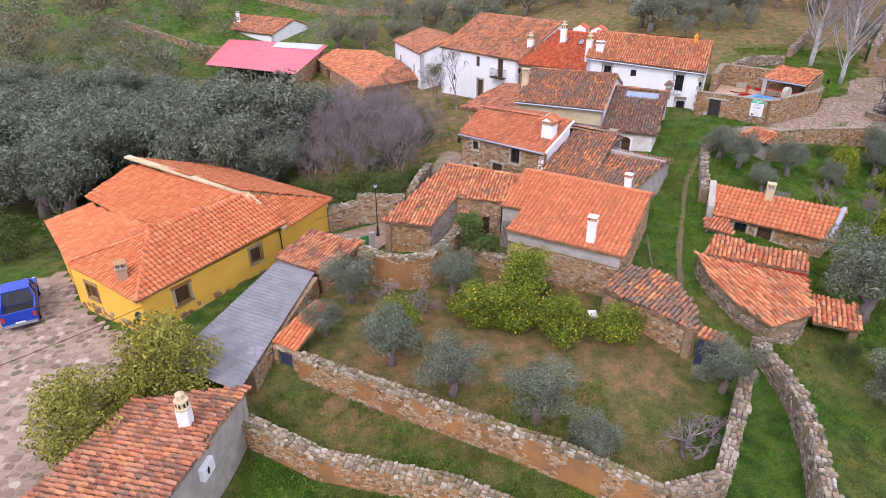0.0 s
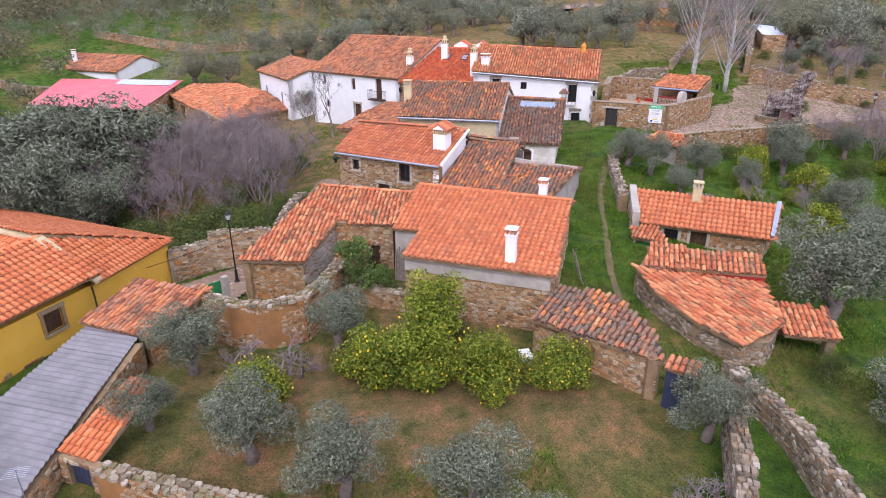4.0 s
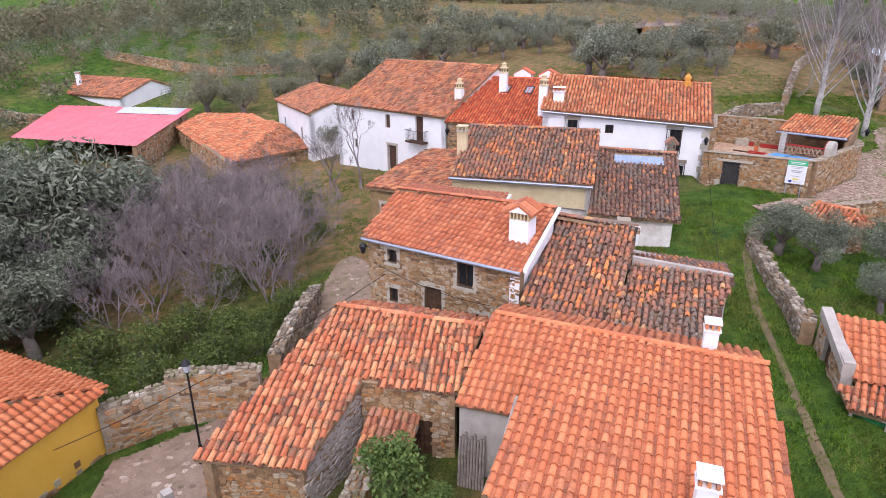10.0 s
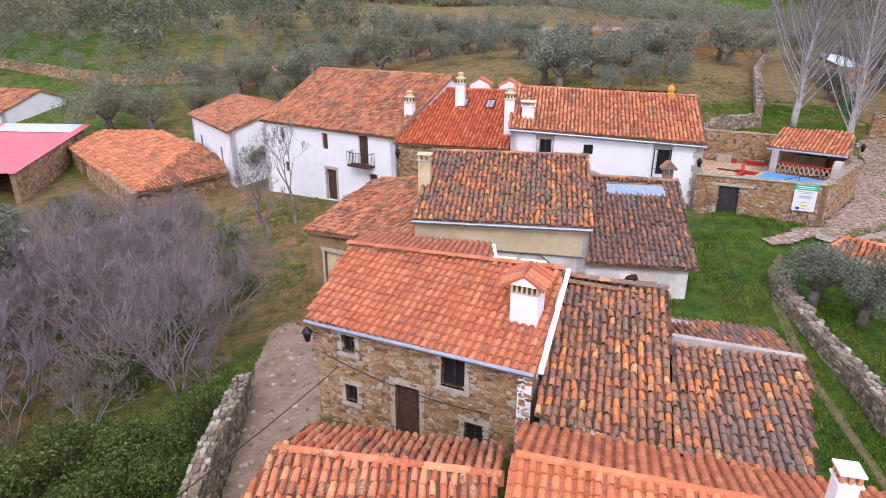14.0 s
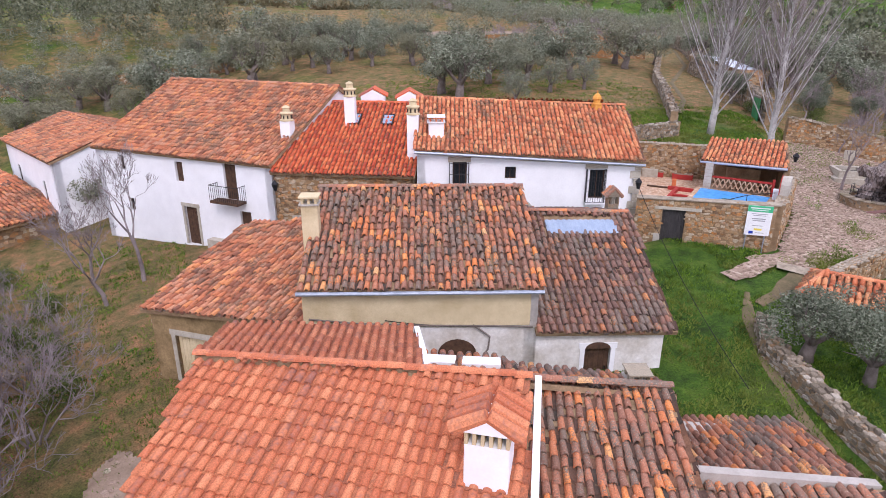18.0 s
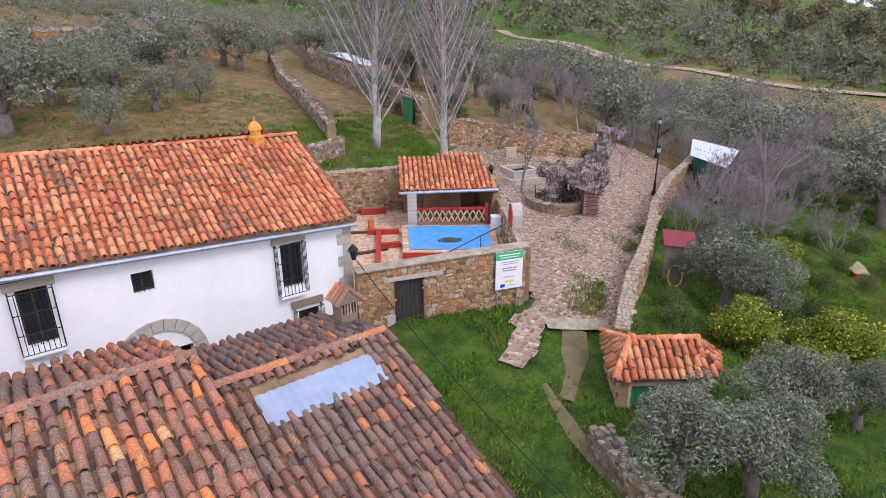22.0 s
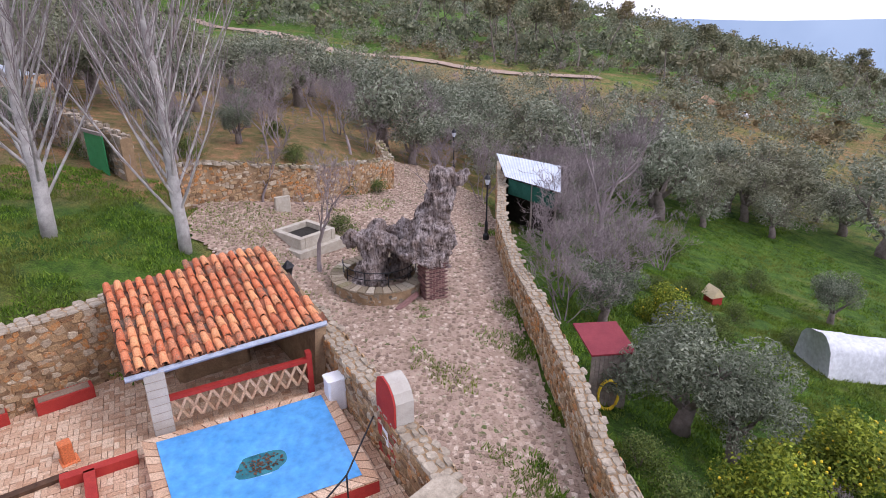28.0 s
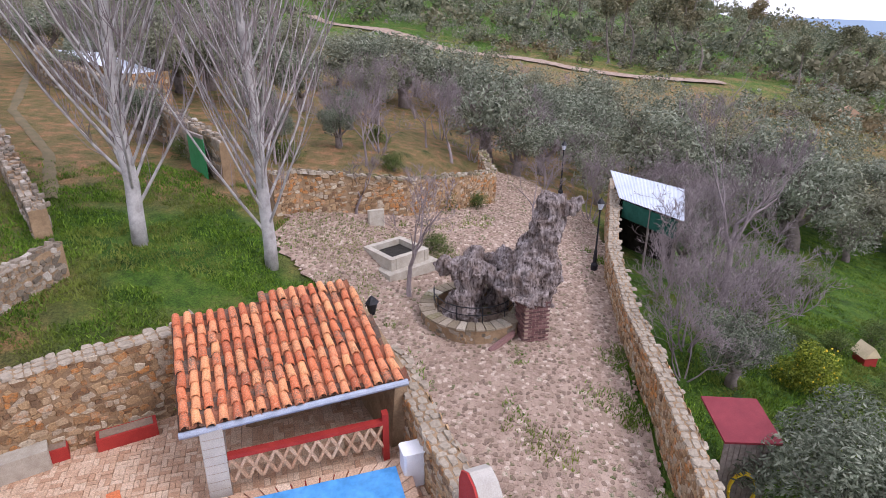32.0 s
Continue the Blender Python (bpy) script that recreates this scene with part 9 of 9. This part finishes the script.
west = [olive(81, 6500, 0.165), olive(82, 6500, 0.165)]
spots = []
for i in range(12):
    for j in range(9):
        x, y = -12.5 - i * 4.0 + rg.uniform(-1.1, 1.1), 49 + j * 4.0 + rg.uniform(-1.1, 1.1)
        if not (x > -15 and y > 52) and not (x > -24 and y > 66) and not (x > -42 and y > 78) and free_w(x, y):
            spots.append((x, y, rg.uniform(1.35, 1.75) * (1 if y < 64 else 0.8)))
for k in range(2):
    put(west[k], spots[k::2], rg)
spots = []
for i in range(-20, 26):
    for j in range(-8, 24):
        x, y = i * 4.7 + rg.uniform(-1.4, 1.4), 54 + j * 4.7 + rg.uniform(-1.4, 1.4)
        west = x < -63 and 44 < y < 110 or (-62 < x < -40 and 86 < y < 112)
        north = y > 96 and -60 < x < 110 or (y > 83 and -3 < x < 44)
        east = x > 62 and y > 20
        if 54 < x < 70 and 24 < y < 46 or 50 < x < 82 and 64 < y < 96 and rg.random() < 0.4:
            continue
        if (west or north or east) and free(x, y):
            spots.append((x, y, rg.uniform(0.85, 1.3) * (1.35 if west or x > 66 else 1.05)))
near_hill = [s_ for s_ in spots if math.hypot(s_[0] - 32, s_[1] - 62) < 72]
rest_hill = [s_ for s_ in spots if math.hypot(s_[0] - 32, s_[1] - 62) >= 72]
rg.shuffle(near_hill)
spots = near_hill[:180]
rest_hill += near_hill[180:]
for k in range(3):
    put(far[k], spots[k::3], rg)


def grove(name, label, mat, spots, leaves, size, tall=1.0, thin=0.5):
    rs = np.random.RandomState(len(spots))
    z = heights(np.array([p[0] for p in spots]), np.array([p[1] for p in spots]))
    blobs = []
    for (x, y, s), h in zip(spots, z):
        for e in rs.uniform(-1, 1, (6, 4)):
            blobs.append((x + e[0] * 1.0 * s, y + e[1] * 1.0 * s, h + (1.8 + 0.8 * e[2]) * s * tall, (0.72 + 0.22 * e[3]) * s))
    return tagged(sheet_mesh(name, leaf_cloud(blobs, leaves * len(spots), size, thin, 3), mat), label, "trees", kind="stuff")


ROAD = [(170, 22), (165, 40), (163, 56), (170, 72), (180, 86), (190, 102), (198, 116), (212, 134)]


def off_road(x, y):
    return not any(-26 < x - a < 8 and abs(y - b) < 10 for a, b in ROAD)


sp = []
for _ in range(4200):
    d, a = rg.uniform(75, 420), radians(rg.uniform(-62, 125))
    x, y = MID[0] + d * math.cos(a), MID[1] + d * math.sin(a)
    if d > 105 or a < radians(-10):
        if off_road(x, y) and not (62 < x < 110 and 20 < y < 150) and noise.noise(V((x * 0.02, y * 0.02, 8))) > -0.32:
            sp.append((x, y, rg.uniform(0.9, 1.5) * (1 + d / 900)))
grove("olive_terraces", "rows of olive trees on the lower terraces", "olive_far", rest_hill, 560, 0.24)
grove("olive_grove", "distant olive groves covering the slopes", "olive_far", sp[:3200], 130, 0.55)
wd = []
for _ in range(3600):
    d, a = rg.uniform(165, 720), radians(rg.uniform(-58, 118))
    x, y = MID[0] + d * math.cos(a), MID[1] + d * math.sin(a)
    if off_road(x, y) and noise.noise(V((x * 0.008, y * 0.008, 2))) > -0.3:
        wd.append((x, y, rg.uniform(1.6, 3.0) * (1.0 + 0.4 * (d > 450))))
grove("oak_wood", "dark evergreen oak wood on the far hill", "oak", wd[:3000], 80, 1.7)
sc = []
for _ in range(2600):
    d, a = rg.uniform(58, 330), radians(rg.uniform(-60, 110))
    x, y = MID[0] + 14 + d * math.cos(a), MID[1] + d * math.sin(a)
    if x > 58 and off_road(x, y) and noise.noise(V((x * 0.03, y * 0.03, 11))) > -0.05:
        sc.append((x, y, rg.uniform(0.5, 1.1)))
grove("bare_scrub", "leafless grey-brown scrub between the olives", "twig", sc[:1100], 150, 0.5, 1.0, 0.12)
low = []
for _ in range(5000):
    d, a = 120 + 330 * rg.random() ** 1.4, radians(rg.uniform(-58, 100))
    x, y = MID[0] + d * math.cos(a), MID[1] + d * math.sin(a)
    if off_road(x, y) and noise.noise(V((x * 0.025, y * 0.025, 17))) > -0.15:
        low.append((x, y, rg.uniform(0.7, 1.5)))
grove("hill_scrub", "low green and brown scrub on the far slopes", "gum", low[:3200], 45, 0.9, 0.55)
fw = []
for _ in range(900):
    d, a = rg.uniform(650, 1500), radians(rg.uniform(-64, 10))
    fw.append((MID[0] + d * math.cos(a), MID[1] + d * math.sin(a), rg.uniform(4.0, 7.5)))
grove("far_wood", "woods on the lower plain, haze put into the leaf colour", "oak", fw, 40, 3.0)
oaks = []
for _ in range(120):
    oaks.append((rg.uniform(-90, 20), rg.uniform(138, 190), rg.uniform(1.8, 2.8)))
for _ in range(70):
    oaks.append((rg.uniform(-95, -40), rg.uniform(60, 140), rg.uniform(1.6, 2.4)))
grove("oak_copse", "dark holm oaks above the olive terraces", "oak", oaks, 420, 0.5)

def gum_tree(seed, height):
    """A tall airy tree: a bare pale stem that forks, with separate clumps high up."""
    r2 = random.Random(seed)
    t = thing("tall_tree", (0, 0, 0), "tall dark tree with an open brownish crown", "tree", "tall trees")
    g = Geo()
    tips = limbs(g, (0, 0, -0.5), (0, 0, 1), height * 0.5, 0.3, 2, r2, 0.34, 0.5, 6, (3, 4), 0.6)
    part("trunk", g, "bark", t, "", True)
    leaf_part("crown", leaf_cloud([(p.x, p.y, p.z, height * r2.uniform(0.06, 0.12)) for p in tips], 900, 0.75, 0.4, seed), "gum", t)
    return t


gums = [gum_tree(91, 15.0), gum_tree(92, 17.0)]
gs = [(182, 46, 1.0), (190, 40, 1.15), (197, 33, 1.1), (209, 27, 1.2), (200, 45, 1.1), (188, 28, 0.95), (215, 40, 1.2), (181, 25, 0.9), (222, 52, 1.2), (228, 70, 1.1), (216, 62, 1.0), (205, 56, 1.1), (232, 20, 1.1), (222, 8, 1.0), (178, 4, 0.8), (196, -8, 0.9),
      (182, -32, 0.75), (186, -47, 0.8), (192, -40, 0.7), (216, -80, 0.8), (200, -62, 0.7), (237, -35, 0.9), (205, -20, 0.8), (228, -55, 0.8), (206, -70, 0.75), (190, -56, 0.7)]
put(gums[0], gs[::2], rg)
put(gums[1], gs[1::2], rg)

# ---- grass and weeds ----
def grass(name, label, boxes, mat="weed", size=(0.05, 0.17), thin=-0.25):
    rs = np.random.RandomState(5)
    pts = []
    for x0, x1, y0, y1, n_ in boxes:
        for x, y in rs.uniform((x0, y0), (x1, y1), (n_, 2)):
            if noise.noise(V((x * 0.5, y * 0.5, 4))) > thin:
                pts.append((x, y))
    xy = np.repeat(np.array(pts), 5, axis=0) + rs.uniform(-0.15, 0.15, (5 * len(pts), 2))
    m = len(xy)
    p = np.column_stack([xy, heights(xy[:, 0], xy[:, 1])])
    a, L = rs.uniform(0, 6.28, m), rs.uniform(*size, m)[:, None]
    e = np.column_stack([np.cos(a), np.sin(a), np.zeros(m)]) * 0.03
    t = p + np.column_stack([rs.normal(size=(m, 2)) * 0.45, np.ones(m)]) * L
    return tagged(sheet_mesh(name, np.stack([p - e, p + e, t], 1), mat), label, "grass", kind="stuff")


grass("grass", "tufts of fresh green grass and weeds", [(13, 27, 26, 58, 11000), (-9, 8, 17, 24, 6000), (17, 34, 16, 52, 11000), (30, 52, 34, 53, 11000), (50, 76, 26, 48, 7000), (36, 50, 64, 78, 9000), (12, 48, 78, 100, 5000), (36, 58, 36, 50, 6000), (27, 31, 55.5, 60.5, 900), (-12, 4, 46, 80, 7000)])
grass("weeds", "low weeds growing in the joints of the plaza", [(31, 47, 53.8, 55.0, 1500), (36, 44, 55, 58.5, 700), (47, 60, 54.7, 55.6, 700), (31, 35, 54, 57, 500), (46, 52, 61.5, 64.5, 500), (49, 60, 60.5, 63.5, 500), (40, 43.5, 60, 63, 150)], size=(0.12, 0.24), thin=0.12)

# ---- the far plain, a glowing strip with haze in its colour ----
def far_plain():
    m, n, l, b = material("glowing_haze_plain", 1.0)
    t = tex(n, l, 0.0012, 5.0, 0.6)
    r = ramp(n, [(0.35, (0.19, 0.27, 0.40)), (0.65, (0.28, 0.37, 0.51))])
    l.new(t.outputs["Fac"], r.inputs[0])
    # Emission makes the strip glow by itself, in place of real distance haze.
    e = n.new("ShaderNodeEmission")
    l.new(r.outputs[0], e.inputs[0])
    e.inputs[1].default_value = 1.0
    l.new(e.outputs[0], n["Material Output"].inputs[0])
    g = Geo()
    for k in range(49):
        a = radians(-110 + k * 2.5)
        for r_, z in ((1450, -260), (1480, -120), (1560, -8 + 3 * math.sin(k * 0.7))):
            g.v.append((MID[0] + r_ * math.cos(a), MID[1] + r_ * math.sin(a), z))
    for k in range(48):
        for j in range(2):
            i = k * 3 + j
            g.f.append((i, i + 3, i + 4, i + 1))
    return tagged(mesh_object("backdrop", g.v, g.f, m, True), "glowing backdrop strip coloured as a hazy blue plain", "backdrop", kind="structure")


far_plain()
